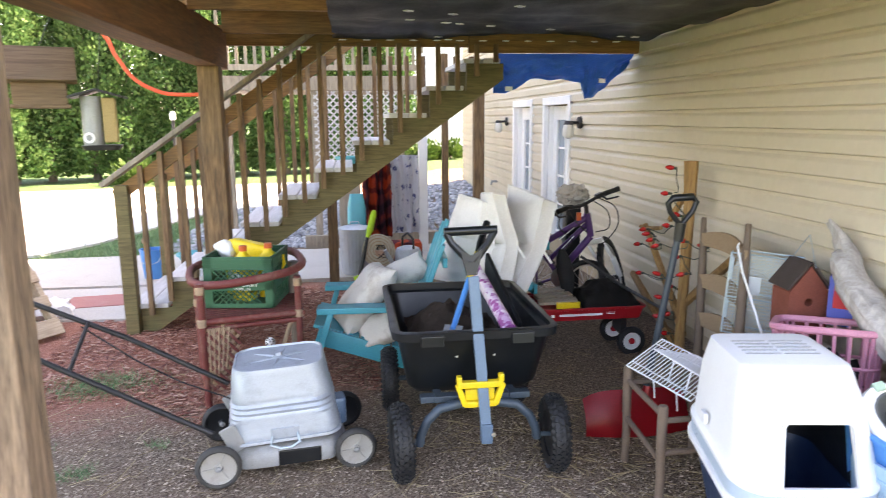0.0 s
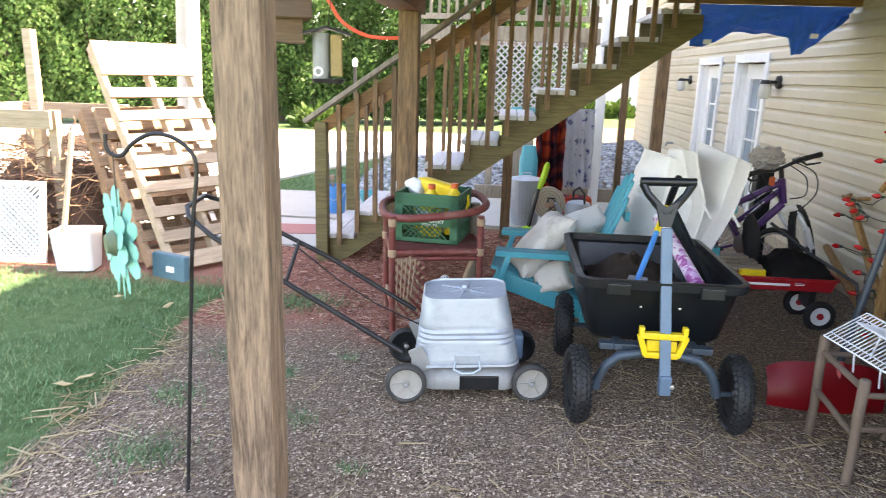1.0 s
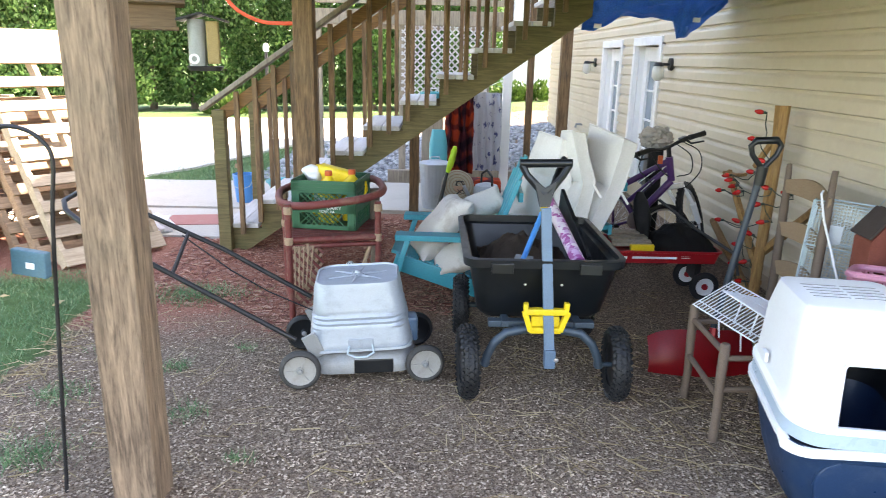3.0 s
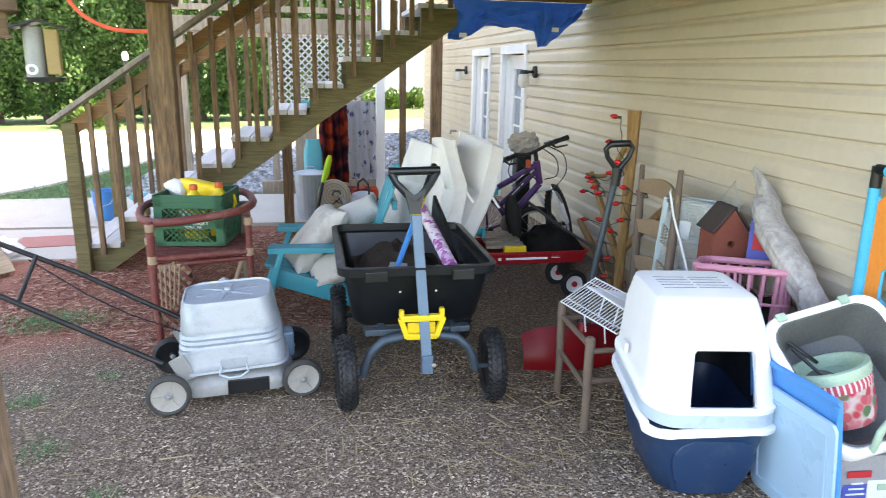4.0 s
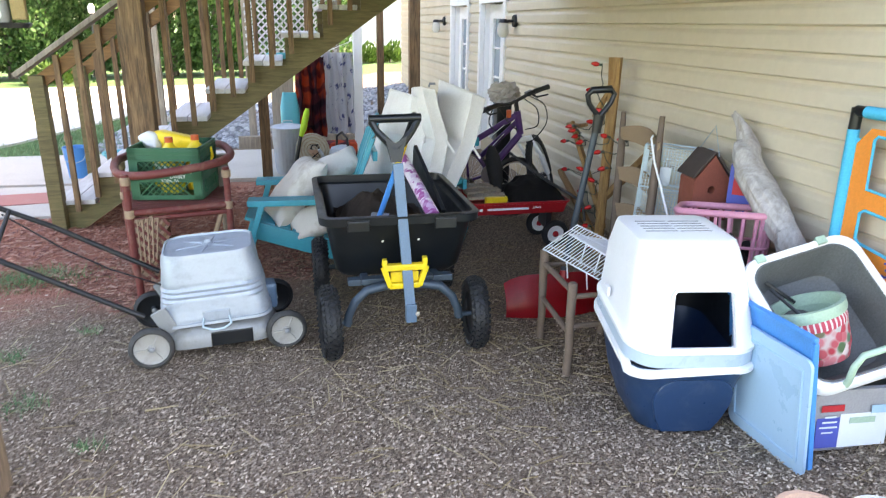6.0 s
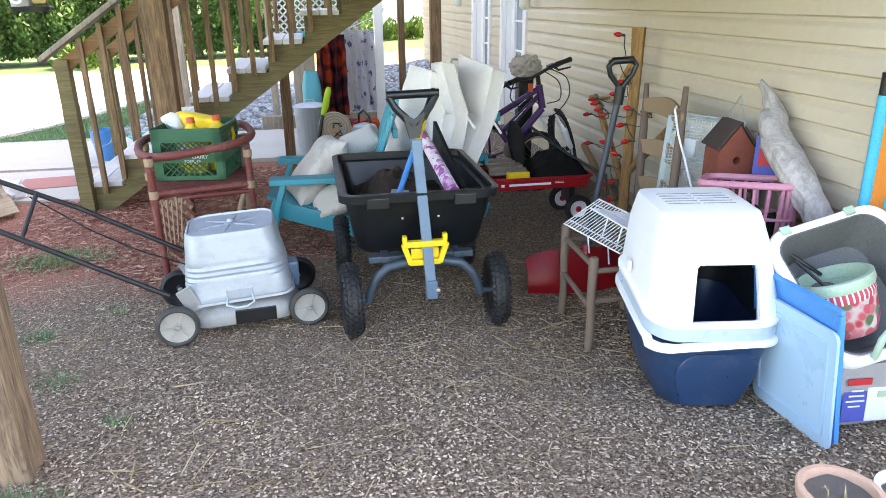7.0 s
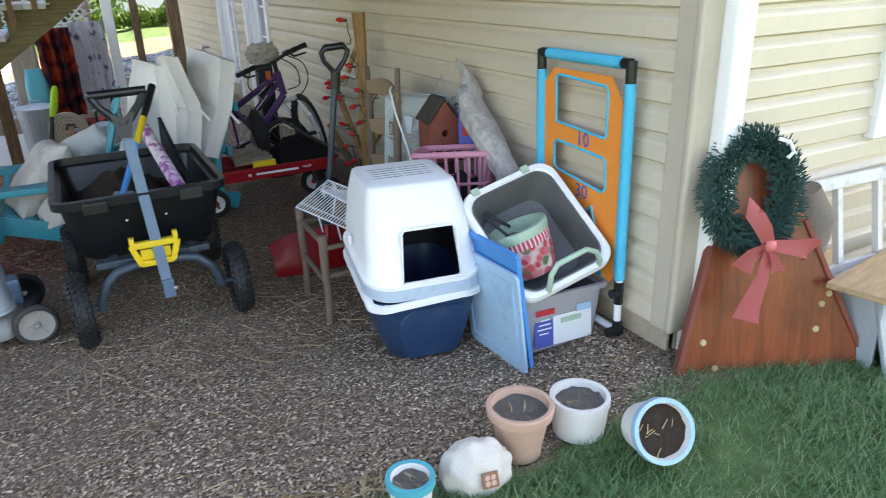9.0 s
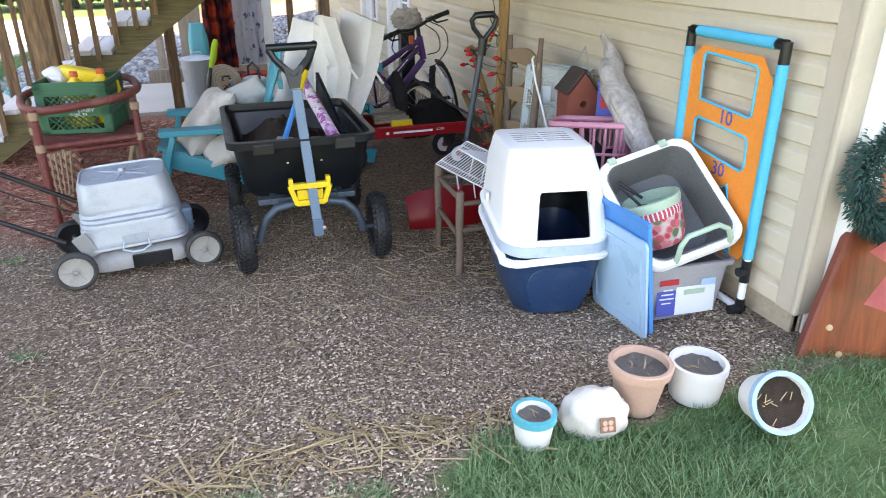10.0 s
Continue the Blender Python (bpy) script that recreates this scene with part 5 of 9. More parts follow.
def soil_disc(bm, r, z, seed, bumps=0.012):
    rings = [[bm.verts.new((0, 0, z + bumps * noise.noise((seed, 0, 0))))]]
    n = 26
    for k in range(1, 8):
        rr = r * k / 7
        rings.append([bm.verts.new((rr * math.cos(2 * math.pi * j / n), rr * math.sin(2 * math.pi * j / n), z + bumps * noise.noise((seed + 30 * rr * math.cos(2 * math.pi * j / n), 30 * rr * math.sin(2 * math.pi * j / n), 1)))) for j in range(n)])
    for j in range(n):
        bm.faces.new((rings[0][0], rings[1][j], rings[1][(j + 1) % n]))
    for a, b in zip(rings[1:], rings[2:]):
        for j in range(n):
            bm.faces.new((a[j], b[j], b[(j + 1) % n], a[(j + 1) % n]))
    bmesh.ops.solidify(bm, geom=bm.faces[:], thickness=0.02)


def pot(m, r_top, r_bot, h, mat, label, soil, rim_mat=None, bulge=0.0):
    c = thing("plant_pot", label, "plant pot", m, group="pots along the lawn edge")
    prof = [(0, 0), (r_bot, 0), (r_bot + 0.004, 0.006)]
    for k in range(1, 8):
        f = k / 8
        prof.append((r_bot + (r_top - r_bot) * f + bulge * math.sin(math.pi * f), h * f))
    if rim_mat is None:
        prof[-1] = (prof[-1][0], h * 0.80)
        prof += [(r_top + 0.006, h * 0.82), (r_top + 0.010, h * 0.98)]
    prof += [(r_top + 0.006, h), (r_top - 0.008, h), (r_top - 0.014, h * 0.8), (r_bot * 0.8, h * 0.3), (0, h * 0.3)]
    sub(c, "body", mat, lambda bm: lathe(bm, prof, 36), "", True)
    if rim_mat:
        sub(c, "painted_rim", rim_mat, lambda bm: lathe(bm, [(r_top - 0.009, h - 0.012), (r_top - 0.007, h + 0.003), (r_top + 0.008, h + 0.003), (r_top + 0.009, h - 0.022), (r_top + 0.003, h - 0.024)], 36), "blue glazed rim", True)
    sub(c, "soil", soil, lambda bm: soil_disc(bm, r_top - 0.012, h * 0.86, r_top * 91), "", True)
    rnd = random.Random(int(r_top * 1e4))
    for k in range(9):
        a, q = rnd.random() * 6.28, r_top * 0.7 * rnd.random()
        sub(c, "dry_stem", M["straw"], lambda bm: tube(bm, [(q * math.cos(a), q * math.sin(a), h * 0.87), (q * math.cos(a) + rnd.uniform(-0.03, 0.03), q * math.sin(a) + rnd.uniform(-0.03, 0.03), h * 0.87 + rnd.uniform(0.004, 0.014))], 0.0015, 5))
    return c


M["straw"] = painted("dry_straw", (0.46, 0.36, 0.19), 0.8, vary=0.3, amount=0.3, dirt=(0.3, 0.24, 0.14), scale=20)
M["blue_glaze"] = painted("pale_blue_glaze", (0.28, 0.47, 0.62), 0.35, amount=0.2)
M["teal_glaze"] = painted("teal_glaze", (0.04, 0.36, 0.42), 0.4, amount=0.2)
pot(pose(1.525, 1.20, 0), 0.105, 0.07, 0.195, M["terracotta"], "pale pink terracotta pot with dry soil", M["dry_soil"])
pot(pose(1.775, 1.195, 0), 0.098, 0.088, 0.145, M["white_pot"], "white textured round pot with crumbly soil", M["dry_soil"], M["white_pot"], 0.006)
pot(pose(1.90, 1.015, 0.085, 62, 0, -14), 0.098, 0.075, 0.15, M["white_pot"], "white pot with blue rim tipped onto its side", M["soil"], M["blue_glaze"], 0.006)
pot(pose(1.085, 1.14, 0), 0.068, 0.055, 0.125, M["white_pot"], "small white pot with a teal rim", M["dry_soil"], M["teal_glaze"], 0.004)


def garden_stone():
    b = B()
    bmesh.ops.create_icosphere(b, subdivisions=4, radius=0.1)
    for v in b.verts:
        d = v.co.normalized()
        k = 1 + 0.16 * noise.noise(d * 2.1) + 0.05 * noise.noise(d * 6) + 0.015 * noise.noise(d * 17)
        v.co = Vector((d.x * 0.115, d.y * 0.085, d.z * 0.105)) * k
        v.co.z = max(v.co.z, -0.06)
    c = thing("garden_stone", "pale carved garden stone with a small bronze plaque", "stone", pose(1.315, 1.14, 0.06, 0, 0, -20))
    part("stone", b, M["pale_stone"], c, smooth=True)
    p = sub(c, "plaque", M["plaque"], lambda bm: box(bm, (0.055, 0.006, 0.05), None, 0.002))
    p.matrix_local = pose(0.03, -0.086, 0.02, -22, 0, 12)
    for s in (-1, 1):
        for j in (0, 1):
            q = sub(p, "leaf_relief", M["terracotta"], lambda bm: lathe(bm, [(0, 0.002), (0.008, 0.0015), (0.009, 0)], 10, pose(0, 0, 0, 90)))
            q.matrix_local = pose(s * 0.010, -0.003, 0.008 - 0.018 * j)


M["plaque"] = painted("bronze_plaque", (0.22, 0.11, 0.06), 0.6, amount=0.2, scale=30)
garden_stone()

# ---- round the corner: board with wreath, downspout, window, spare sash ----
M["stained_board"] = wood("red_stained_board", (0.12, 0.026, 0.012), (0.30, 0.072, 0.026), "Z", 0.3, 0.6, stain=(0.055, 0.026, 0.02), amount=0.85)
M["fir"] = painted("artificial_fir", (0.02, 0.075, 0.062), 0.7, vary=0.5, amount=0.2, dirt=(0.05, 0.12, 0.09), scale=20)
M["bow"] = painted("coral_ribbon", (0.62, 0.16, 0.15), 0.6, vary=0.06, amount=0.1)
BOARD = pose(2.60, 1.10, 0.0, -11, 0, -20)


def leaning_board():
    c = thing("tapered_board", "red-stained tapered plywood board leaning on the wall", "board", BOARD)
    pts = [(-0.36, 0.0), (0.37, -0.02), (0.42, 0.03), (0.40, 0.10), (0.15, 0.62), (0.10, 0.82), (-0.03, 0.88), (-0.15, 0.82), (-0.22, 0.55)]
    sub(c, "panel", M["stained_board"], lambda bm: prism(bm, pts, 0.03, pose(0, 0, 0.02, 90)))
    for pa, pb in (((-0.365, -0.02, 0.02), (-0.225, -0.02, 0.56)), ((0.41, -0.02, 0.1), (0.155, -0.02, 0.63))):
        sub(c, "edge_strip", M["barn_red"], lambda bm, pa=pa, pb=pb: beam(bm, pa, pb, 0.04, 0.02))
    for x, z in ((-0.25, 0.16), (0.22, 0.17), (0.24, 0.27), (0.27, 0.31), (-0.2, 0.05)):
        sub(c, "nut", M["straw"], lambda bm, x=x, z=z: lathe(bm, [(0, 0.006), (0.008, 0.006), (0.013, 0.004), (0.014, 0)], 8, pose(x, -0.03, z + 0.02, 90)))


leaning_board()


def wreath():
    c = thing("wreath", "artificial fir wreath with a coral ribbon bow", "wreath", BOARD @ pose(-0.10, -0.085, 0.76, 0, 0, 0))
    rnd = random.Random(9)
    bm = B()
    R0 = 0.160
    for k in range(9500):
        a = rnd.random() * 2 * math.pi
        base = Vector((R0 * 0.86 * math.cos(a), 0, 1.12 * R0 * math.sin(a)))
        off = Vector((rnd.gauss(0, 1), rnd.gauss(0, 1), rnd.gauss(0, 1))).normalized()
        p = base + off * 0.066 * rnd.random()
        d = (off + 0.5 * Vector((-math.sin(a), 0, math.cos(a))) + 0.25 * base.normalized()).normalized()
        q = p + d * rnd.uniform(0.012, 0.026)
        q.y = min(q.y, 0.05)
        tube(bm, [p, p.lerp(q, 0.5), q], [0.0025, 0.0032, 0.0008], 3)
    part("greenery", bm, M["fir"], c, "bushy blue-green needles")
    sub(c, "ring", M["bark"], lambda bm: tube(bm, [(R0 * math.cos(2 * math.pi * k / 24), 0.02, 1.08 * R0 * math.sin(2 * math.pi * k / 24)) for k in range(24)], 0.02, 8, closed=True))
    sub(c, "hanger", M["white_plastic"], lambda bm: tube(bm, [(0.06, -0.06, 0.19), (0.10, -0.065, 0.175), (0.115, -0.065, 0.14), (0.095, -0.06, 0.12)], 0.007, 8), "white hanging loop", True)
    bow = sub(c, "bow", M["bow"], lambda bm: bmesh.ops.create_icosphere(bm, subdivisions=2, radius=0.026), "coral ribbon knot", True)
    bow.location = (0.02, -0.085, -0.185)

    def ribbon(bm, pts, w0, w1):
        n = len(pts)
        rows = []
        for i, p in enumerate(pts):
            d = (Vector(pts[min(i + 1, n - 1)]) - Vector(pts[max(i - 1, 0)])).normalized()
            s = d.cross(Vector((0, 1, 0))).normalized()
            w = w0 + (w1 - w0) * i / (n - 1)
            rows.append([bm.verts.new(Vector(p) + s * w * e + Vector((0, 0.012 * math.sin(3 * e + i), 0))) for e in (-0.5, -0.2, 0.2, 0.5)])
        for a, b in zip(rows, rows[1:]):
            for k in range(3):
                bm.faces.new((a[k], a[k + 1], b[k + 1], b[k]))
        bmesh.ops.solidify(bm, geom=bm.faces[:], thickness=0.002)
    for pts, a, b in (([(0, 0, 0), (-0.04, -0.035, 0.06), (-0.075, -0.03, 0.12), (-0.05, 0.0, 0.15)], 0.035, 0.10), ([(0, 0, 0), (0.08, -0.035, -0.01), (0.15, -0.02, -0.02), (0.17, 0.01, -0.04)], 0.035, 0.105), ([(0, 0, 0), (-0.08, -0.02, -0.03), (-0.11, -0.01, -0.08)], 0.035, 0.085), ([(0, 0, 0), (-0.03, -0.015, -0.11), (-0.075, -0.01, -0.22), (-0.09, -0.01, -0.27)], 0.045, 0.095), ([(0, 0, 0), (0.02, -0.01, -0.06), (0.03, -0.01, -0.10)], 0.03, 0.05)):
        sub(bow, "ribbon_loop", M["bow"], lambda bm, pts=pts, a=a, b=b: ribbon(bm, pts, a, b), "", True)


wreath()

spout = thing("downspout", "white metal downspout on the house corner", "downspout", pose(2.455, CORNER_Y - 0.05, 0))
sub(spout, "pipe", M["white_trim"], lambda bm: box(bm, (0.095, 0.065, 5.1), None, 0.012, (0, 0, 0.25 + 2.55)))
for z in (1.75, 3.6):
    sub(spout, "strap", M["white_trim"], lambda bm, z=z: box(bm, (0.103, 0.073, 0.028), None, 0.004, (0, 0.002, z)))


def window(name, x0, x1, z0, z1):
    c = thing(name, "white vinyl window with divided panes", "window", pose(0, CORNER_Y - 0.012, 0), kind="structure")
    sub(c, "window_frame", M["white_trim"], lambda bm: [box(bm, (x1 - x0, 0.05, 0.09), None, 0.006, ((x0 + x1) / 2, -0.01, z)) for z in (z0 + 0.045, z1 - 0.045)] + [box(bm, (0.08, 0.05, z1 - z0 - 0.18), None, 0.006, (x, -0.01, (z0 + z1) / 2)) for x in (x0 + 0.04, x1 - 0.04)])
    sub(c, "meeting_rail", M["white_trim"], lambda bm: box(bm, (x1 - x0 - 0.16, 0.03, 0.045), None, 0.004, ((x0 + x1) / 2, 0, (z0 + z1) / 2)))
    for x in (x0 + (x1 - x0) / 3, x0 + 2 * (x1 - x0) / 3):
        sub(c, "muntin", M["white_trim"], lambda bm, x=x: box(bm, (0.018, 0.02, z1 - z0 - 0.18), None, 0, (x, 0.004, (z0 + z1) / 2)))
    for z in (z0 + (z1 - z0) * 0.25, z0 + (z1 - z0) * 0.75):
        sub(c, "muntin", M["white_trim"], lambda bm, z=z: box(bm, (x1 - x0 - 0.16, 0.018, 0.018), None, 0, ((x0 + x1) / 2, 0.004, z)))
    sub(c, "pane", M["dark_glass"], lambda bm: box(bm, (x1 - x0 - 0.14, 0.006, z1 - z0 - 0.14), None, 0, ((x0 + x1) / 2, 0.014, (z0 + z1) / 2)), "dark reflecting glass")


def glass_material():
    m, n, l, b = principled("window_glass", 0.06)
    v = coords(n, l)
    k = noise_tex(n, l, v, 1.5, 3)
    l.new(ramp(n, l, k, [(0.3, (0.015, 0.018, 0.02)), (0.7, (0.05, 0.055, 0.06))]), b.inputs["Base Color"])
    b.inputs["Specular IOR Level"].default_value = 0.8
    return m


M["dark_glass"] = glass_material()
window("window_1", 3.375, 4.28, 0.825, 2.05)


def spare_sash():
    c = thing("window_sash", "old white wooden window sash leaning on the wall", "window sash", pose(3.25, 1.16, 0.30, -12, 0, -3))
    w, h = 0.75, 0.42
    sub(c, "sash_frame", M["old_white"], lambda bm: [box(bm, (w, 0.035, 0.05), None, 0.004, (0, 0, z)) for z in (0.025, h - 0.025)] + [box(bm, (0.05, 0.035, h - 0.1), None, 0.004, (x, 0, h / 2)) for x in (-w / 2 + 0.025, w / 2 - 0.025)] + [box(bm, (0.03, 0.03, h - 0.1), None, 0.003, (x, 0, h / 2)) for x in (-0.13, 0.12)])
    bm = B()
    box(bm, (1.0, 0.22, 0.025), None, 0.004)
    solo("plank", bm, M["pine_plank"], "bare plank laid across a tray by the wall", "plank", pose(3.32, 1.02, 0.36, 0, 3, 12))
    c2 = thing("cold_frame", "galvanised grey sloping tray on the ground", "tray", pose(3.22, 0.99, 0.0, 0, 0, 5))
    sub(c2, "tray", M["zinc"], lambda bm: [box(bm, (0.5, 0.02, 0.36), pose(0, -0.09, 0.18, -18), 0.006), box(bm, (0.02, 0.2, 0.33), None, 0.004, (-0.24, 0.02, 0.165)), box(bm, (0.02, 0.2, 0.33), None, 0.004, (0.24, 0.02, 0.165)), box(bm, (0.5, 0.02, 0.36), None, 0.004, (0, 0.12, 0.18))])
    for z in (0.1, 0.22):
        q = sub(c2, "pressed_rib", M["zinc"], lambda bm: box(bm, (0.4, 0.012, 0.05), None, 0.005))
        q.matrix_local = pose(0, -0.125 + 0.3 * (z - 0.1), z, -18)
    b = B()
    tube(b, [(2.86, 1.19, 0.45), (2.88, 1.19, 0.6), (2.84, 1.2, 0.72)], [0.09, 0.1, 0.06], 14)
    solo("log_slice", b, M["bark"], "barked log standing behind the board", "log", smooth=True)
    b = B()
    box(b, (0.3, 0.12, 0.45), None, 0.01, (2.86, 1.2, 0.225))
    solo("timber_block", b, M["pine_plank"], "rough timber block behind the board", "timber")


M["old_white"] = painted("flaking_white_paint", (0.62, 0.61, 0.58), 0.7, amount=0.6, dirt=(0.30, 0.27, 0.23), scale=16)
M["pine_plank"] = wood("bare_pine", (0.30, 0.19, 0.10), (0.50, 0.34, 0.19), "X")
spare_sash()
bm = B()
for k in range(4):
    box(bm, (0.016, 0.05, 0.16), None, 0.002, (0, -0.055 + 0.037 * k, 0.08))
box(bm, (0.012, 0.17, 0.17), None, 0.002, (0.012, 0, 0.085))
solo("foundation_vent", bm, M["old_white"], "small louvred vent in the foundation", "vent", pose(WALL_X + 0.14, CORNER_Y - 0.012, 0.02, 0, 0, 90))


# ---- along the wall: stool, shovel, chair, cage, basket, driftwood ----
def rustic_stool():
    c = thing("rustic_stool", "small stool of bare grey branches", "stool", pose(1.46, 2.64, 0))
    for x, y, h in ((-0.175, -0.20, 0.445), (-0.16, 0.19, 0.47), (0.17, -0.19, 0.44), (0.17, 0.19, 0.45)):
        sub(c, "leg", M["grey_log"], lambda bm, x=x, y=y, h=h: tube(bm, [(x, y, 0), (x + 0.004, y, h * 0.3), (x, y + 0.003, h * 0.65), (x, y, h - 0.006), (x, y, h)], [0.019, 0.0185, 0.02, 0.021, 0.016], 10), "", True)
    for a, b in (((-0.17, -0.2, 0.2), (-0.16, 0.19, 0.22)), ((-0.17, -0.2, 0.24), (0.17, -0.19, 0.24)), ((0.17, -0.19, 0.2), (0.17, 0.19, 0.2)), ((-0.17, -0.2, 0.38), (0.17, -0.19, 0.38)), ((-0.16, 0.19, 0.39), (0.17, 0.19, 0.39)), ((-0.17, -0.2, 0.40), (-0.16, 0.19, 0.40))):
        sub(c, "rung", M["grey_log"], lambda bm, a=a, b=b: tube(bm, [a, b], 0.013, 8), "", True)
    for k, m in enumerate((pose(1.46, 2.70, 0.495, 10, -20, 24), pose(1.57, 2.70, 0.50, 2, 14, 10))):
        r = thing("wire_rack", "white coated wire shelf rack lying on the stool", "wire rack", m, group="racks on the stool")
        w, d = 0.24, 0.34
        sub(r, "frame", M["white_wire"], lambda bm: tube(bm, [(-w / 2, -d / 2, 0), (w / 2, -d / 2, 0), (w / 2, d / 2, 0), (-w / 2, d / 2, 0)], 0.004, 6, closed=True))
        for j in range(19):
            sub(r, "wire", M["white_wire"], lambda bm, j=j: tube(bm, [(-w / 2, -d / 2 + d * (j + 1) / 20, 0.003), (w / 2, -d / 2 + d * (j + 1) / 20, 0.003)], 0.0026, 5))
        for x in (-0.08, 0.08):
            sub(r, "cross_wire", M["white_wire"], lambda bm, x=x: tube(bm, [(x, -d / 2, -0.003), (x, d / 2, -0.003)], 0.003, 5))
        for x, y in ((-w / 2, -0.1), (-w / 2, 0.02), (-0.03, -d / 2)):
            sub(r, "leg_wire", M["white_wire"], lambda bm, x=x, y=y: tube(bm, [(x, y, 0), (x, y, -0.10)], 0.004, 6))


M["grey_log"] = painted("peeled_grey_branch", (0.15, 0.105, 0.078), 0.8, amount=0.4, dirt=(0.14, 0.10, 0.075), scale=14, vary=0.2, bumps=0.4)
rustic_stool()


def snow_shovel():
    c = thing("snow_shovel", "snow shovel with red blade and black grip", "shovel", pose(0, 0, 0))

    def blade(bm):
        n, rows = 14, []
        for j in range(9):
            z = 0.225 * j / 8
            row = []
            for i in range(n + 1):
                u = i / n - 0.5
                row.append(bm.verts.new((1.47 + u * 0.54, 3.10 + 0.10 * (j / 8) ** 2 - 0.05 * math.cos(u * 3) - 0.05 + 0.03 * (1 - j / 8), 0.012 + z * (1 - 0.25 * (2 * u) ** 4))))
            rows.append(row)
        for a, b in zip(rows, rows[1:]):
            for i in range(n):
                bm.faces.new((a[i], a[i + 1], b[i + 1], b[i]))
        bmesh.ops.solidify(bm, geom=bm.faces[:], thickness=0.006)
    sub(c, "blade", M["red_paint"], blade, "curved red plastic blade", True)
    sub(c, "blade_rib", M["red_paint"], lambda bm: tube(bm, [(1.5, 3.06, 0.08), (1.52, 3.10, 0.25)], 0.02, 8), "", True)
    p, q = Vector((1.515, 3.12, 0.18)), Vector((1.645, 3.10, 1.045))
    sub(c, "shaft", M["steel_dark"], lambda bm: tube(bm, [p, q], 0.017, 12), "dark grey-blue tube shaft", True)

    def grip(bm):
        tube(bm, [q - Vector((0.005, 0, 0.06)), q + Vector((0.003, 0, 0.03))], [0.023, 0.027], 10)
        tube(bm, [q + Vector((0, 0, 0.02)), q + Vector((-0.055, 0, 0.085)), q + Vector((-0.066, 0, 0.125)), q + Vector((-0.045, 0, 0.15)), q + Vector((0.055, 0, 0.155)), q + Vector((0.078, 0, 0.13)), q + Vector((0.06, 0, 0.085)), q + Vector((0.005, 0, 0.02))], [0.014, 0.013, 0.014, 0.018, 0.018, 0.014, 0.013, 0.014], 10)
    sub(c, "grip", M["black_plastic"], grip, "black ribbed D-shaped grip", True)


M["steel_dark"] = painted("dark_slate_tube", (0.035, 0.05, 0.065), 0.4, 0.2, amount=0.3, dirt=(0.09, 0.1, 0.11))
snow_shovel()


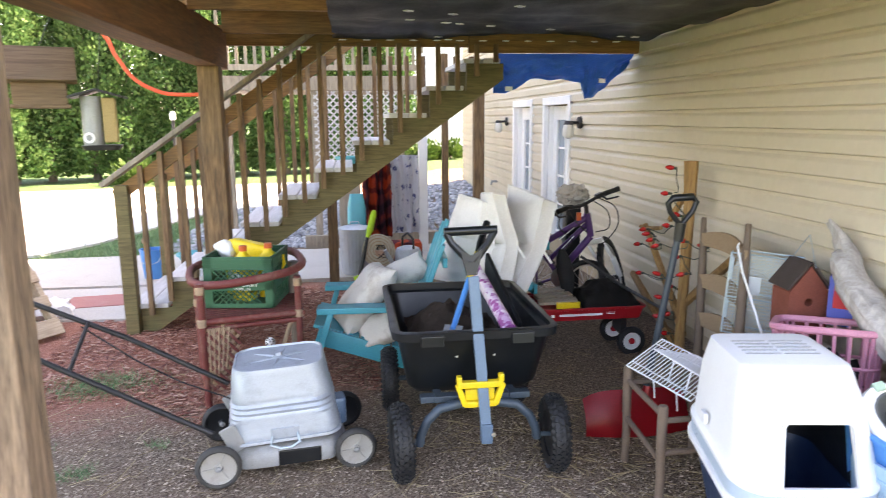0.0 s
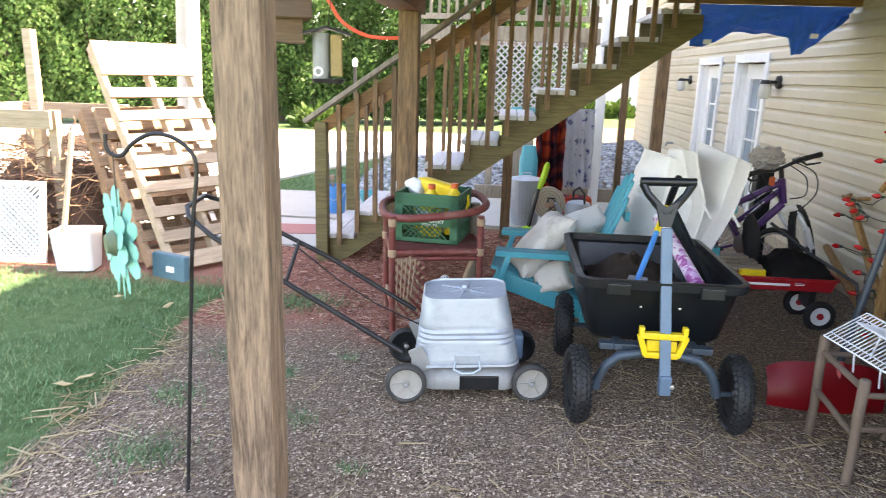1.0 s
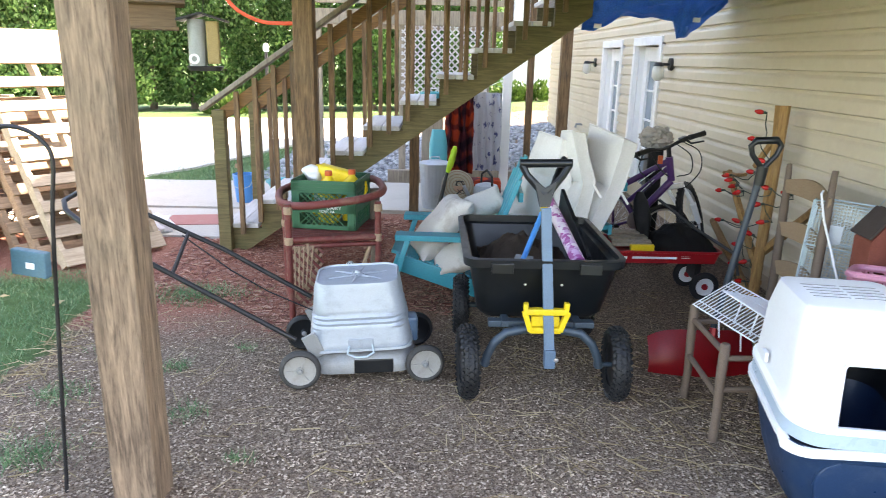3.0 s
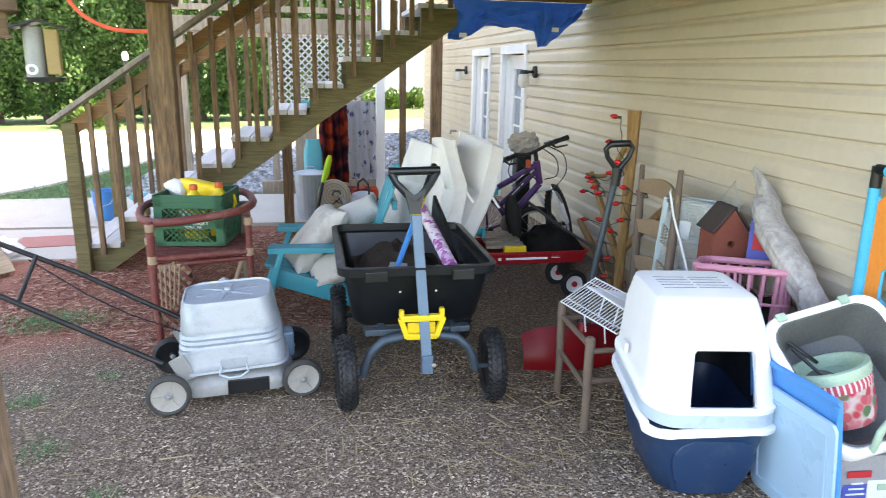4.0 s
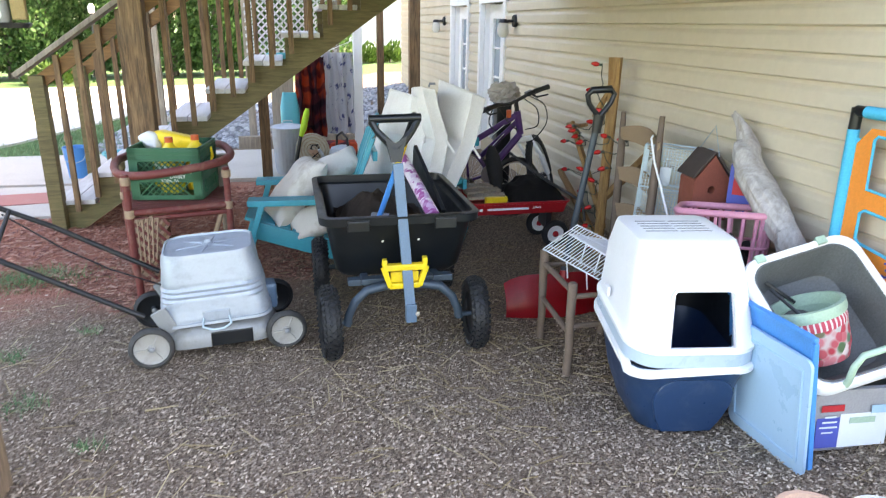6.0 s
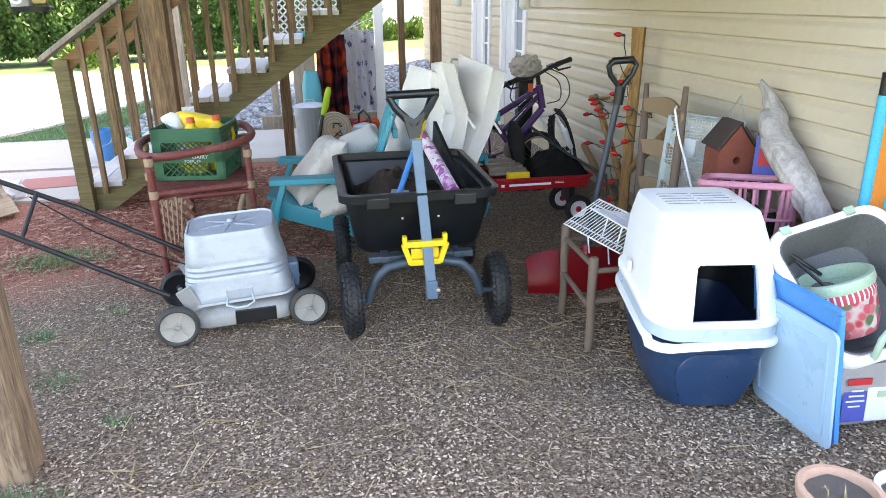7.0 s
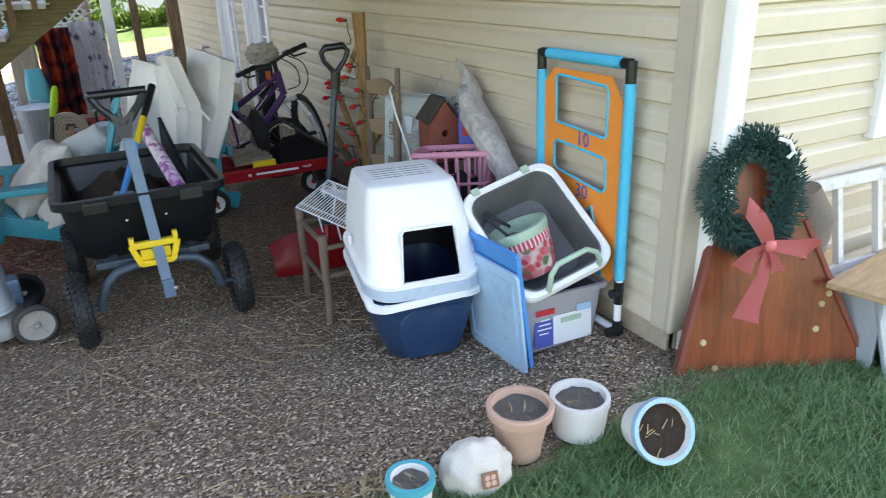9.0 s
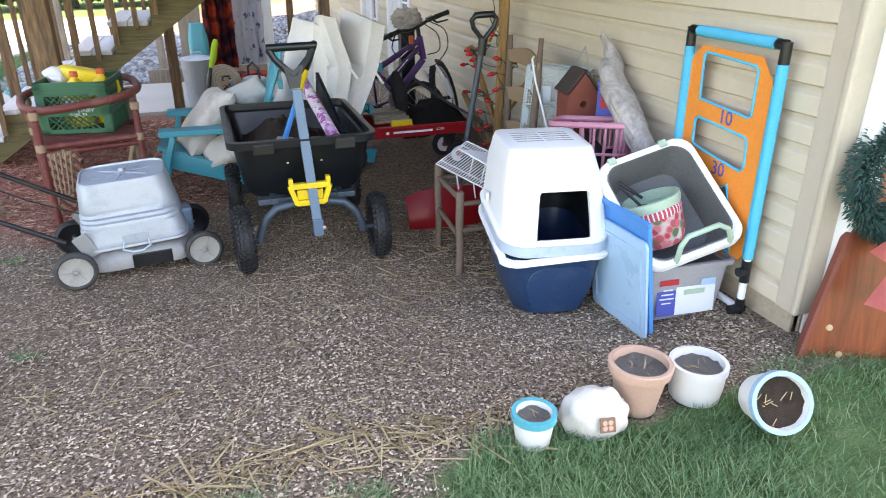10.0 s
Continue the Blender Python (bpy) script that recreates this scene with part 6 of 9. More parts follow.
def lit_post():
    c = thing("light_post", "bare pine branch figure wound with red bulbs", "garden decoration", pose(0, 0, 0))

    def split_log(bm, pts, w, rough):
        """A split branch with flat sides and ragged ends."""
        vs = tube(bm, pts, w, 6)
        for v in vs:
            v.co += Vector((1, 1, 0)) * rough * noise.noise(v.co * 14)
    sub(c, "trunk", M["pine_split"], lambda bm: split_log(bm, [(2.10, 3.92, 0.03), (2.12, 3.95, 0.35), (2.14, 3.98, 0.75), (2.155, 4.00, 1.05), (2.16, 4.015, 1.31)], [0.034, 0.032, 0.032, 0.036, 0.044], 0.012), "split yellow pine trunk")
    sub(c, "side_branch", M["pine_split"], lambda bm: split_log(bm, [(2.15, 4.62, 0.82), (2.15, 4.44, 0.66), (2.15, 4.24, 0.48), (2.14, 4.05, 0.33), (2.12, 3.93, 0.22)], [0.022, 0.026, 0.027, 0.028, 0.03], 0.008))
    sub(c, "side_branch", M["pine_split"], lambda bm: split_log(bm, [(2.13, 4.20, 0.92), (2.13, 4.12, 1.0), (2.15, 4.03, 1.12)], [0.02, 0.022, 0.02], 0.006))
    sub(c, "side_branch", M["pine_split"], lambda bm: split_log(bm, [(2.15, 3.97, 0.42), (2.17, 3.76, 0.60), (2.18, 3.50, 0.80)], [0.026, 0.028, 0.026], 0.008))
    sub(c, "side_branch", M["pine_split"], lambda bm: split_log(bm, [(2.15, 4.70, 0.80), (2.16, 4.52, 0.81), (2.15, 4.36, 0.84)], [0.012, 0.016, 0.012], 0.006))
    sub(c, "side_branch", M["pine_split"], lambda bm: split_log(bm, [(2.24, 5.0, 0.38), (2.20, 4.55, 0.24), (2.16, 4.1, 0.10)], [0.026, 0.028, 0.026], 0.008))
    rnd = random.Random(21)
    wind = [(2.10, 4.08, 1.26), (2.09, 4.12, 1.10), (2.08, 3.93, 0.98), (2.08, 4.06, 0.90), (2.08, 4.40, 0.83), (2.08, 4.34, 0.81), (2.08, 4.29, 0.78), (2.08, 4.49, 0.71), (2.08, 4.20, 0.76), (2.08, 3.84, 0.835), (2.08, 3.60, 0.85), (2.08, 3.91, 0.735), (2.08, 3.83, 0.645), (2.08, 4.44, 0.51), (2.08, 4.15, 0.56), (2.08, 3.966, 0.52), (2.08, 4.11, 0.42), (2.08, 4.12, 0.29), (2.08, 3.98, 0.36), (2.08, 4.01, 0.21), (2.08, 3.90, 0.10)]
    pts = []
    for k in range(len(wind) - 1):
        a, e = Vector(wind[k]), Vector(wind[k + 1])
        pts += [a.lerp(e, f) + Vector((0.03 * math.sin(3.14 * f), 0.03 * math.sin(6.28 * f), -0.04 * math.sin(3.14 * f))) for f in (0, 0.25, 0.5, 0.75)]
    cord = sub(c, "cord", M["cord_green"], lambda bm: tube(bm, pts, 0.0032, 5), "dark green light cord")
    for p in wind:
        d = Vector((-0.55, rnd.uniform(0.2, 0.9), rnd.uniform(-0.3, 0.25))).normalized()
        rot = Matrix.Translation(p) @ d.to_track_quat("Z", "Y").to_matrix().to_4x4()
        sub(cord, "bulb", M["red_bulb"], lambda bm, rot=rot: lathe(bm, [(0.009, 0.02), (0.0155, 0.035), (0.0145, 0.05), (0.007, 0.068), (0, 0.074)], 12, rot), "", True)
        sub(cord, "bulb_socket", M["cord_green"], lambda bm, rot=rot: lathe(bm, [(0, 0), (0.008, 0.0), (0.0085, 0.022), (0, 0.022)], 8, rot), "", True)


M["pine_split"] = wood("split_pine", (0.20, 0.095, 0.03), (0.50, 0.29, 0.11), "Z", 0.75, 1.4, (0.14, 0.09, 0.05))
M["cord_green"] = painted("dark_cord", (0.012, 0.028, 0.018), 0.5, amount=0.05)
lit_post()


def ladderback():
    c = thing("ladderback_frame", "broken grey ladder-back chair frame against the wall", "chair", pose(0, 0, 0))
    pl = [(1.88, 3.30, 0.02), (1.92, 3.36, 0.4), (1.97, 3.46, 0.8), (2.0, 3.53, 1.03)]
    pr = [(1.86, 2.90, 0.02), (1.90, 2.95, 0.5), (1.96, 3.04, 0.8), (2.0, 3.10, 1.06)]
    for p in (pl, pr):
        sub(c, "post", M["grey_log"], lambda bm, p=p: tube(bm, p, [0.024, 0.023, 0.022, 0.014], 10), "", True)
    for z, drop in ((0.92, 0.0), (0.70, 0.0), (0.50, 0.0)):
        def slat(bm, z=z):
            n = 12
            rows = []
            for i in range(n + 1):
                f = i / n
                a, b2 = Vector((1.985 - (1.0 - z) * 0.12, 3.50 - (1.0 - z) * 0.22, z)), Vector((1.975 - (1.0 - z) * 0.10, 3.06 - (1.0 - z) * 0.18, z - 0.02))
                p = a.lerp(b2, f)
                hgt = 0.034 + 0.016 * math.sin(f * math.pi)
                up = 0.022 * math.sin(f * math.pi)
                rows.append([bm.verts.new(p + Vector((s * 0.007 + 0.03 * math.sin(f * math.pi), 0, t * hgt + up))) for s, t in ((-1, -1), (1, -1), (1, 1), (-1, 1))])
            for a, b2 in zip(rows, rows[1:]):
                for k in range(4):
                    bm.faces.new((a[k], a[(k + 1) % 4], b2[(k + 1) % 4], b2[k]))
            bm.faces.new(rows[0]), bm.faces.new(rows[-1])
        sub(c, "back_slat", M["tan_wood"], slat, "curved weathered slat", True)
    sub(c, "white_cord", M["white_plastic"], lambda bm: tube(bm, [(1.97, 3.12, 0.96), (1.945, 3.09, 0.95), (1.945, 3.03, 0.832), (1.945, 2.948, 0.73), (1.945, 2.844, 0.592), (1.93, 2.80, 0.48)], 0.0055, 7), "hanging white cord", True)


M["tan_wood"] = painted("weathered_tan_wood", (0.29, 0.195, 0.12), 0.8, amount=0.5, dirt=(0.22, 0.17, 0.12), scale=9, vary=0.2, bumps=0.4)
ladderback()


M["black_board"] = painted("dark_roof_board", (0.05, 0.035, 0.03), 0.8, amount=0.4, dirt=(0.11, 0.09, 0.08))


def wire_trap():
    c = thing("wire_cage", "galvanised wire mesh animal trap standing on end", "cage", pose(2.10, 3.08, 0.50, -5, 3, -36))
    w, d, h = 0.36, 0.20, 0.40
    for name, m, a, b in (("mesh_side", pose(0, -d / 2, 0, 90), w, h), ("mesh_side", pose(0, d / 2, 0, 90), w, h), ("mesh_end", pose(w / 2, 0, 0, 90, 0, 90), d, h), ("mesh_end", pose(-w / 2, 0, 0, 90, 0, 90), d, h)):
        def net(bm, a=a, b=b):
            s = 0.015
            k = int(a / s)
            for i in range(k + 1):
                tube(bm, [(-a / 2 + a * i / k, 0, 0), (-a / 2 + a * i / k, b, 0)], 0.0013, 4, False)
            k = int(b / s)
            for i in range(k + 1):
                tube(bm, [(-a / 2, b * i / k, 0), (a / 2, b * i / k, 0)], 0.0013, 4, False)
        q = sub(c, name, M["mesh_wire"], net)
        q.matrix_local = m
    sub(c, "edge_rod", M["mesh_wire"], lambda bm: [tube(bm, [(x, y, 0), (x, y, h)], 0.004, 6) for x in (-w / 2, w / 2) for y in (-d / 2, d / 2)] + [tube(bm, [(-w / 2, -d / 2, z), (w / 2, -d / 2, z), (w / 2, d / 2, z), (-w / 2, d / 2, z)], 0.004, 6, closed=True) for z in (0, h * 0.45, h)])
    sub(c, "trap_door", M["zinc"], lambda bm: box(bm, (0.10, 0.004, 0.09), None, 0.001, (-0.08, -d / 2 - 0.004, 0.25)))
    sub(c, "stand", M["black_board"], lambda bm: box(bm, (0.3, 0.16, 0.5), None, 0.01, (0, 0, -0.27)))


wire_trap()


def birdhouse(m):
    c = thing("birdhouse", "barn-red wooden birdhouse with a dark roof", "birdhouse", m)
    w, d, h, pk = 0.185, 0.14, 0.20, 0.12
    bm = B()
    prism(bm, [(-w / 2, 0), (w / 2, 0), (w / 2, h), (0, h + pk), (-w / 2, h)], d, pose(0, d / 2, 0, 90))
    hole = B()
    lathe(hole, [(0, -0.1), (0.019, -0.1), (0.019, 0.0), (0, 0.0)], 20, pose(0.0, -d / 2 - 0.02, 0.155, -90) @ pose(0, 0, 0.1))
    part("body", cut(bm, hole), M["barn_red"], c)
    for s in (-1, 1):
        q = sub(c, "roof_board", M["black_board"], lambda bm: box(bm, (0.155, d + 0.025, 0.012), None, 0.002))
        q.matrix_local = pose(s * 0.052, 0.012, h + pk - 0.054 + 0.008, 0, s * 51, 0)
    sub(c, "hanging_wire", M["mesh_wire"], lambda bm: tube(bm, [(0, -0.1, h + pk), (0.02, 0, h + pk + 0.13), (0, 0.1, h + pk)], 0.0018, 5))
    sub(c, "stand", M["black_board"], lambda bm: box(bm, (0.16, 0.14, 0.57), None, 0.01, (0, 0, -0.287)))
    return c


birdhouse(pose(2.10, 2.81, 0.60, 0, 0, -4))


def laundry_basket():
    c = thing("laundry_basket", "pink plastic laundry basket full of odds and ends", "basket", pose(2.025, 2.46, 0.055, -6, -3, -38))
    w, d, h = 0.40, 0.28, 0.66
    sub(c, "rim", M["pink"], lambda bm: tube(bm, [(x, y, h) for x, y in rrect(w, d, 0.06, 4)], 0.016, 8, closed=True), "", True)
    for z in (0.08, 0.28, 0.40, 0.515):
        sub(c, "band", M["pink"], lambda bm, z=z: tube(bm, [(x, y, z) for x, y in rrect(w - 0.12 * (1 - z / h), d - 0.12 * (1 - z / h), 0.05, 4)], 0.008, 6, closed=True))
    pts = rrect(w, d, 0.06, 4)
    lows = rrect(w - 0.12, d - 0.12, 0.05, 4)
    loop, tot = [], 0
    for k in range(len(pts)):
        a, b = Vector(pts[k]), Vector(pts[(k + 1) % len(pts)])
        al, bl = Vector(lows[k]), Vector(lows[(k + 1) % len(lows)])
        n = max(1, round((b - a).length / 0.055))
        loop += [(a.lerp(b, i / n), al.lerp(bl, i / n)) for i in range(n)]
    for a, al in loop:
        sub(c, "rib", M["pink"], lambda bm, a=a, al=al: beam(bm, (al.x, al.y, 0.02), (a.x, a.y, h), 0.012, 0.012, 0))
    sub(c, "base", M["pink"], lambda bm: loft(bm, tub_rings([(w - 0.12, d - 0.12, 0.05, 0.0), (w - 0.12, d - 0.12, 0.05, 0.02)])))
    b = B()
    bmesh.ops.create_icosphere(b, subdivisions=4, radius=1)
    for v in b.verts:
        dd = v.co.normalized()
        v.co = Vector((dd.x * 0.16, dd.y * 0.10, dd.z * 0.25)) * (1 + 0.25 * noise.noise(dd * 3))
    solo("dark_clothes", b, M["black_cloth"], "dark tangle of odds and ends in the basket", "clutter", c.matrix_world @ pose(0, 0, 0.29), smooth=True)
    p = thing("carton", "blue and red printed carton in the basket", "carton", pose(2.19, 2.66, 0.67, 0, 0, -40))
    sub(p, "box", M["label_blue"], lambda bm: box(bm, (0.10, 0.05, 0.22), None, 0.002, (0, 0, 0.11)))
    sub(p, "printed_panel", M["label_red"], lambda bm: box(bm, (0.06, 0.002, 0.1), None, 0, (0, -0.027, 0.13)))
    b = B()
    bmesh.ops.create_uvsphere(b, u_segments=16, v_segments=10, radius=0.06)
    solo("orange_ball", b, M["orange"], "orange plastic ball behind the litter box", "ball", pose(1.93, 2.30, 0.42), smooth=True)
    b = B()
    tube(b, [(1.95, 2.33, 0.0), (1.93, 2.30, 0.36)], [0.05, 0.06], 10)
    solo("black_bucket", b, M["black_plastic"], "dark narrow bucket behind the litter box", "bucket", smooth=True)


laundry_basket()


M["drift_grain"] = wood("grained_driftwood", (0.30, 0.27, 0.245), (0.62, 0.585, 0.55), "Z", 0.9, 0.5, (0.16, 0.135, 0.115), 0.8)


def driftwood():
    b = B()
    path = [(2.25, 2.80, 1.075), (2.24, 2.76, 1.03), (2.22, 2.69, 0.955), (2.20, 2.58, 0.855), (2.185, 2.44, 0.765), (2.17, 2.32, 0.70), (2.15, 2.22, 0.64), (2.13, 2.12, 0.52), (2.12, 2.02, 0.30), (2.11, 1.98, 0.07)]
    tube(b, path, [0.018, 0.036, 0.052, 0.062, 0.07, 0.066, 0.055, 0.05, 0.045, 0.04], 24)
    bmesh.ops.subdivide_edges(b, edges=b.edges[:], cuts=2, use_grid_fill=True)
    for v in b.verts:
        g = Vector((v.co.x * 9, v.co.y * 5 + v.co.z * 3, v.co.y * 7 - v.co.z * 9))
        v.co += Vector((-0.6, 0.3, 0.5)) * (0.08 * noise.noise(v.co * 6) + 0.07 * abs(noise.noise(g * 1.3)) + 0.03 * abs(noise.noise(g * 3.4)) + 0.012 * noise.noise(v.co * 31))
        v.co.x = min(v.co.x, 2.30)
    solo("driftwood", b, M["drift_grain"], "pale twisted piece of driftwood against the wall", "driftwood", smooth=True)
    b = B()
    box(b, (0.05, 0.30, 0.5), pose(2.24, 2.25, 0.30, 0, 6, 0), 0.01)
    solo("grey_board", b, M["zinc"], "grey sheet leaning behind the totes", "board")


driftwood()


# ---- wagon, bicycle, chairs and cushions ----
def red_wagon():
    c = thing("toy_wagon", "red steel pull wagon loaded with black cloth", "wagon", pose(1.60, 4.50, 0))
    sub(c, "tray", M["red_paint"], lambda bm: shell_tub(bm, [(0.82, 0.40, 0.03, 0.235), (0.86, 0.44, 0.04, 0.308), (0.885, 0.465, 0.045, 0.312), (0.885, 0.465, 0.045, 0.324), (0.87, 0.45, 0.045, 0.326)], 0.006), "red steel tray", True)
    sub(c, "name_bar", M["label_white"], lambda bm: box(bm, (0.30, 0.003, 0.018), pose(-0.02, -0.2135, 0.277, -14)), "white lettering band")
    sub(c, "name_mark", M["label_white"], lambda bm: box(bm, (0.022, 0.003, 0.024), pose(-0.215, -0.2135, 0.277, -14)))
    for k in range(2):
        sub(c, "small_print_bar", M["label_white"], lambda bm, k=k: box(bm, (0.06, 0.003, 0.005), pose(0.19, -0.2135 - 0.002 * k, 0.288 - 0.01 * k, -14)))
    for x, y in ((0.315, -0.27), (0.30, 0.02), (-0.46, -0.16), (-0.46, 0.20)):
        w = wheel(c, (0, 0, 0), 0.098, 0.04, M["white_plastic"])
        w.matrix_local = pose(x, y, 0.098, 0, 0, 90)
        sub(w, "hub_cap", M["red_paint"], lambda bm: lathe(bm, [(0, 0.014), (0.018, 0.012), (0.022, 0)], 14, pose(-0.012, 0, 0, 0, -90)), "", True)
    for x in (0.31, -0.46):
        sub(c, "axle", M["black_metal"], lambda bm, x=x: [tube(bm, [(x, -0.27, 0.098), (x, 0.2, 0.098)], 0.008), box(bm, (0.04, 0.3, 0.12), None, 0.004, (x, 0, 0.17))])
    sub(c, "handle", M["black_metal"], lambda bm: [tube(bm, [(0.50, -0.34, 0.20), (0.49, -0.30, 0.33), (0.27, -0.1, 0.46), (0.06, 0.06, 0.62)], 0.011, 8)], "black folded pull handle", True)
    b = B()
    n = 24
    g = [[b.verts.new((0.0 + 0.43 * i / n, -0.21 + 0.40 * j / n, 0.31 + 0.15 * (math.sin(math.pi * min(1, i / n * 1.05)) * math.sin(math.pi * j / n)) ** 0.5 + 0.03 * noise.noise((i * 0.3, j * 0.3, 5)))) for i in range(n + 1)] for j in range(n + 1)]
    for j in range(n):
        for i in range(n):
            b.faces.new((g[j][i], g[j][i + 1], g[j + 1][i + 1], g[j + 1][i]))
    bmesh.ops.solidify(b, geom=b.faces[:], thickness=0.03)
    solo("black_cloth", b, M["black_cloth"], "black folded cloth heaped in the wagon", "cloth", c.matrix_world.copy(), smooth=True)
    for k in range(3):
        b = B()
        box(b, (0.26, 0.08, 0.022), None, 0.003)
        solo("scrap_board", b, M["grey_wood"], "short grey scrap board in the wagon", "board", c.matrix_world @ pose(-0.16, -0.13 + 0.10 * k, 0.355 + 0.012 * k, 3, -4 + 3 * k, 14 * k - 8), group="boards in the wagon")
    b = B()
    box(b, (0.16, 0.04, 0.05), None, 0.008)
    solo("yellow_tool", b, M["yellow"], "yellow plastic tool case in the wagon", "tool case", c.matrix_world @ pose(-0.10, -0.18, 0.335, 0, 0, 4))


red_wagon()


def bicycle():
    c = thing("bicycle", "purple child's mountain bike leaning by the wall", "bicycle", pose(0, 0, 0))
    y = 4.90

    def bike_wheel(at, axis, r):
        rot = Vector(axis).to_track_quat("Z", "Y").to_matrix().to_4x4()
        rot.translation = at
        circle = [(r * 0.94 * math.cos(2 * math.pi * k / 40), r * 0.94 * math.sin(2 * math.pi * k / 40), 0) for k in range(40)]
        bm = B()
        tube(bm, circle, r * 0.085, 8, closed=True)
        for k in range(40):
            for s in (-1, 0, 1):
                box(bm, (0.014, 0.018, 0.011), pose(0, 0, 0, 0, 0, 9 * k + 4.5 * (s % 2)) @ pose(r * (1.02 - 0.03 * s * s), 0, s * 0.016))
        bmesh.ops.transform(bm, matrix=rot, verts=bm.verts)
        ty = part("tyre", bm, M["tyre"], c, "knobbly black tyre")
        sub(ty, "rim", M["chrome"], lambda bm: tube(bm, [rot @ (Vector(p) * 0.90) for p in circle], 0.009, 6, closed=True), "", True)
        sub(ty, "hub", M["black_metal"], lambda bm: tube(bm, [rot @ Vector((0, 0, -0.05)), rot @ Vector((0, 0, 0.05))], 0.018, 10), "", True)

        def spokes(bm):
            for k in range(24):
                a = 2 * math.pi * k / 24
                tube(bm, [rot @ Vector((0.015 * math.cos(a + 1), 0.015 * math.sin(a + 1), 0.025 * (-1) ** k)), rot @ Vector((0.84 * r * math.cos(a), 0.84 * r * math.sin(a), 0))], 0.0014, 4, False)
        sub(ty, "spokes", M["chrome"], spokes)
    hub = Vector((2.04, 4.92, 0.37))
    bike_wheel(hub, (0.82, -0.52, 0.27), 0.31)
    bike_wheel((1.50, 5.10, 0.30), (0.55, -0.80, 0.24), 0.26)
    head, low = Vector((1.815, y, 0.875)), Vector((1.85, y, 0.70))

    def purple(bm):
        tube(bm, [head, low], 0.027, 12)
        tube(bm, [head + Vector((0, 0, -0.03)), (1.46, 5.02, 0.60)], 0.023, 10)
        tube(bm, [low, (1.62, 4.96, 0.40)], 0.027, 10)
        tube(bm, [head + Vector((0.01, 0.01, -0.08)), (1.55, 5.0, 0.50)], 0.02, 10)
        tube(bm, [(1.43, 5.03, 0.70), (1.62, 4.96, 0.40)], 0.017, 10)
        tube(bm, [(1.46, 5.04, 0.58), (1.50, 5.10, 0.30)], 0.010, 8)
        tube(bm, [(1.62, 4.96, 0.38), (1.50, 5.10, 0.30)], 0.011, 8)
    fr = sub(c, "frame", M["purple"], purple, "glossy purple steel frame", True)
    for k in range(2):
        a, e = head + Vector((-0.05, -0.019, -0.06 - 0.055 * k)), Vector((1.58, 4.94, 0.64 - 0.10 * k))
        sub(fr, "decal", M["label_white"], lambda bm, a=a, e=e: beam(bm, a.lerp(e, 0.25), a.lerp(e, 0.8), 0.003, 0.007, 0))
    d = (Vector((2.10, 4.88, 0.33)) - low).normalized()
    side = Vector((0.86, -0.44, 0.27)).normalized() * 0.055
    sub(c, "fork_crown", M["chrome"], lambda bm: beam(bm, low + d * 0.05 - side * 1.2, low + d * 0.05 + side * 1.2, 0.045, 0.04, 0.006))
    for s in (-1, 1):
        p = low + d * 0.05 + side * s
        sub(c, "fork_leg", M["white_plastic"], lambda bm, p=p, s=s: tube(bm, [p, p + d * 0.16, p + d * 0.17, hub + side * s * 1.1], [0.014, 0.014, 0.023, 0.021], 10), "white suspension fork leg", True)
    bar = [(1.558, y - 0.10, 0.905), (1.634, y - 0.06, 0.925), (1.746, y - 0.02, 0.928), (1.814, y, 0.953), (1.917, y + 0.02, 1.004), (2.076, y + 0.05, 1.05)]
    sub(c, "handlebar", M["black_metal"], lambda bm: tube(bm, bar, 0.013, 8), "black riser handlebar", True)
    for a, b2 in ((bar[0], bar[1]), (Vector(bar[4]).lerp(Vector(bar[5]), 0.25), bar[5])):
        a, b2 = Vector(a), Vector(b2)
        sub(c, "grip", M["black_plastic"], lambda bm, a=a, b2=b2: tube(bm, [a, a.lerp(b2, 0.5), b2], [0.021, 0.018, 0.021], 10), "", True)
        sub(c, "brake_lever", M["black_metal"], lambda bm, a=a, b2=b2: [tube(bm, [a + Vector((-0.03, -0.02, -0.01)), a + Vector((0.0, -0.055, -0.035)), a.lerp(b2, 0.8) + Vector((0, -0.06, -0.045))], [0.012, 0.008, 0.006], 6)])
        sub(c, "shifter", M["black_plastic"], lambda bm, a=a: box(bm, (0.06, 0.05, 0.035), pose(*(a + Vector((-0.045, -0.01, -0.01))), 0, -20, 10), 0.008))
    sub(c, "stem", M["black_metal"], lambda bm: tube(bm, [head, head + Vector((-0.01, 0, 0.06)), Vector(bar[3]) + Vector((-0.03, 0, -0.01))], 0.018, 8), "", True)
    for pts in (((1.90, y, 0.99), (2.0, y - 0.08, 0.93), (2.02, y - 0.10, 0.80), (1.95, y - 0.07, 0.68), (1.90, y - 0.04, 0.64)), ((1.86, y, 0.97), (1.94, y - 0.09, 0.90), (1.95, y - 0.1, 0.78), (1.87, y - 0.05, 0.74)), ((1.64, y - 0.06, 0.92), (1.70, y - 0.13, 0.82), (1.80, y - 0.07, 0.74)), ((1.60, y - 0.08, 0.91), (1.56, y - 0.14, 0.80), (1.68, y - 0.08, 0.68), (1.60, y, 0.56))):
        sub(c, "brake_cable", M["black_metal"], lambda bm, pts=pts: tube(bm, smooth_path(pts, 6), 0.0045, 6), "", True)
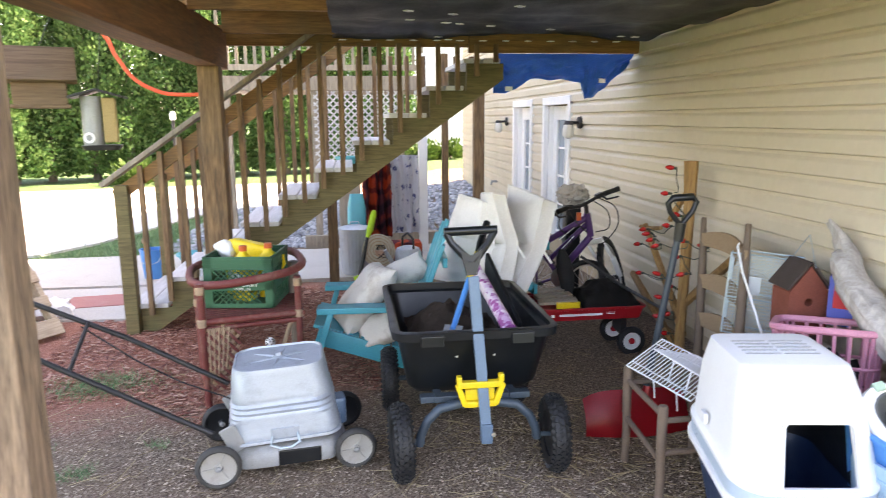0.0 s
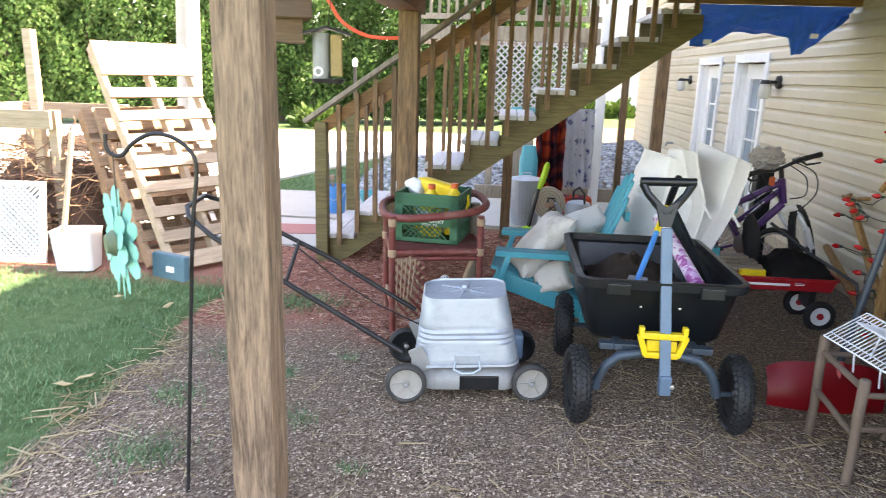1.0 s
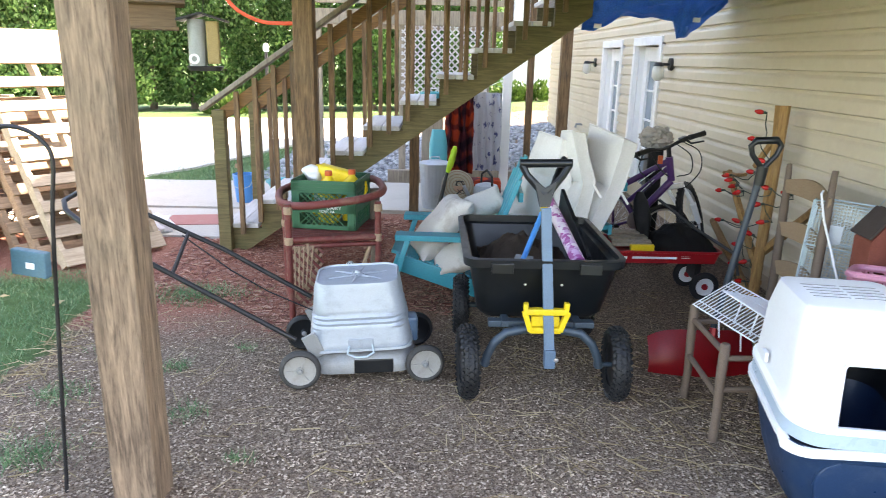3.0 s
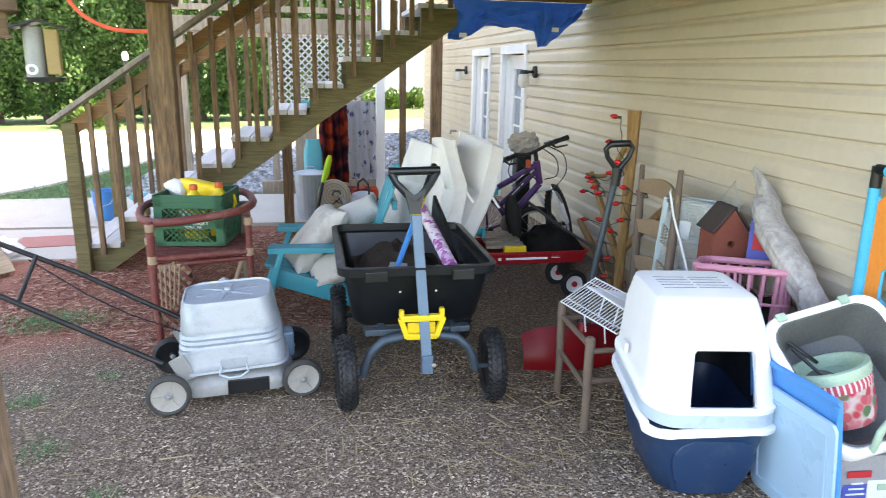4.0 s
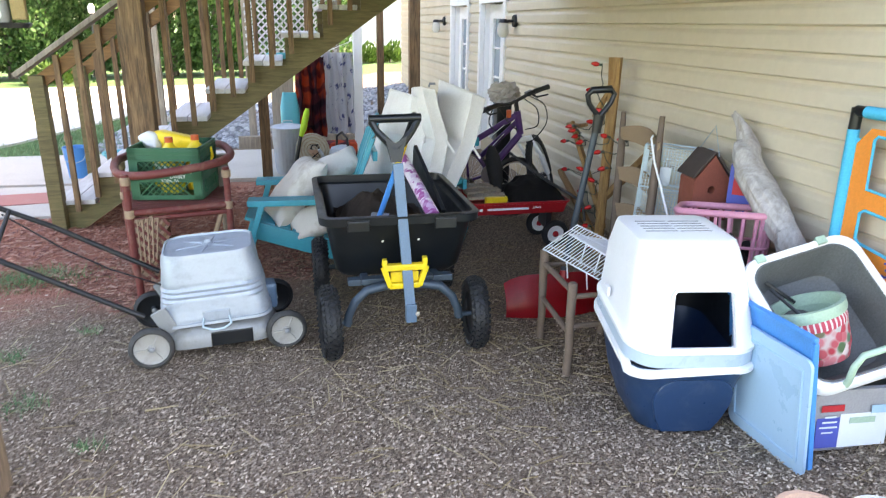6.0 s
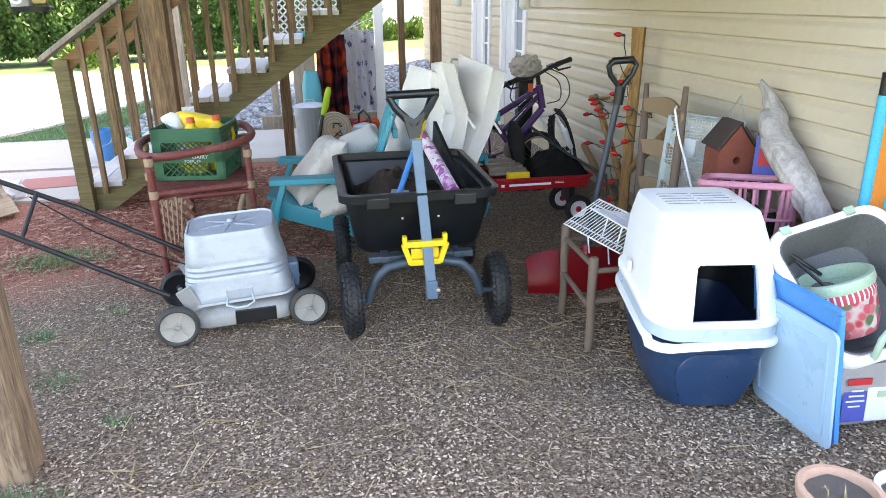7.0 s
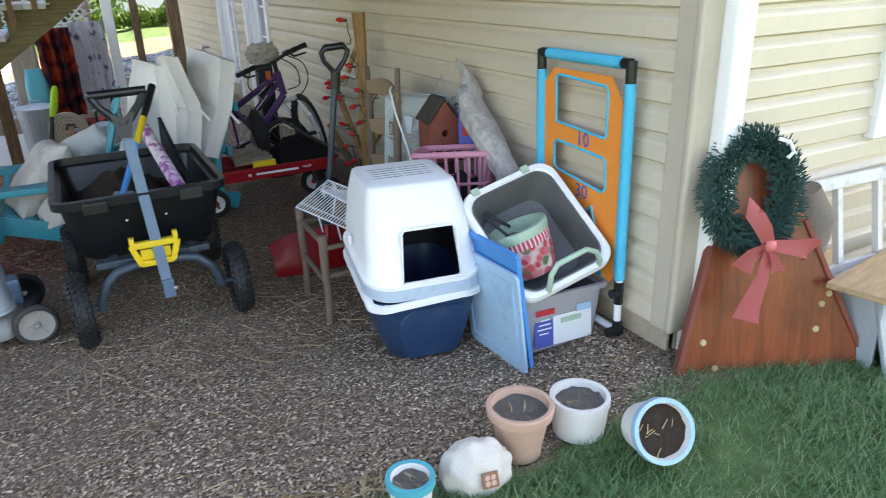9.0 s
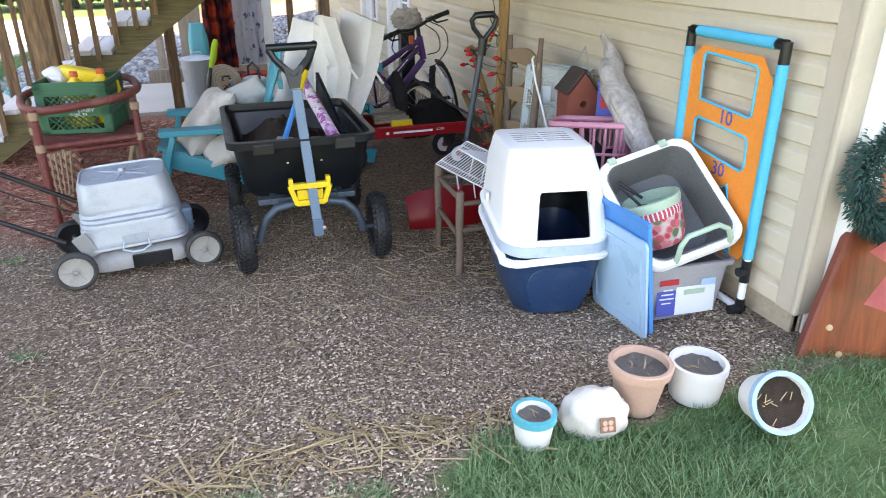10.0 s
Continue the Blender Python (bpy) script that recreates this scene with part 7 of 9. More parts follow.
    sub(c, "saddle", M["black_plastic"], lambda bm: loft(bm, [[(1.36 + x * q, 5.05 + yy * q, z) for x, yy in rrect(0.24, 0.13, 0.05)] for q, z in ((0.9, 0.70), (1.0, 0.72), (0.9, 0.745))]), "", True)
    sub(c, "crank", M["chrome"], lambda bm: [lathe(bm, [(0, 0.0), (0.075, 0.0), (0.078, 0.004), (0, 0.008)], 24, pose(1.63, 4.92, 0.39, 90)), beam(bm, (1.63, 4.89, 0.39), (1.74, 4.87, 0.30), 0.012, 0.02)])
    sub(c, "pedal", M["black_plastic"], lambda bm: box(bm, (0.09, 0.07, 0.022), None, 0.003, (1.75, 4.84, 0.30)))
    sub(c, "reflector", M["red_cap"], lambda bm: box(bm, (0.035, 0.02, 0.06), None, 0.004, (1.735, y - 0.05, 0.86)))
    w = thing("spare_wheel", "small spoked bicycle wheel leaning behind the wagon", "wheel", lying((1.78, 4.74, 0.33), (0.80, 0.10, -0.5), (-0.35, -0.80, 0.45)))
    r = 0.205
    ring = [(r * math.cos(2 * math.pi * k / 36), r * math.sin(2 * math.pi * k / 36), 0) for k in range(36)]
    sub(w, "tyre", M["tyre"], lambda bm: tube(bm, ring, 0.019, 8, closed=True), "", True)
    sub(w, "rim", M["chrome"], lambda bm: tube(bm, [Vector(p) * 0.88 for p in ring], 0.007, 6, closed=True), "", True)
    sub(w, "spokes", M["chrome"], lambda bm: [tube(bm, [(0, 0, 0.02 * (-1) ** k), Vector(p) * 0.88], 0.0016, 4, False) for k, p in enumerate(ring[::2])])
    sub(w, "hub", M["black_metal"], lambda bm: tube(bm, [(0, 0, -0.04), (0, 0, 0.04)], 0.02, 10), "", True)
    st = thing("folded_umbrella", "dark folded umbrella standing in the wagon", "umbrella", pose(0, 0, 0))
    sub(st, "canopy", M["black_cloth"], lambda bm: loft(bm, [[(1.555 + x * q + sx, 4.60 + yy * q, z) for x, yy in rrect(0.11, 0.10, 0.045)] for q, z, sx in ((0.3, 0.30, 0.04), (0.8, 0.36, 0.03), (1.1, 0.50, 0.01), (0.9, 0.60, -0.01), (0.35, 0.665, -0.02))]), "black gathered canopy", True)
    sub(st, "shaft", M["black_metal"], lambda bm: tube(bm, [(1.60, 4.60, 0.245), (1.595, 4.60, 0.32)], 0.008, 8), "", True)
    bag = B()
    bmesh.ops.create_icosphere(bag, subdivisions=4, radius=1)
    for v in bag.verts:
        dd = v.co.normalized()
        v.co = Vector((dd.x * 0.12, dd.y * 0.09, dd.z * 0.085)) * (1 + 0.35 * noise.noise(dd * 3.5) + 0.2 * noise.noise(dd * 9))
    solo("rough_bag", bag, M["drift"], "crumpled beige bag behind the handlebar", "bag", pose(1.78, 5.15, 0.985), smooth=True)
    st2 = B()
    box(st2, (0.12, 0.1, 0.92), None, 0.01, (1.78, 5.15, 0.46))
    solo("plant_stand", st2, M["black_plastic"], "dark narrow stand behind the bicycle", "stand")


bicycle()


def adirondack(m, label):
    """Local: the chair faces -x."""
    c = thing("garden_chair", label, "garden chair", m, group="teal garden chairs")
    for y in (-0.29, 0.29):
        sub(c, "arm", M["teal"], lambda bm, y=y: box(bm, (0.62, 0.115, 0.036), None, 0.006, (0.20, y, 0.465)), "")
        sub(c, "front_leg", M["teal"], lambda bm, y=y: beam(bm, (-0.17, y, 0.0), (-0.03, y, 0.448), 0.035, 0.10, 0.006, (0, 1, 0)), "", True)
        sub(c, "side_rail", M["teal"], lambda bm, y=y: beam(bm, (-0.12, y * 0.92, 0.30), (0.58, y * 0.92, 0.07), 0.03, 0.11, 0.008), "", True)
        sub(c, "rear_leg", M["teal"], lambda bm, y=y: beam(bm, (0.44, y, 0.05), (0.46, y, 0.45), 0.035, 0.07, 0.008, (0, 1, 0)), "", True)
    for k in range(6):
        f = k / 5
        sub(c, "seat_slat", M["teal"], lambda bm, f=f: box(bm, (0.085, 0.52, 0.022), pose(-0.10 + 0.47 * f, 0, 0.345 - 0.15 * f, 0, 17, 0), 0.006), "", True)
    for k in range(5):
        yy = -0.2 + 0.1 * k
        top = 0.95 - 0.03 * (k - 2) ** 2
        sub(c, "back_slat", M["teal"], lambda bm, yy=yy, top=top: beam(bm, (0.42, yy, 0.18), (0.42 + (top - 0.18) * 0.36, yy * 1.15, top), 0.088, 0.022, 0.008), "", True)
    sub(c, "back_rail", M["teal"], lambda bm: [box(bm, (0.03, 0.56, 0.07), None, 0.006, (0.56, 0, 0.43)), box(bm, (0.03, 0.5, 0.06), None, 0.006, (0.66, 0, 0.72))])


adirondack(pose(-0.02, 4.30, 0, 0, 0, -3), "teal plastic garden chair with old pillows on it")
adirondack(pose(0.70, 4.60, 0.0, 0, 0, 10), "teal plastic garden chair stacked with cream cushions")


def cushion(near, far, back, label):
    """A two-panel cushion: near and far edge of its face at top, fold and bottom; back is its thickness."""
    c = thing("seat_cushion", label, "cushion", None, group="cream cushions")
    back = Vector(back)
    nu, nv, nt = 12, 26, 6

    def edge(row, v):
        a, b2, e = [Vector(p) for p in row]
        p = a.lerp(b2, v / 0.62) if v < 0.62 else b2.lerp(e, (v - 0.62) / 0.38)
        soft = max(0.0, 1 - abs(v - 0.62) / 0.07)
        return p.lerp((a.lerp(b2, 0.93) + b2.lerp(e, 0.11)) / 2, 0.5 * soft)

    def place(u, v, w):
        f = edge(near, v).lerp(edge(far, v), u)
        crease = 1 - 0.55 * max(0.0, 1 - abs(v - 0.62) / 0.06)
        puff = 0.032 * (1 - (2 * u - 1) ** 4) * (1 - (2 * min(v / 0.62, 1) - 1) ** 4 if v < 0.62 else 1 - (2 * (v - 0.62) / 0.38 - 1) ** 4)
        p = f + back * w - back.normalized() * puff * (1 - 2 * w) * crease
        n = Vector((p.x * 8, p.y * 8, p.z * 8))
        return p + back.normalized() * (0.009 * noise.noise(n) + 0.004 * noise.noise(n * 3.1))
    b = B()
    verts = {}

    def vert(i, j, k):
        key = (i, j, k)
        if key not in verts:
            verts[key] = b.verts.new(place(i / nu, j / nv, k / nt))
        return verts[key]

    def sheet(n1, n2, key):
        for a in range(n1):
            for d in range(n2):
                b.faces.new([vert(*key(a + x, d + y)) for x, y in ((0, 0), (1, 0), (1, 1), (0, 1))])
    sheet(nu, nv, lambda a, d: (a, d, 0)), sheet(nu, nv, lambda a, d: (a, d, nt))
    sheet(nu, nt, lambda a, d: (a, 0, d)), sheet(nu, nt, lambda a, d: (a, nv, d))
    sheet(nv, nt, lambda a, d: (0, a, d)), sheet(nv, nt, lambda a, d: (nu, a, d))
    cover = part("cover", b, M["cream_cloth"], c)
    cover.data.shade_smooth()
    cover.data.set_sharp_from_angle(angle=radians(50))
    loop = [(0, k / 20) for k in range(21)] + [(k / 8, 1) for k in range(1, 9)] + [(1, 1 - k / 20) for k in range(1, 21)] + [(1 - k / 8, 0) for k in range(1, 8)]
    for w in (0, 1):
        sub(c, "piping", M["cream_cloth"], lambda bm, w=w: tube(bm, [place(u, v, w) for u, v in loop], 0.006, 6, closed=True), "", True)
    sub(c, "tie", M["cream_cloth"], lambda bm: [beam(bm, place(0, 0.6, 0.9), place(0, 0.6, 0.9) + Vector((0.03 + 0.02 * k, -0.03, -0.05 - 0.03 * k)), 0.004, 0.016, 0.001) for k in (0, 1)], "white tie strap")
    return c


cushion(((0.905, 4.30, 1.055), (0.89, 4.30, 0.80), (0.87, 4.30, 0.50)), ((0.82, 4.70, 1.06), (0.735, 4.70, 0.78), (0.63, 4.70, 0.47)), (0.10, 0.02, -0.03), "cream canvas chair cushion leaning at the front of three")
cushion(((0.948, 4.20, 1.118), (1.041, 4.20, 0.79), (0.99, 4.20, 0.52)), ((0.955, 4.60, 1.075), (0.95, 4.60, 0.74), (0.93, 4.60, 0.48)), (0.085, 0.02, -0.02), "cream canvas chair cushion folded at its crease")
cushion(((1.298, 4.25, 1.065), (1.225, 4.25, 0.75), (1.10, 4.25, 0.46)), ((1.155, 4.65, 1.125), (1.13, 4.65, 0.79), (1.05, 4.65, 0.47)), (0.085, 0.02, -0.03), "cream canvas chair cushion against the teal chair back")


def pillow(m, w, h, t, label):
    b = B()
    n = 20
    vs = {}
    for s in (-1, 1):
        for j in range(n + 1):
            for i in range(n + 1):
                u, v = 2 * i / n - 1, 2 * j / n - 1
                if s == 1 and (abs(u) == 1 or abs(v) == 1):
                    vs[s, i, j] = vs[-1, i, j]
                    continue
                k = ((1 - u ** 4) * (1 - v ** 4)) ** 0.45
                x, y = u * w / 2 * (1 - 0.06 * (1 - v * v)), v * h / 2 * (1 - 0.06 * (1 - u * u))
                vs[s, i, j] = b.verts.new((x, y, s * t / 2 * k + 0.012 * noise.noise((x * 10, y * 10, w * 30))))
        for j in range(n):
            for i in range(n):
                q = [vs[s, i, j], vs[s, i + 1, j], vs[s, i + 1, j + 1], vs[s, i, j + 1]]
                b.faces.new(q if s == 1 else q[::-1])
    return solo("pillow", b, M["old_pillow"], label, "pillow", m, group="old pillows", smooth=True)


M["old_pillow"] = painted("stained_pillow", (0.66, 0.62, 0.56), 0.9, amount=0.9, dirt=(0.30, 0.21, 0.13), scale=6, vary=0.06, bumps=0.2)


pillow(lying((0.135, 4.25, 0.47), (0.62, 0.20, 0.74), (-0.80, -0.18, 0.58)), 0.50, 0.36, 0.17, "stained cream pillow propped on the teal chair")
pillow(lying((0.21, 4.08, 0.30), (0.75, -0.2, 0.35), (-0.2, -0.75, 0.6)), 0.25, 0.22, 0.12, "small grey-white pillow on the chair seat")
pillow(lying((0.44, 4.42, 0.60), (0.8, 0.2, 0.3), (-0.3, -0.7, 0.6)), 0.26, 0.20, 0.10, "pale pillow tucked behind another one")


# ---- house doors, wall lamps, tarp ----
def french_door(name, y0, y1, top):
    c = thing(name, "white french door with a glass lite", "door", pose(WALL_X, 0, 0), kind="structure")
    z0 = -0.30
    t = 0.085
    for y in (y0 - t / 2 + 0.02, y1 + t / 2 - 0.02):
        sub(c, "casing", M["white_trim"], lambda bm, y=y: box(bm, (0.05, t, top - z0 + 0.05), None, 0.006, (-0.012, y, (top + z0) / 2)))
    sub(c, "casing", M["white_trim"], lambda bm: box(bm, (0.05, y1 - y0 + 2 * t - 0.04, t), None, 0.006, (-0.013, (y0 + y1) / 2, top + t / 2 - 0.005)))
    for y in (y0 + 0.02, y1 - 0.02):
        sub(c, "jamb", M["white_trim"], lambda bm, y=y: box(bm, (0.12, 0.035, top - z0), None, 0, (0.075, y, (top + z0) / 2)))
    s = sub(c, "door_slab", M["white_trim"], lambda bm: [box(bm, (0.045, 0.13, top - z0 - 0.02), None, 0.004, (0.095, y, (top + z0) / 2)) for y in (y0 + 0.10, y1 - 0.10)] + [box(bm, (0.045, y1 - y0 - 0.33, h), None, 0.004, (0.095, (y0 + y1) / 2, z)) for z, h in ((top - 0.09, 0.15), (z0 + 0.15, 0.28))])
    sub(s, "pane", M["door_glass"], lambda bm: box(bm, (0.01, y1 - y0 - 0.30, top - z0 - 0.4), None, 0, (0.105, (y0 + y1) / 2, (top + z0) / 2 + 0.05)), "pale blue reflecting glass")
    for k in range(1, 5):
        z = z0 + 0.29 + (top - z0 - 0.45) * k / 5
        sub(s, "muntin", M["white_trim"], lambda bm, z=z: box(bm, (0.02, y1 - y0 - 0.33, 0.02), None, 0, (0.092, (y0 + y1) / 2, z)))
    sub(s, "muntin", M["white_trim"], lambda bm: box(bm, (0.018, 0.02, top - z0 - 0.45), None, 0, (0.093, (y0 + y1) / 2, (top + z0) / 2 + 0.05)))


def door_glass():
    m, n, l, b = principled("door_glass", 0.08)
    v = coords(n, l)
    l.new(ramp(n, l, noise_tex(n, l, v, 2, 3), [(0.3, (0.16, 0.21, 0.25)), (0.7, (0.30, 0.36, 0.40))]), b.inputs["Base Color"])
    return m


M["door_glass"] = door_glass()
french_door("door_1", 6.93, 7.80, DOOR_TOP)
french_door("door_2", 8.42, 9.28, DOOR_TOP)


def wall_lamp(y, z):
    c = thing("wall_lamp", "black wall lantern with a clear glass shade", "wall lamp", pose(WALL_X - 0.012, y, z), group="wall lanterns")
    sub(c, "mount", M["black_metal"], lambda bm: lathe(bm, [(0, -0.03), (0.055, -0.03), (0.06, -0.01), (0.06, 0.0), (0, 0.0)], 20, pose(0, 0, 0, 0, 90)), "", True)
    sub(c, "arm", M["black_metal"], lambda bm: tube(bm, [(-0.02, 0, 0), (-0.10, 0, 0.0), (-0.13, 0, -0.01)], 0.014, 8), "", True)
    sub(c, "cap", M["black_metal"], lambda bm: lathe(bm, [(0, 0.02), (0.035, 0.015), (0.05, -0.02), (0, -0.02)], 18, pose(-0.13, 0, 0)), "", True)
    sub(c, "glass_shade", M["frosted"], lambda bm: lathe(bm, [(0.045, -0.02), (0.055, -0.06), (0.055, -0.12), (0.03, -0.15), (0, -0.155)], 18, pose(-0.13, 0, 0)), "", True)


M["frosted"] = painted("frosted_glass", (0.62, 0.62, 0.58), 0.15, vary=0.03, amount=0.1)
wall_lamp(9.75, 1.53)
wall_lamp(6.56, 1.53)
bm = B()
tube(bm, [(WALL_X - 0.01, 10.4, 0.62), (WALL_X - 0.10, 10.4, 0.62), (WALL_X - 0.11, 10.4, 0.57)], 0.018, 8)
solo("garden_tap", bm, M["deck_alu"], "small brass garden tap on the wall", "tap", smooth=True)


def blue_tarp():
    b = B()
    nu, nv = 64, 20
    low = [Vector(p) for p in ((1.20, 5.40, 1.77), (1.30, 5.41, 1.755), (1.42, 5.42, 1.82), (1.51, 5.42, 1.87), (1.715, 5.43, 1.872), (1.91, 5.43, 1.855), (1.955, 5.44, 1.72), (2.03, 5.43, 1.74), (2.136, 5.42, 1.835), (2.30, 5.40, 2.0))]
    g = []
    for j in range(nv + 1):
        v = j / nv
        row = []
        for i in range(nu + 1):
            u = i / nu
            k = u * (len(low) - 1)
            q = min(int(k), len(low) - 2)
            e = low[q].lerp(low[q + 1], k - q)
            p = Vector((e.x, 5.31, 2.06)).lerp(e, v)
            p.y -= 0.07 * math.sin(math.pi * v) * math.sin(math.pi * min(1, u * 1.1))
            p += Vector((0.01, 0.05, 0.02)) * noise.noise((u * 7, v * 3, 0.5)) * v + Vector((0.004, 0.03, 0.012)) * noise.noise((u * 18, v * 7, 3)) * min(1, v * 2)
            p.x = min(p.x, 2.305)
            row.append(b.verts.new(p))
        g.append(row)
    for j in range(nv):
        for i in range(nu):
            b.faces.new((g[j][i], g[j][i + 1], g[j + 1][i + 1], g[j + 1][i]))
    bmesh.ops.solidify(b, geom=b.faces[:], thickness=0.003)
    t = solo("blue_tarp", b, M["blue_tarp"], "torn blue tarpaulin hanging from the deck edge", "tarp", smooth=True)
    for x, y, z in ((1.31, 5.37, 1.80), (2.06, 5.37, 1.86)):
        q = sub(t, "tear", M["white_plastic"], lambda bm: box(bm, (0.06, 0.006, 0.035), None, 0.002))
        q.matrix_local = pose(x, y - 0.03, z, 10, 0, 8)


blue_tarp()

M["old_roof"] = wood("old_brown_board", (0.10, 0.055, 0.03), (0.24, 0.15, 0.085), "X")


# ---- hanging feeders, shepherd hook, ribbon ----
def feeders():
    c = thing("birdhouse", "brown wooden house feeder hanging from the beam", "bird feeder", pose(-1.14, 3.0, 1.64, 0, 0, 20))
    sub(c, "body", M["old_roof"], lambda bm: [box(bm, (0.19, 0.15, 0.10), None, 0.004, (0, 0, 0.05)), prism(bm, [(-0.075, 0.10), (0.075, 0.10), (0, 0.20)], 0.18, pose(-0.09, 0, 0, 90, 0, 90))])
    for s in (-1, 1):
        q = sub(c, "roof_board", M["old_roof"], lambda bm: box(bm, (0.27, 0.17, 0.014), None, 0.003))
        q.matrix_local = pose(0, s * 0.052, 0.158, -s * 52)
    sub(c, "floor_board", M["old_roof"], lambda bm: box(bm, (0.21, 0.17, 0.014), None, 0.003, (0, 0, -0.005)))
    sub(c, "hanging_wire", M["black_metal"], lambda bm: tube(bm, [(0, 0, 0.2), (0.06, 0.02, 0.34)], 0.002, 5))
    f = thing("tube_feeder", "grey metal seed feeder hanging from the beam", "bird feeder", pose(-0.93, 3.02, 1.46, 0, 0, 10))
    sub(f, "tray", M["black_metal"], lambda bm: loft(bm, tub_rings([(0.13, 0.11, 0.03, 0.0), (0.15, 0.12, 0.03, 0.018), (0.14, 0.11, 0.03, 0.02)])))
    sub(f, "cylinder", M["deck_alu"], lambda bm: tube(bm, [(-0.03, 0, 0.02), (-0.03, 0, 0.215)], 0.038, 18), "", True)
    sub(f, "seed_panel", M["seed"], lambda bm: box(bm, (0.05, 0.06, 0.18), None, 0.006, (0.038, 0, 0.12)), "seed behind a clear panel")
    sub(f, "hood", M["black_metal"], lambda bm: [box(bm, (0.11, 0.15, 0.01), pose(-0.05, 0, 0.225, 0, -16), 0.003), box(bm, (0.11, 0.15, 0.01), pose(0.05, 0, 0.225, 0, 16), 0.003)])
    sub(f, "feeding_port", M["white_plastic"], lambda bm: lathe(bm, [(0.012, 0.0), (0.022, 0.0), (0.022, 0.008), (0.012, 0.008)], 16, pose(-0.04, -0.04, 0.05, 90), closed=True), "", True)
    sub(f, "hanging_wire", M["black_metal"], lambda bm: tube(bm, [(0, 0, 0.24), (0.03, 0.02, 0.50)], 0.002, 5))
    b = B()
    pts = [(-1.50, 4.85, 2.16), (-1.449, 4.85, 2.086), (-1.42, 4.85, 2.01), (-1.385, 4.85, 1.952), (-1.34, 4.86, 1.88), (-1.281, 4.86, 1.824), (-1.20, 4.87, 1.78), (-1.109, 4.88, 1.751), (-1.0, 4.89, 1.745), (-0.90, 4.90, 1.747)]
    vs = tube(b, smooth_path(pts, 4), 0.013, 8)
    for v in vs:
        v.co.y = 4.87 + (v.co.y - 4.87) * 0.3
    solo("ribbon", b, M["ribbon"], "orange plastic ribbon tied to the deck post", "ribbon")


M["seed"] = painted("bird_seed", (0.38, 0.27, 0.12), 0.9, vary=0.4, amount=0.3, scale=40)
M["ribbon"] = painted("orange_ribbon", (0.75, 0.09, 0.03), 0.5, amount=0.05)
M["verdigris"] = painted("verdigris_metal", (0.16, 0.50, 0.42), 0.55, vary=0.2, amount=0.4, dirt=(0.42, 0.58, 0.48), scale=14)
feeders()


def hook():
    c = thing("shepherd_hook", "thin black iron shepherd hook stuck in the ground", "garden hook", pose(0, 0, 0))
    pts = [(-1.215, 2.03, -0.02), (-1.17, 2.02, 0.5), (-1.12, 2.0, 1.0), (-1.095, 2.0, 1.20), (-1.12, 2.0, 1.265), (-1.175, 2.0, 1.30), (-1.24, 2.0, 1.305), (-1.30, 2.0, 1.275), (-1.34, 2.0, 1.235), (-1.375, 2.0, 1.235), (-1.392, 2.0, 1.26), (-1.392, 2.0, 1.30)]
    sub(c, "rod", M["black_metal"], lambda bm: tube(bm, smooth_path(pts, 5), 0.007, 8), "", True)
    b = thing("solar_box", "small blue-grey plastic box clipped to the hook", "solar light", pose(-1.165, 1.985, 0.86, 0, 4, -12))
    sub(b, "case", M["slate_box"], lambda bm: box(bm, (0.125, 0.03, 0.085), None, 0.006, (-0.02, -0.02, 0.02)))
    sub(b, "panel", M["label_white"], lambda bm: box(bm, (0.03, 0.003, 0.02), None, 0.001, (-0.01, -0.037, 0.015)))
    f = thing("metal_flower", "turquoise metal flower ornament hanging from the hook", "ornament", pose(-1.372, 2.0, 0.945, 0, 0, -46))
    rnd = random.Random(5)
    for ring_r, n, y in ((0.19, 14, 0.0), (0.13, 11, -0.015)):
        for k in range(n):
            a = 2 * math.pi * (k + 0.5 * (ring_r < 0.15)) / n
            q = sub(f, "petal", M["verdigris"], lambda bm, r=ring_r: [prism(bm, [(0.02, -0.012), (r * 0.6, -0.03), (r * 0.9, -0.022), (r, 0), (r * 0.9, 0.022), (r * 0.6, 0.03), (0.02, 0.012)], 0.002)])
            q.matrix_local = pose(0, y, 0, 90) @ pose(0, 0, 0, 0, 0, math.degrees(a)) @ pose(0, 0, 0, rnd.uniform(-14, 14), rnd.uniform(-4, 4), 0)
    sub(f, "centre", M["bronze_c"], lambda bm: lathe(bm, [(0, 0.03), (0.03, 0.025), (0.045, 0.0), (0, -0.01)], 18, pose(0, -0.02, 0, 90)), "", True)
    sub(f, "hanger", M["black_metal"], lambda bm: tube(bm, [(0, 0, 0.12), (0, 0, 0.30)], 0.002, 5))


M["slate_box"] = painted("slate_blue_plastic", (0.06, 0.14, 0.19), 0.4, amount=0.3, dirt=(0.15, 0.22, 0.25))
M["bronze_c"] = painted("aged_bronze", (0.12, 0.16, 0.10), 0.6, 0.3, amount=0.4, scale=20)
hook()


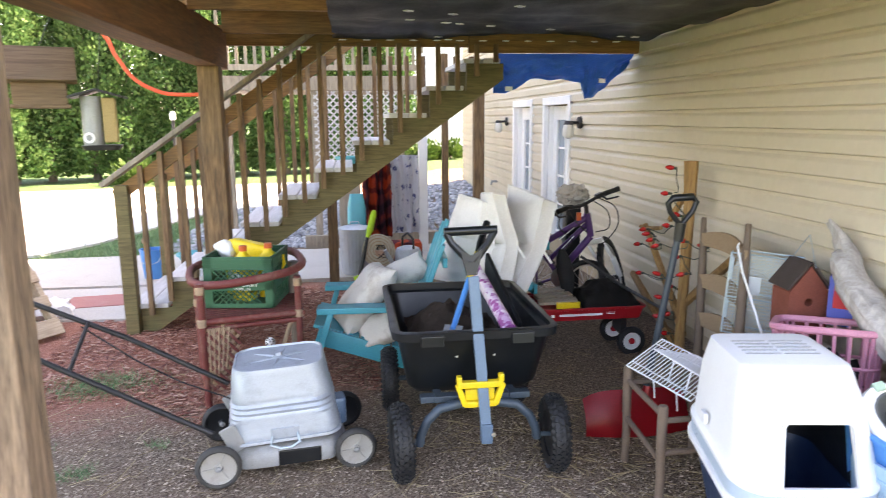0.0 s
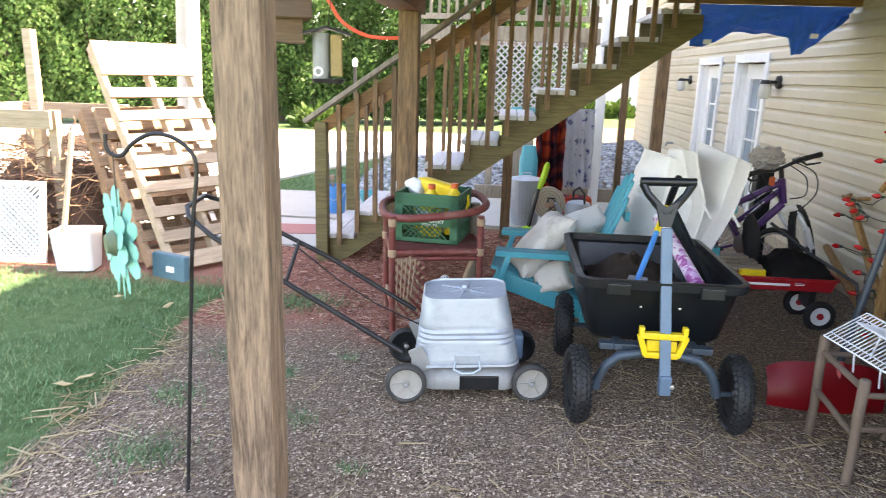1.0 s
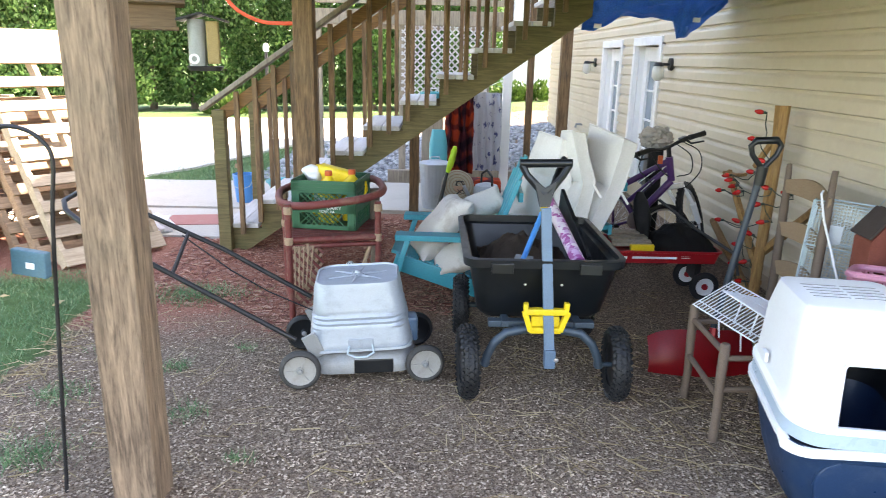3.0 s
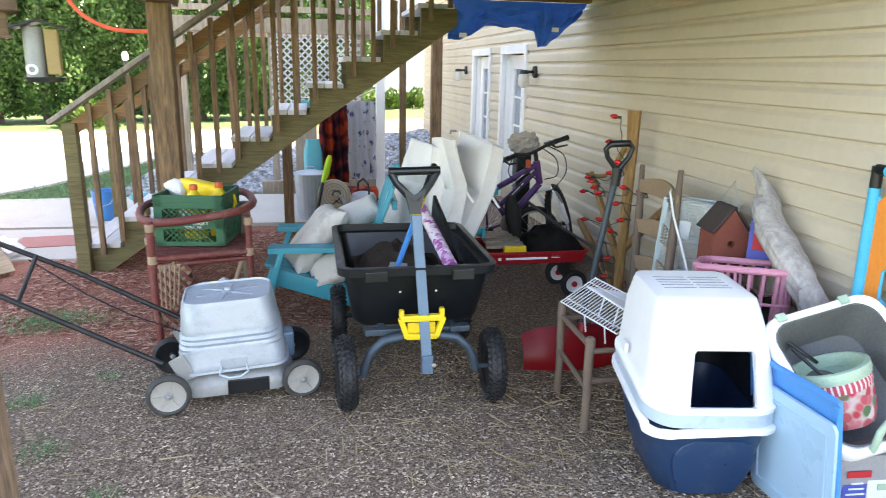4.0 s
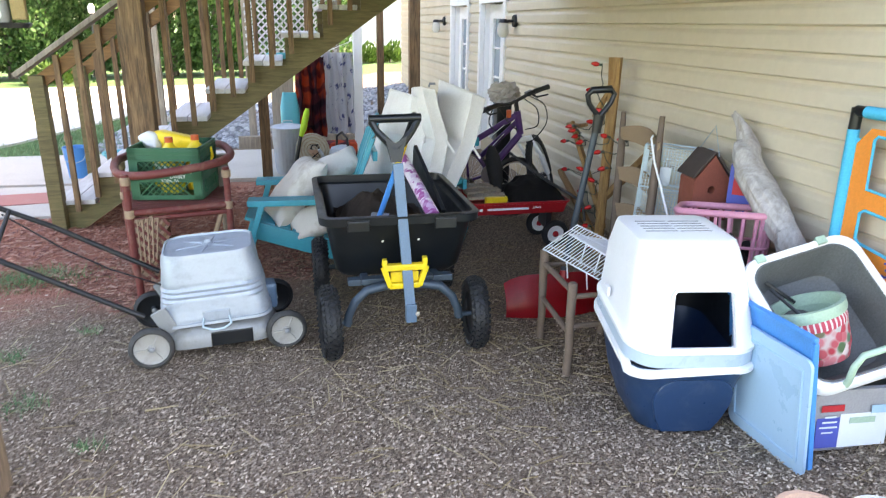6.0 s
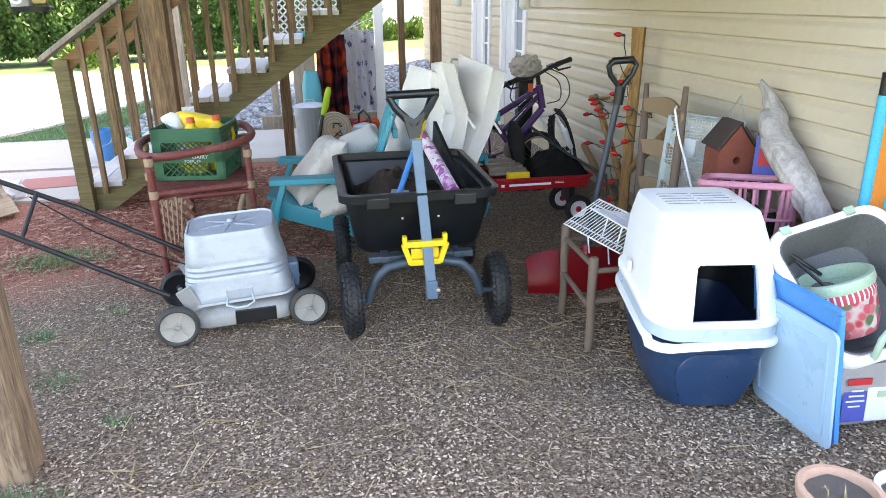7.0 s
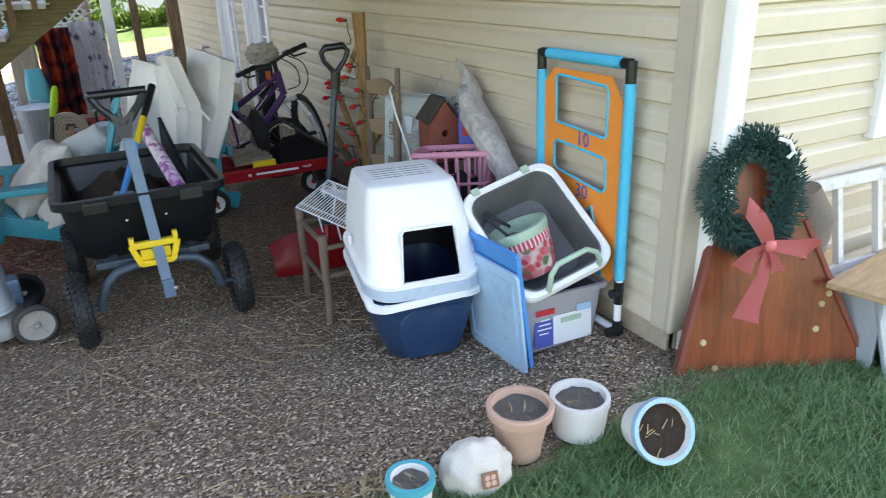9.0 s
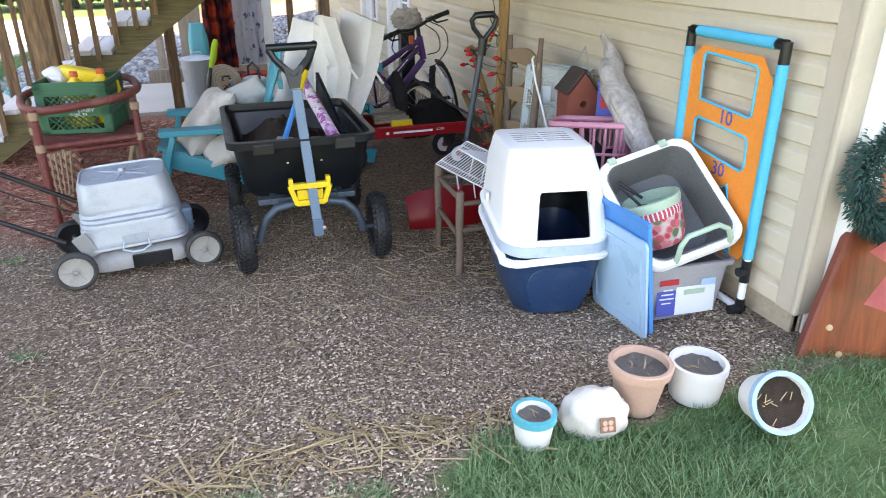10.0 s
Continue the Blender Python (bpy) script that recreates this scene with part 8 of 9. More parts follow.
# ---- pallets, compost bin, lattice ----
def pallet(origin, up, across, label, mat, slats=8, w=1.0, h=1.75):
    up, across = Vector(up).normalized(), Vector(across)
    across = (across - up * across.dot(up)).normalized()
    nrm = across.cross(up)
    m = Matrix((across, up, nrm)).transposed().to_4x4()
    m.translation = origin
    c = thing("pallet", label, "pallet", m, group="leaning pallets")
    for x in (0.02, w / 2, w - 0.02):
        sub(c, "stringer", M[mat], lambda bm, x=x: box(bm, (0.04, h, 0.09), None, 0.004, (x, h / 2, 0)))
    rnd = random.Random(int(h * 100))
    for k in range(slats):
        y = 0.05 + (h - 0.1) * k / (slats - 1)
        wd = 0.09 if k not in (0, slats - 1) else 0.13
        if k == slats - 1:
            wd = 0.28
            y -= 0.08
        sub(c, "slat", M[mat], lambda bm, y=y, wd=wd: box(bm, (w, wd, 0.018), None, 0.003, (w / 2, y, 0.054)))
    for k in range(3):
        y = 0.1 + (h - 0.2) * k / 2
        sub(c, "slat", M[mat], lambda bm, y=y: box(bm, (w, 0.09, 0.018), None, 0.003, (w / 2, y, -0.054)))
    return c


M["pallet_wood"] = wood("pale_pallet_wood", (0.30, 0.22, 0.15), (0.52, 0.41, 0.29), "X", amount=0.3)
M["old_pallet"] = wood("brown_pallet_wood", (0.20, 0.12, 0.07), (0.40, 0.26, 0.16), "X", amount=0.3)
pallet((-2.56, 4.62, 0.02), (-0.46, 0.34, 0.82), (0.60, 0.80, 0.0), "pale wooden pallet leaning in the sun", "pallet_wood", 10, 0.78, 1.98)
pallet((-2.78, 4.70, 0.02), (-0.46, 0.34, 0.82), (0.60, 0.80, 0.0), "brown wooden pallet leaning behind another", "old_pallet", 8, 0.75, 1.35)
pallet((-2.96, 4.74, 0.02), (-0.42, 0.31, 0.85), (0.60, 0.80, 0.0), "brown wooden pallet at the back of the stack", "old_pallet", 7, 0.75, 1.30)


def compost_bin():
    c = thing("compost_bin", "rough timber compost bin full of dry brush", "compost bin", pose(0, 0, 0))
    for x, y, h in ((-4.55, 4.95, 1.12), (-3.62, 5.0, 1.15), (-4.55, 6.0, 1.12), (-3.62, 6.0, 1.15), (-3.82, 5.1, 1.75)):
        sub(c, "post", M["pallet_wood"], lambda bm, x=x, y=y, h=h: box(bm, (0.07, 0.07, h), None, 0.004, (x, y, h / 2)))
    for y in (4.93, 6.02):
        for z in (1.08, 0.78, 0.45):
            if y < 5 and z < 1:
                continue
            sub(c, "rail", M["pallet_wood"], lambda bm, y=y, z=z: box(bm, (1.0, 0.03, 0.14), None, 0.004, (-4.08, y - 0.03, z)))
    for z in (1.08, 0.78, 0.45):
        sub(c, "rail", M["pallet_wood"], lambda bm, z=z: box(bm, (0.03, 1.05, 0.14), None, 0.004, (-4.6, 5.5, z)))
    rnd = random.Random(8)
    b = B()
    for k in range(900):
        p = Vector((rnd.uniform(-4.45, -3.35), rnd.uniform(4.85, 5.9), 0))
        p.z = rnd.uniform(0.02, 0.95) * (1 - 0.5 * abs(p.x + 3.9))
        d = Vector((rnd.gauss(0, 1), rnd.gauss(0, 1), rnd.gauss(0, 0.5))).normalized() * rnd.uniform(0.06, 0.22)
        tube(b, [p - d, p + d * 0.2 + Vector((0, 0, rnd.uniform(-0.02, 0.03))), p + d], [0.004, 0.006, 0.003], 4, False)
    solo("brush_pile", b, M["twig"], "heap of dry brown twigs and leaves", "brush", kind="stuff")
    b = B()
    n = 20
    g = [[b.verts.new((-4.5 + 1.2 * i / n, 4.95 + 0.95 * j / n, 0.75 * (math.sin(math.pi * min(0.97, 0.03 + i / n)) * math.sin(math.pi * min(0.97, 0.06 + j / n))) ** 0.4 + 0.12 * noise.noise((i * 0.5, j * 0.5, 9)))) for i in range(n + 1)] for j in range(n + 1)]
    for j in range(n):
        for i in range(n):
            b.faces.new((g[j][i], g[j][i + 1], g[j + 1][i + 1], g[j + 1][i]))
    solo("leaf_heap", b, M["leaf_mulch"], "rotting leaf heap inside the compost bin", "leaf heap", kind="stuff", smooth=True)
    lat = thing("lattice_panel", "white plastic lattice panel leaning on the bin", "lattice", pose(-3.93, 4.63, 0.02, -9, 0, 4))
    w, h = 0.72, 0.62
    sub(lat, "panel_frame", M["white_trim"], lambda bm: [box(bm, (w, 0.025, 0.04), None, 0.003, (0, 0, z)) for z in (0.02, h - 0.02)] + [box(bm, (0.04, 0.025, h - 0.08), None, 0.003, (x, 0, h / 2)) for x in (-w / 2 + 0.02, w / 2 - 0.02)])
    for k in range(-9, 16):
        for s in (1, -1):
            x0 = -w / 2 + 0.03 + k * 0.045
            x1 = x0 + (h - 0.06)
            a, e = (x0, 0.03), (x1, h - 0.03)
            lo, hi = -w / 2 + 0.03, w / 2 - 0.03
            t0, t1 = max(0, (lo - x0) / (x1 - x0)), min(1, (hi - x0) / (x1 - x0))
            if t1 - t0 < 0.05:
                continue
            pa, pb = Vector((x0 + (x1 - x0) * t0, 0, 0.03 + (h - 0.06) * t0)), Vector((x0 + (x1 - x0) * t1, 0, 0.03 + (h - 0.06) * t1))
            if s < 0:
                pa.x, pb.x = -pa.x, -pb.x
            sub(lat, "strip", M["tread_wood"], lambda bm, pa=pa, pb=pb, s=s: beam(bm, pa + Vector((0, 0.004 * s, 0)), pb + Vector((0, 0.004 * s, 0)), 0.005, 0.022, 0, (0, 0, 1)))
    b = B()
    beam(b, (-3.42, 4.60, 0.0), (-3.30, 4.72, 1.02), 0.09, 0.022)
    solo("leaning_plank", b, M["pallet_wood"], "grey plank leaning on the compost bin", "plank")
    b = B()
    shell_tub(b, [(0.26, 0.2, 0.03, 0.0), (0.30, 0.24, 0.03, 0.28), (0.31, 0.25, 0.03, 0.30)], 0.01)
    solo("white_planter", b, M["white_plastic"], "white plastic planter box beside the pallets", "planter", pose(-3.28, 4.62, 0.01, 0, 0, 10), smooth=True)
    b = B()
    shell_tub(b, [(0.22, 0.22, 0.1, 0.0), (0.28, 0.28, 0.13, 0.26), (0.29, 0.29, 0.13, 0.27)], 0.01)
    solo("dark_bucket", b, M["black_plastic"], "dark plastic bucket by the compost bin", "bucket", pose(-4.62, 4.78, 0.01), smooth=True)


M["twig"] = painted("dry_twig", (0.20, 0.12, 0.075), 0.9, vary=0.4, amount=0.4, dirt=(0.36, 0.25, 0.17), scale=6)
M["leaf_mulch"] = painted("leaf_mulch", (0.10, 0.055, 0.035), 0.95, vary=0.5, amount=0.5, dirt=(0.2, 0.12, 0.08), scale=12, bumps=1.0)
compost_bin()


# ---- behind the stairs ----
def behind():
    c = thing("trash_can", "ribbed galvanised trash can with its lid on", "trash can", pose(0.10, 6.92, 0.035))
    def ribs(bm):
        n = 72
        rings = []
        for z, r in ((0.0, 0.125), (0.02, 0.13), (0.06, 0.135), (0.42, 0.155), (0.46, 0.157)):
            rings.append([((r + (0.004 * math.cos(24 * 2 * math.pi * k / n) if 0.03 < z < 0.45 else 0)) * math.cos(2 * math.pi * k / n), (r + (0.004 * math.cos(24 * 2 * math.pi * k / n) if 0.03 < z < 0.45 else 0)) * math.sin(2 * math.pi * k / n), z) for k in range(n)])
        loft(bm, rings)
    sub(c, "body", M["zinc"], ribs, "", True)
    sub(c, "lid", M["zinc"], lambda bm: lathe(bm, [(0, 0.50), (0.05, 0.497), (0.15, 0.475), (0.168, 0.465), (0.168, 0.45), (0, 0.45)], 32), "", True)
    sub(c, "lid_handle", M["zinc"], lambda bm: tube(bm, [(-0.05, 0, 0.495), (-0.04, 0, 0.525), (0.04, 0, 0.525), (0.05, 0, 0.495)], 0.006, 6), "", True)
    h = thing("straw_disc", "round woven straw fan leaning on the can", "fan", pose(0.33, 6.70, 0.30, 68, 0, 12))
    sub(h, "disc", M["cane_pale"], lambda bm: lathe(bm, [(0, 0.01), (0.09, 0.012), (0.165, 0.0), (0.17, -0.006), (0, -0.006)], 36), "", True)
    for k in range(5):
        r = 0.03 * (k + 1)
        sub(h, "coil", M["cane"], lambda bm, r=r: tube(bm, [(r * math.cos(2 * math.pi * j / 28), r * math.sin(2 * math.pi * j / 28), 0.012) for j in range(28)], 0.0035, 5, closed=True))
    sub(h, "wire_tangle", M["black_metal"], lambda bm: tube(bm, [(0.05 * math.cos(j * 1.3) + 0.02, 0.07 * math.sin(j * 0.9) - 0.02, 0.02) for j in range(18)], 0.004, 5))
    t = B()
    tube(t, [(0.33, 6.72, 0.0), (0.33, 6.74, 0.30)], [0.06, 0.08], 12)
    solo("clay_pot", t, M["terracotta"], "terracotta pot holding up the straw fan", "plant pot", smooth=True)
    w = thing("watering_can", "old zinc watering can on the path", "watering can", pose(0.62, 6.72, 0.035, 0, 0, 30))
    sub(w, "body", M["zinc"], lambda bm: lathe(bm, [(0, 0), (0.135, 0), (0.14, 0.01), (0.13, 0.24), (0.11, 0.28), (0.05, 0.30), (0, 0.30)], 28), "", True)
    sub(w, "handle", M["black_metal"], lambda bm: tube(bm, [(0, 0.10, 0.27), (0, 0.09, 0.38), (0, 0.0, 0.43), (0, -0.09, 0.38), (0, -0.1, 0.27)], 0.012, 8), "", True)
    sub(w, "spout", M["zinc"], lambda bm: tube(bm, [(-0.12, 0, 0.06), (-0.22, 0, 0.20), (-0.27, 0, 0.29)], [0.03, 0.02, 0.016], 10), "", True)
    g = thing("grass_trimmer", "lime green and black string trimmer leaning up", "trimmer", pose(0, 0, 0))
    sub(g, "shaft", M["black_plastic"], lambda bm: tube(bm, [(0.13, 6.60, 0.05), (0.22, 6.66, 0.45)], [0.022, 0.016], 10), "", True)
    sub(g, "lime_body", M["lime"], lambda bm: tube(bm, [(0.22, 6.66, 0.44), (0.25, 6.68, 0.52), (0.285, 6.70, 0.66), (0.295, 6.70, 0.70)], [0.02, 0.034, 0.03, 0.018], 12), "bright lime plastic housing", True)
    sub(g, "head", M["lime"], lambda bm: lathe(bm, [(0, 0), (0.04, 0.0), (0.045, 0.03), (0, 0.05)], 16, pose(0.12, 6.59, 0.036)), "", True)
    # blankets over a cord
    cord = B()
    tube(cord, [(0.02, 7.62, 1.22), (0.5, 7.70, 1.17), (0.98, 8.86, 1.3)], 0.004, 6)
    solo("clothes_line", cord, M["white_plastic"], "thin cord tied between the posts", "line")
    for nm, x0, x1, z0, z1, y, mat, lab in (("plaid_blanket", 0.20, 0.52, 0.28, 1.14, 7.64, "plaid", "red and black plaid blanket hung on a line"), ("snowflake_blanket", 0.46, 0.84, 0.30, 1.18, 7.74, "snow", "grey fleece blanket with dark snowflakes")):
        b = B()
        nx, nz = 30, 24
        gr = [[b.verts.new((x0 + (x1 - x0) * i / nx + 0.02 * noise.noise((i * 0.2, j * 0.2, 2)), y + 0.035 * math.sin(i * 0.8 + 0.05 * j) + 0.02 * noise.noise((i * 0.3, j * 0.3, 7)), z0 + (z1 - z0) * j / nz)) for i in range(nx + 1)] for j in range(nz + 1)]
        for j in range(nz):
            for i in range(nx):
                b.faces.new((gr[j][i], gr[j][i + 1], gr[j + 1][i + 1], gr[j + 1][i]))
        bmesh.ops.solidify(b, geom=b.faces[:], thickness=0.008)
        solo(nm, b, M[mat], lab, "blanket", smooth=True)
    b = B()
    loft(b, tub_rings([(0.18, 0.14, 0.05, 0.036), (0.20, 0.15, 0.06, 0.3), (0.20, 0.13, 0.06, 0.62), (0.14, 0.06, 0.03, 0.78)]))
    solo("teal_sack", b, M["teal_glaze"], "pale teal plastic sack standing on the path", "sack", pose(0.13, 7.5, 0.0), smooth=True)
    b = B()
    box(b, (0.42, 0.25, 0.22), None, 0.03, (0.62, 7.45, 0.145))
    solo("patterned_box", b, M["plaid"], "dark patterned storage bag on the path", "bag", smooth=True)
    k = thing("bucket", "blue plastic bucket with brushes on the path", "bucket", pose(-1.90, 7.02, 0.035))
    sub(k, "pail", M["mid_blue"], lambda bm: lathe(bm, [(0, 0), (0.085, 0), (0.088, 0.01), (0.11, 0.28), (0.116, 0.28), (0.116, 0.295), (0.106, 0.295), (0.085, 0.02), (0, 0.02)], 28), "", True)
    sub(k, "brush", M["cane"], lambda bm: [tube(bm, [(0.0, 0.0, 0.05), (-0.06, 0.03, 0.36)], 0.012, 8), box(bm, (0.07, 0.04, 0.05), None, 0.01, (-0.06, 0.03, 0.37))])
    sub(k, "bail", M["mesh_wire"], lambda bm: tube(bm, [(-0.115, 0, 0.27), (-0.08, -0.1, 0.18), (0, -0.135, 0.15), (0.08, -0.1, 0.18), (0.115, 0, 0.27)], 0.004, 6))
    b = B()
    lathe(b, [(0, 0), (0.09, 0), (0.10, 0.02), (0.165, 0.13), (0.18, 0.13), (0.18, 0.15), (0.16, 0.15), (0.10, 0.05), (0, 0.04)], 30)
    solo("plant_bowl", b, M["teal_glaze"], "wide teal planting bowl on the path", "bowl", pose(-1.61, 7.5, 0.036), smooth=True)
    b = B()
    box(b, (0.55, 0.4, 0.012), None, 0.004)
    solo("door_mat", b, M["mat_red"], "faded red mat lying by the stairs", "mat", pose(-2.12, 6.2, 0.022, 0, 0, 8))
    for k, (x, y, s) in enumerate(((-2.35, 5.75, 0.16), (-2.6, 5.6, 0.12))):
        b = B()
        bmesh.ops.create_icosphere(b, subdivisions=3, radius=s)
        for v in b.verts:
            d = v.co.normalized()
            v.co *= 1 + 0.4 * noise.noise(d * 3 + Vector((k, 0, 0))) + 0.15 * noise.noise(d * 9)
            v.co.z *= 0.6
        solo("plastic_bag", b, M["white_plastic"], "crumpled white plastic bag on the ground", "bag", pose(x, y, s * 0.45), group="crumpled bags", smooth=True)


M["cane_pale"] = painted("pale_straw_weave", (0.46, 0.42, 0.33), 0.8, vary=0.2, amount=0.3, scale=12)
M["lime"] = painted("lime_plastic", (0.42, 0.72, 0.02), 0.4, amount=0.05)
M["mat_red"] = painted("faded_red_mat", (0.40, 0.17, 0.15), 0.95, vary=0.2, amount=0.4, dirt=(0.45, 0.35, 0.32))


def cloth_patterns():
    m, n, l, b = principled("plaid_cloth", 0.95)
    w1, w2 = n.new("ShaderNodeTexWave"), n.new("ShaderNodeTexWave")
    v = coords(n, l)
    for w, d in ((w1, "X"), (w2, "Z")):
        w.bands_direction = d
        w.inputs["Scale"].default_value = 1.6
        w.inputs["Distortion"].default_value = 14.0
        l.new(v, w.inputs["Vector"])
    a = ramp(n, l, w1.outputs["Fac"], [(0.40, (0.45, 0.06, 0.02)), (0.75, (0.09, 0.014, 0.03))])
    c = ramp(n, l, w2.outputs["Fac"], [(0.40, (1, 0.85, 0.7)), (0.8, (0.35, 0.22, 0.4))])
    l.new(mixcol(n, l, 1.0, a, c, "MULTIPLY"), b.inputs["Base Color"])
    m2, n, l, b = principled("snowflake_fleece", 0.95)
    vo = n.new("ShaderNodeTexVoronoi")
    vo.inputs["Scale"].default_value = 9
    l.new(coords(n, l), vo.inputs["Vector"])
    nn = noise_tex(n, l, coords(n, l), 45, 3)
    s = n.new("ShaderNodeMath")
    s.operation = "ADD"
    l.new(vo.outputs["Distance"], s.inputs[0]), l.new(nn, s.inputs[1])
    l.new(ramp(n, l, s.outputs[0], [(0.72, (0.10, 0.11, 0.24)), (0.80, (0.60, 0.60, 0.63))]), b.inputs["Base Color"])
    return m, m2


M["plaid"], M["snow"] = cloth_patterns()
behind()


# second deck, lattice and far things
def far_deck():
    c = thing("far_deck", "weathered far deck with railing and lattice skirt", "deck", pose(0, 0, 0))
    sub(c, "deck_frame", M["grey_wood"], lambda bm: box(bm, (2.6, 1.6, 0.18), None, 0.006, (-0.25, 9.9, 2.03)))
    for z in (2.22, 2.95):
        sub(c, "rail", M["grey_wood"], lambda bm, z=z: box(bm, (2.6, 0.05, 0.07), None, 0.004, (-0.25, 9.08, z)))
    for k in range(24):
        sub(c, "baluster", M["grey_wood"], lambda bm, k=k: box(bm, (0.035, 0.035, 0.75), None, 0.003, (-1.5 + 0.11 * k, 9.08, 2.58)))
    for x in (-1.45, -0.35, 0.75):
        sub(c, "post", M["grey_wood"], lambda bm, x=x: box(bm, (0.09, 0.09, 2.0), None, 0.004, (x, 9.2, 1.0)))
    lat = sub(c, "lattice_frame", M["grey_wood"], lambda bm: box(bm, (1.15, 0.03, 0.05), None, 0.003, (0.2, 9.12, 1.02)))
    for k in range(26):
        for s in (1, -1):
            x0 = -0.36 + 0.09 * (k - 9)
            t0, t1 = max(0, (-0.36 - x0) / 0.9), min(1, (0.76 - x0) / 0.9)
            if t1 - t0 < 0.05:
                continue
            pa, pb = Vector((x0 + 0.9 * t0, 9.12, 1.03 + 0.9 * t0)), Vector((x0 + 0.9 * t1, 9.12, 1.03 + 0.9 * t1))
            if s < 0:
                pa.x, pb.x = 0.4 - pa.x, 0.4 - pb.x
            sub(lat, "strip", M["tread_wood"], lambda bm, pa=pa, pb=pb: beam(bm, pa, pb, 0.006, 0.02, 0))
    b = B()
    lathe(b, [(0, 0), (0.11, 0), (0.14, 0.14), (0.15, 0.14), (0.15, 0.165), (0.13, 0.165), (0.1, 0.03), (0, 0.03)], 24)
    solo("teal_planter", b, M["teal_glaze"], "teal plastic planter on a stool", "planter", pose(0.06, 7.9, 1.0), smooth=True)
    b = B()
    box(b, (0.24, 0.24, 0.97), None, 0.01, (0, 0, 0.485))
    solo("plant_stand", b, M["grey_wood"], "grey wooden plant stand behind the stairs", "plant stand", pose(0.06, 7.9, 0.03))


far_deck()
n1 = thing("neighbour_house", "pale sunlit neighbouring house far behind", "house", pose(4.0, 27.0, 0.0))
sub(n1, "wall", M["white_trim"], lambda bm: box(bm, (14, 6, 5.5), None, 0, (0, 3, 2.75)))
sub(n1, "roof", M["trim"], lambda bm: prism(bm, [(-7.4, 5.5), (0, 9), (7.4, 5.5)], 6.8, pose(0, 6.4, 0, 90)))


# ---- hedge, tree, shrubs ----
def leaf_mat(name, dark, mid, light, trans=0.25):
    m, n, l, b = principled(name, 0.55)
    geo = n.new("ShaderNodeNewGeometry")
    col = ramp(n, l, geo.outputs["Random Per Island"], [(0.0, dark), (0.5, mid), (1.0, light)])
    big = noise_tex(n, l, coords(n, l), 1.4, 4)
    col = mixcol(n, l, ramp(n, l, big, [(0.4, (0, 0, 0)), (0.75, (0.5, 0.5, 0.5))]), col, dark)
    l.new(col, b.inputs["Base Color"])
    b.inputs["Specular IOR Level"].default_value = 0.25
    tr = n.new("ShaderNodeBsdfTranslucent")
    l.new(col, tr.inputs["Color"])
    mx = n.new("ShaderNodeMixShader")
    mx.inputs[0].default_value = trans
    l.new(b.outputs[0], mx.inputs[1]), l.new(tr.outputs[0], mx.inputs[2])
    l.new(mx.outputs[0], n["Material Output"].inputs["Surface"])
    return m


M["cedar"] = leaf_mat("arborvitae_leaf", (0.035, 0.095, 0.025), (0.08, 0.17, 0.05), (0.17, 0.27, 0.095), 0.35)
M["leaf"] = leaf_mat("tree_leaf", (0.03, 0.07, 0.012), (0.06, 0.12, 0.025), (0.11, 0.17, 0.04))
M["grass_blade"] = leaf_mat("grass_blade", (0.06, 0.16, 0.065), (0.14, 0.28, 0.125), (0.32, 0.41, 0.22), 0.3)
M["chip"] = leaf_mat("wood_chip", (0.10, 0.07, 0.052), (0.42, 0.315, 0.23), (0.76, 0.63, 0.49), 0.0)
M["red_chip"] = leaf_mat("red_wood_chip", (0.14, 0.04, 0.028), (0.38, 0.15, 0.105), (0.62, 0.38, 0.28), 0.0)
M["straw_bits"] = leaf_mat("straw_bits", (0.24, 0.17, 0.085), (0.38, 0.29, 0.16), (0.58, 0.47, 0.29), 0.1)
M["gravel"] = leaf_mat("grey_gravel", (0.16, 0.17, 0.19), (0.32, 0.34, 0.37), (0.55, 0.57, 0.60), 0.0)


def leaf_cloud(name, centres, dirs, size, seed, mat):
    """Many small pointed leaves, one mesh."""
    rng = np.random.default_rng(seed)
    n = len(centres)
    d = dirs / np.linalg.norm(dirs, axis=1, keepdims=True)
    r = rng.normal(size=(n, 3))
    s = np.cross(d, r)
    s /= np.linalg.norm(s, axis=1, keepdims=True)
    k = size * rng.uniform(0.6, 1.4, (n, 1))
    tip, w = centres + d * k, s * k * 0.3
    mid = centres + d * k * 0.45
    v = np.stack([centres, mid + w, tip, mid - w], 1).reshape(-1, 3)
    me = bpy.data.meshes.new(name)
    me.from_pydata(v.tolist(), [], [(4 * i, 4 * i + 1, 4 * i + 2, 4 * i + 3) for i in range(n)])
    me.materials.append(mat)
    return me


def cedar_variant(seed, h=6.4, r0=0.85):
    rng = np.random.default_rng(seed)
    n = 22000
    z = h * rng.uniform(0.015, 1.0, n) ** 0.9
    prof = r0 * np.minimum(1.0, (1 - z / h) * 2.6) ** 0.6 * np.minimum(1, 0.75 + z / 1.5)
    a = rng.uniform(0, 2 * np.pi, n)
    lump = 1 + 0.22 * np.sin(3 * a + z * 2.1 + seed) + 0.18 * np.sin(5 * a - z * 3.7)
    r = prof * lump * rng.uniform(0.55, 1.03, n)
    c = np.stack([r * np.cos(a), r * np.sin(a), z], 1)
    d = np.stack([np.cos(a) * 0.6, np.sin(a) * 0.6, np.full(n, 0.75)], 1) + rng.normal(size=(n, 3)) * 0.4
    return leaf_cloud("crown", c, d, 0.11, seed, M["cedar"])


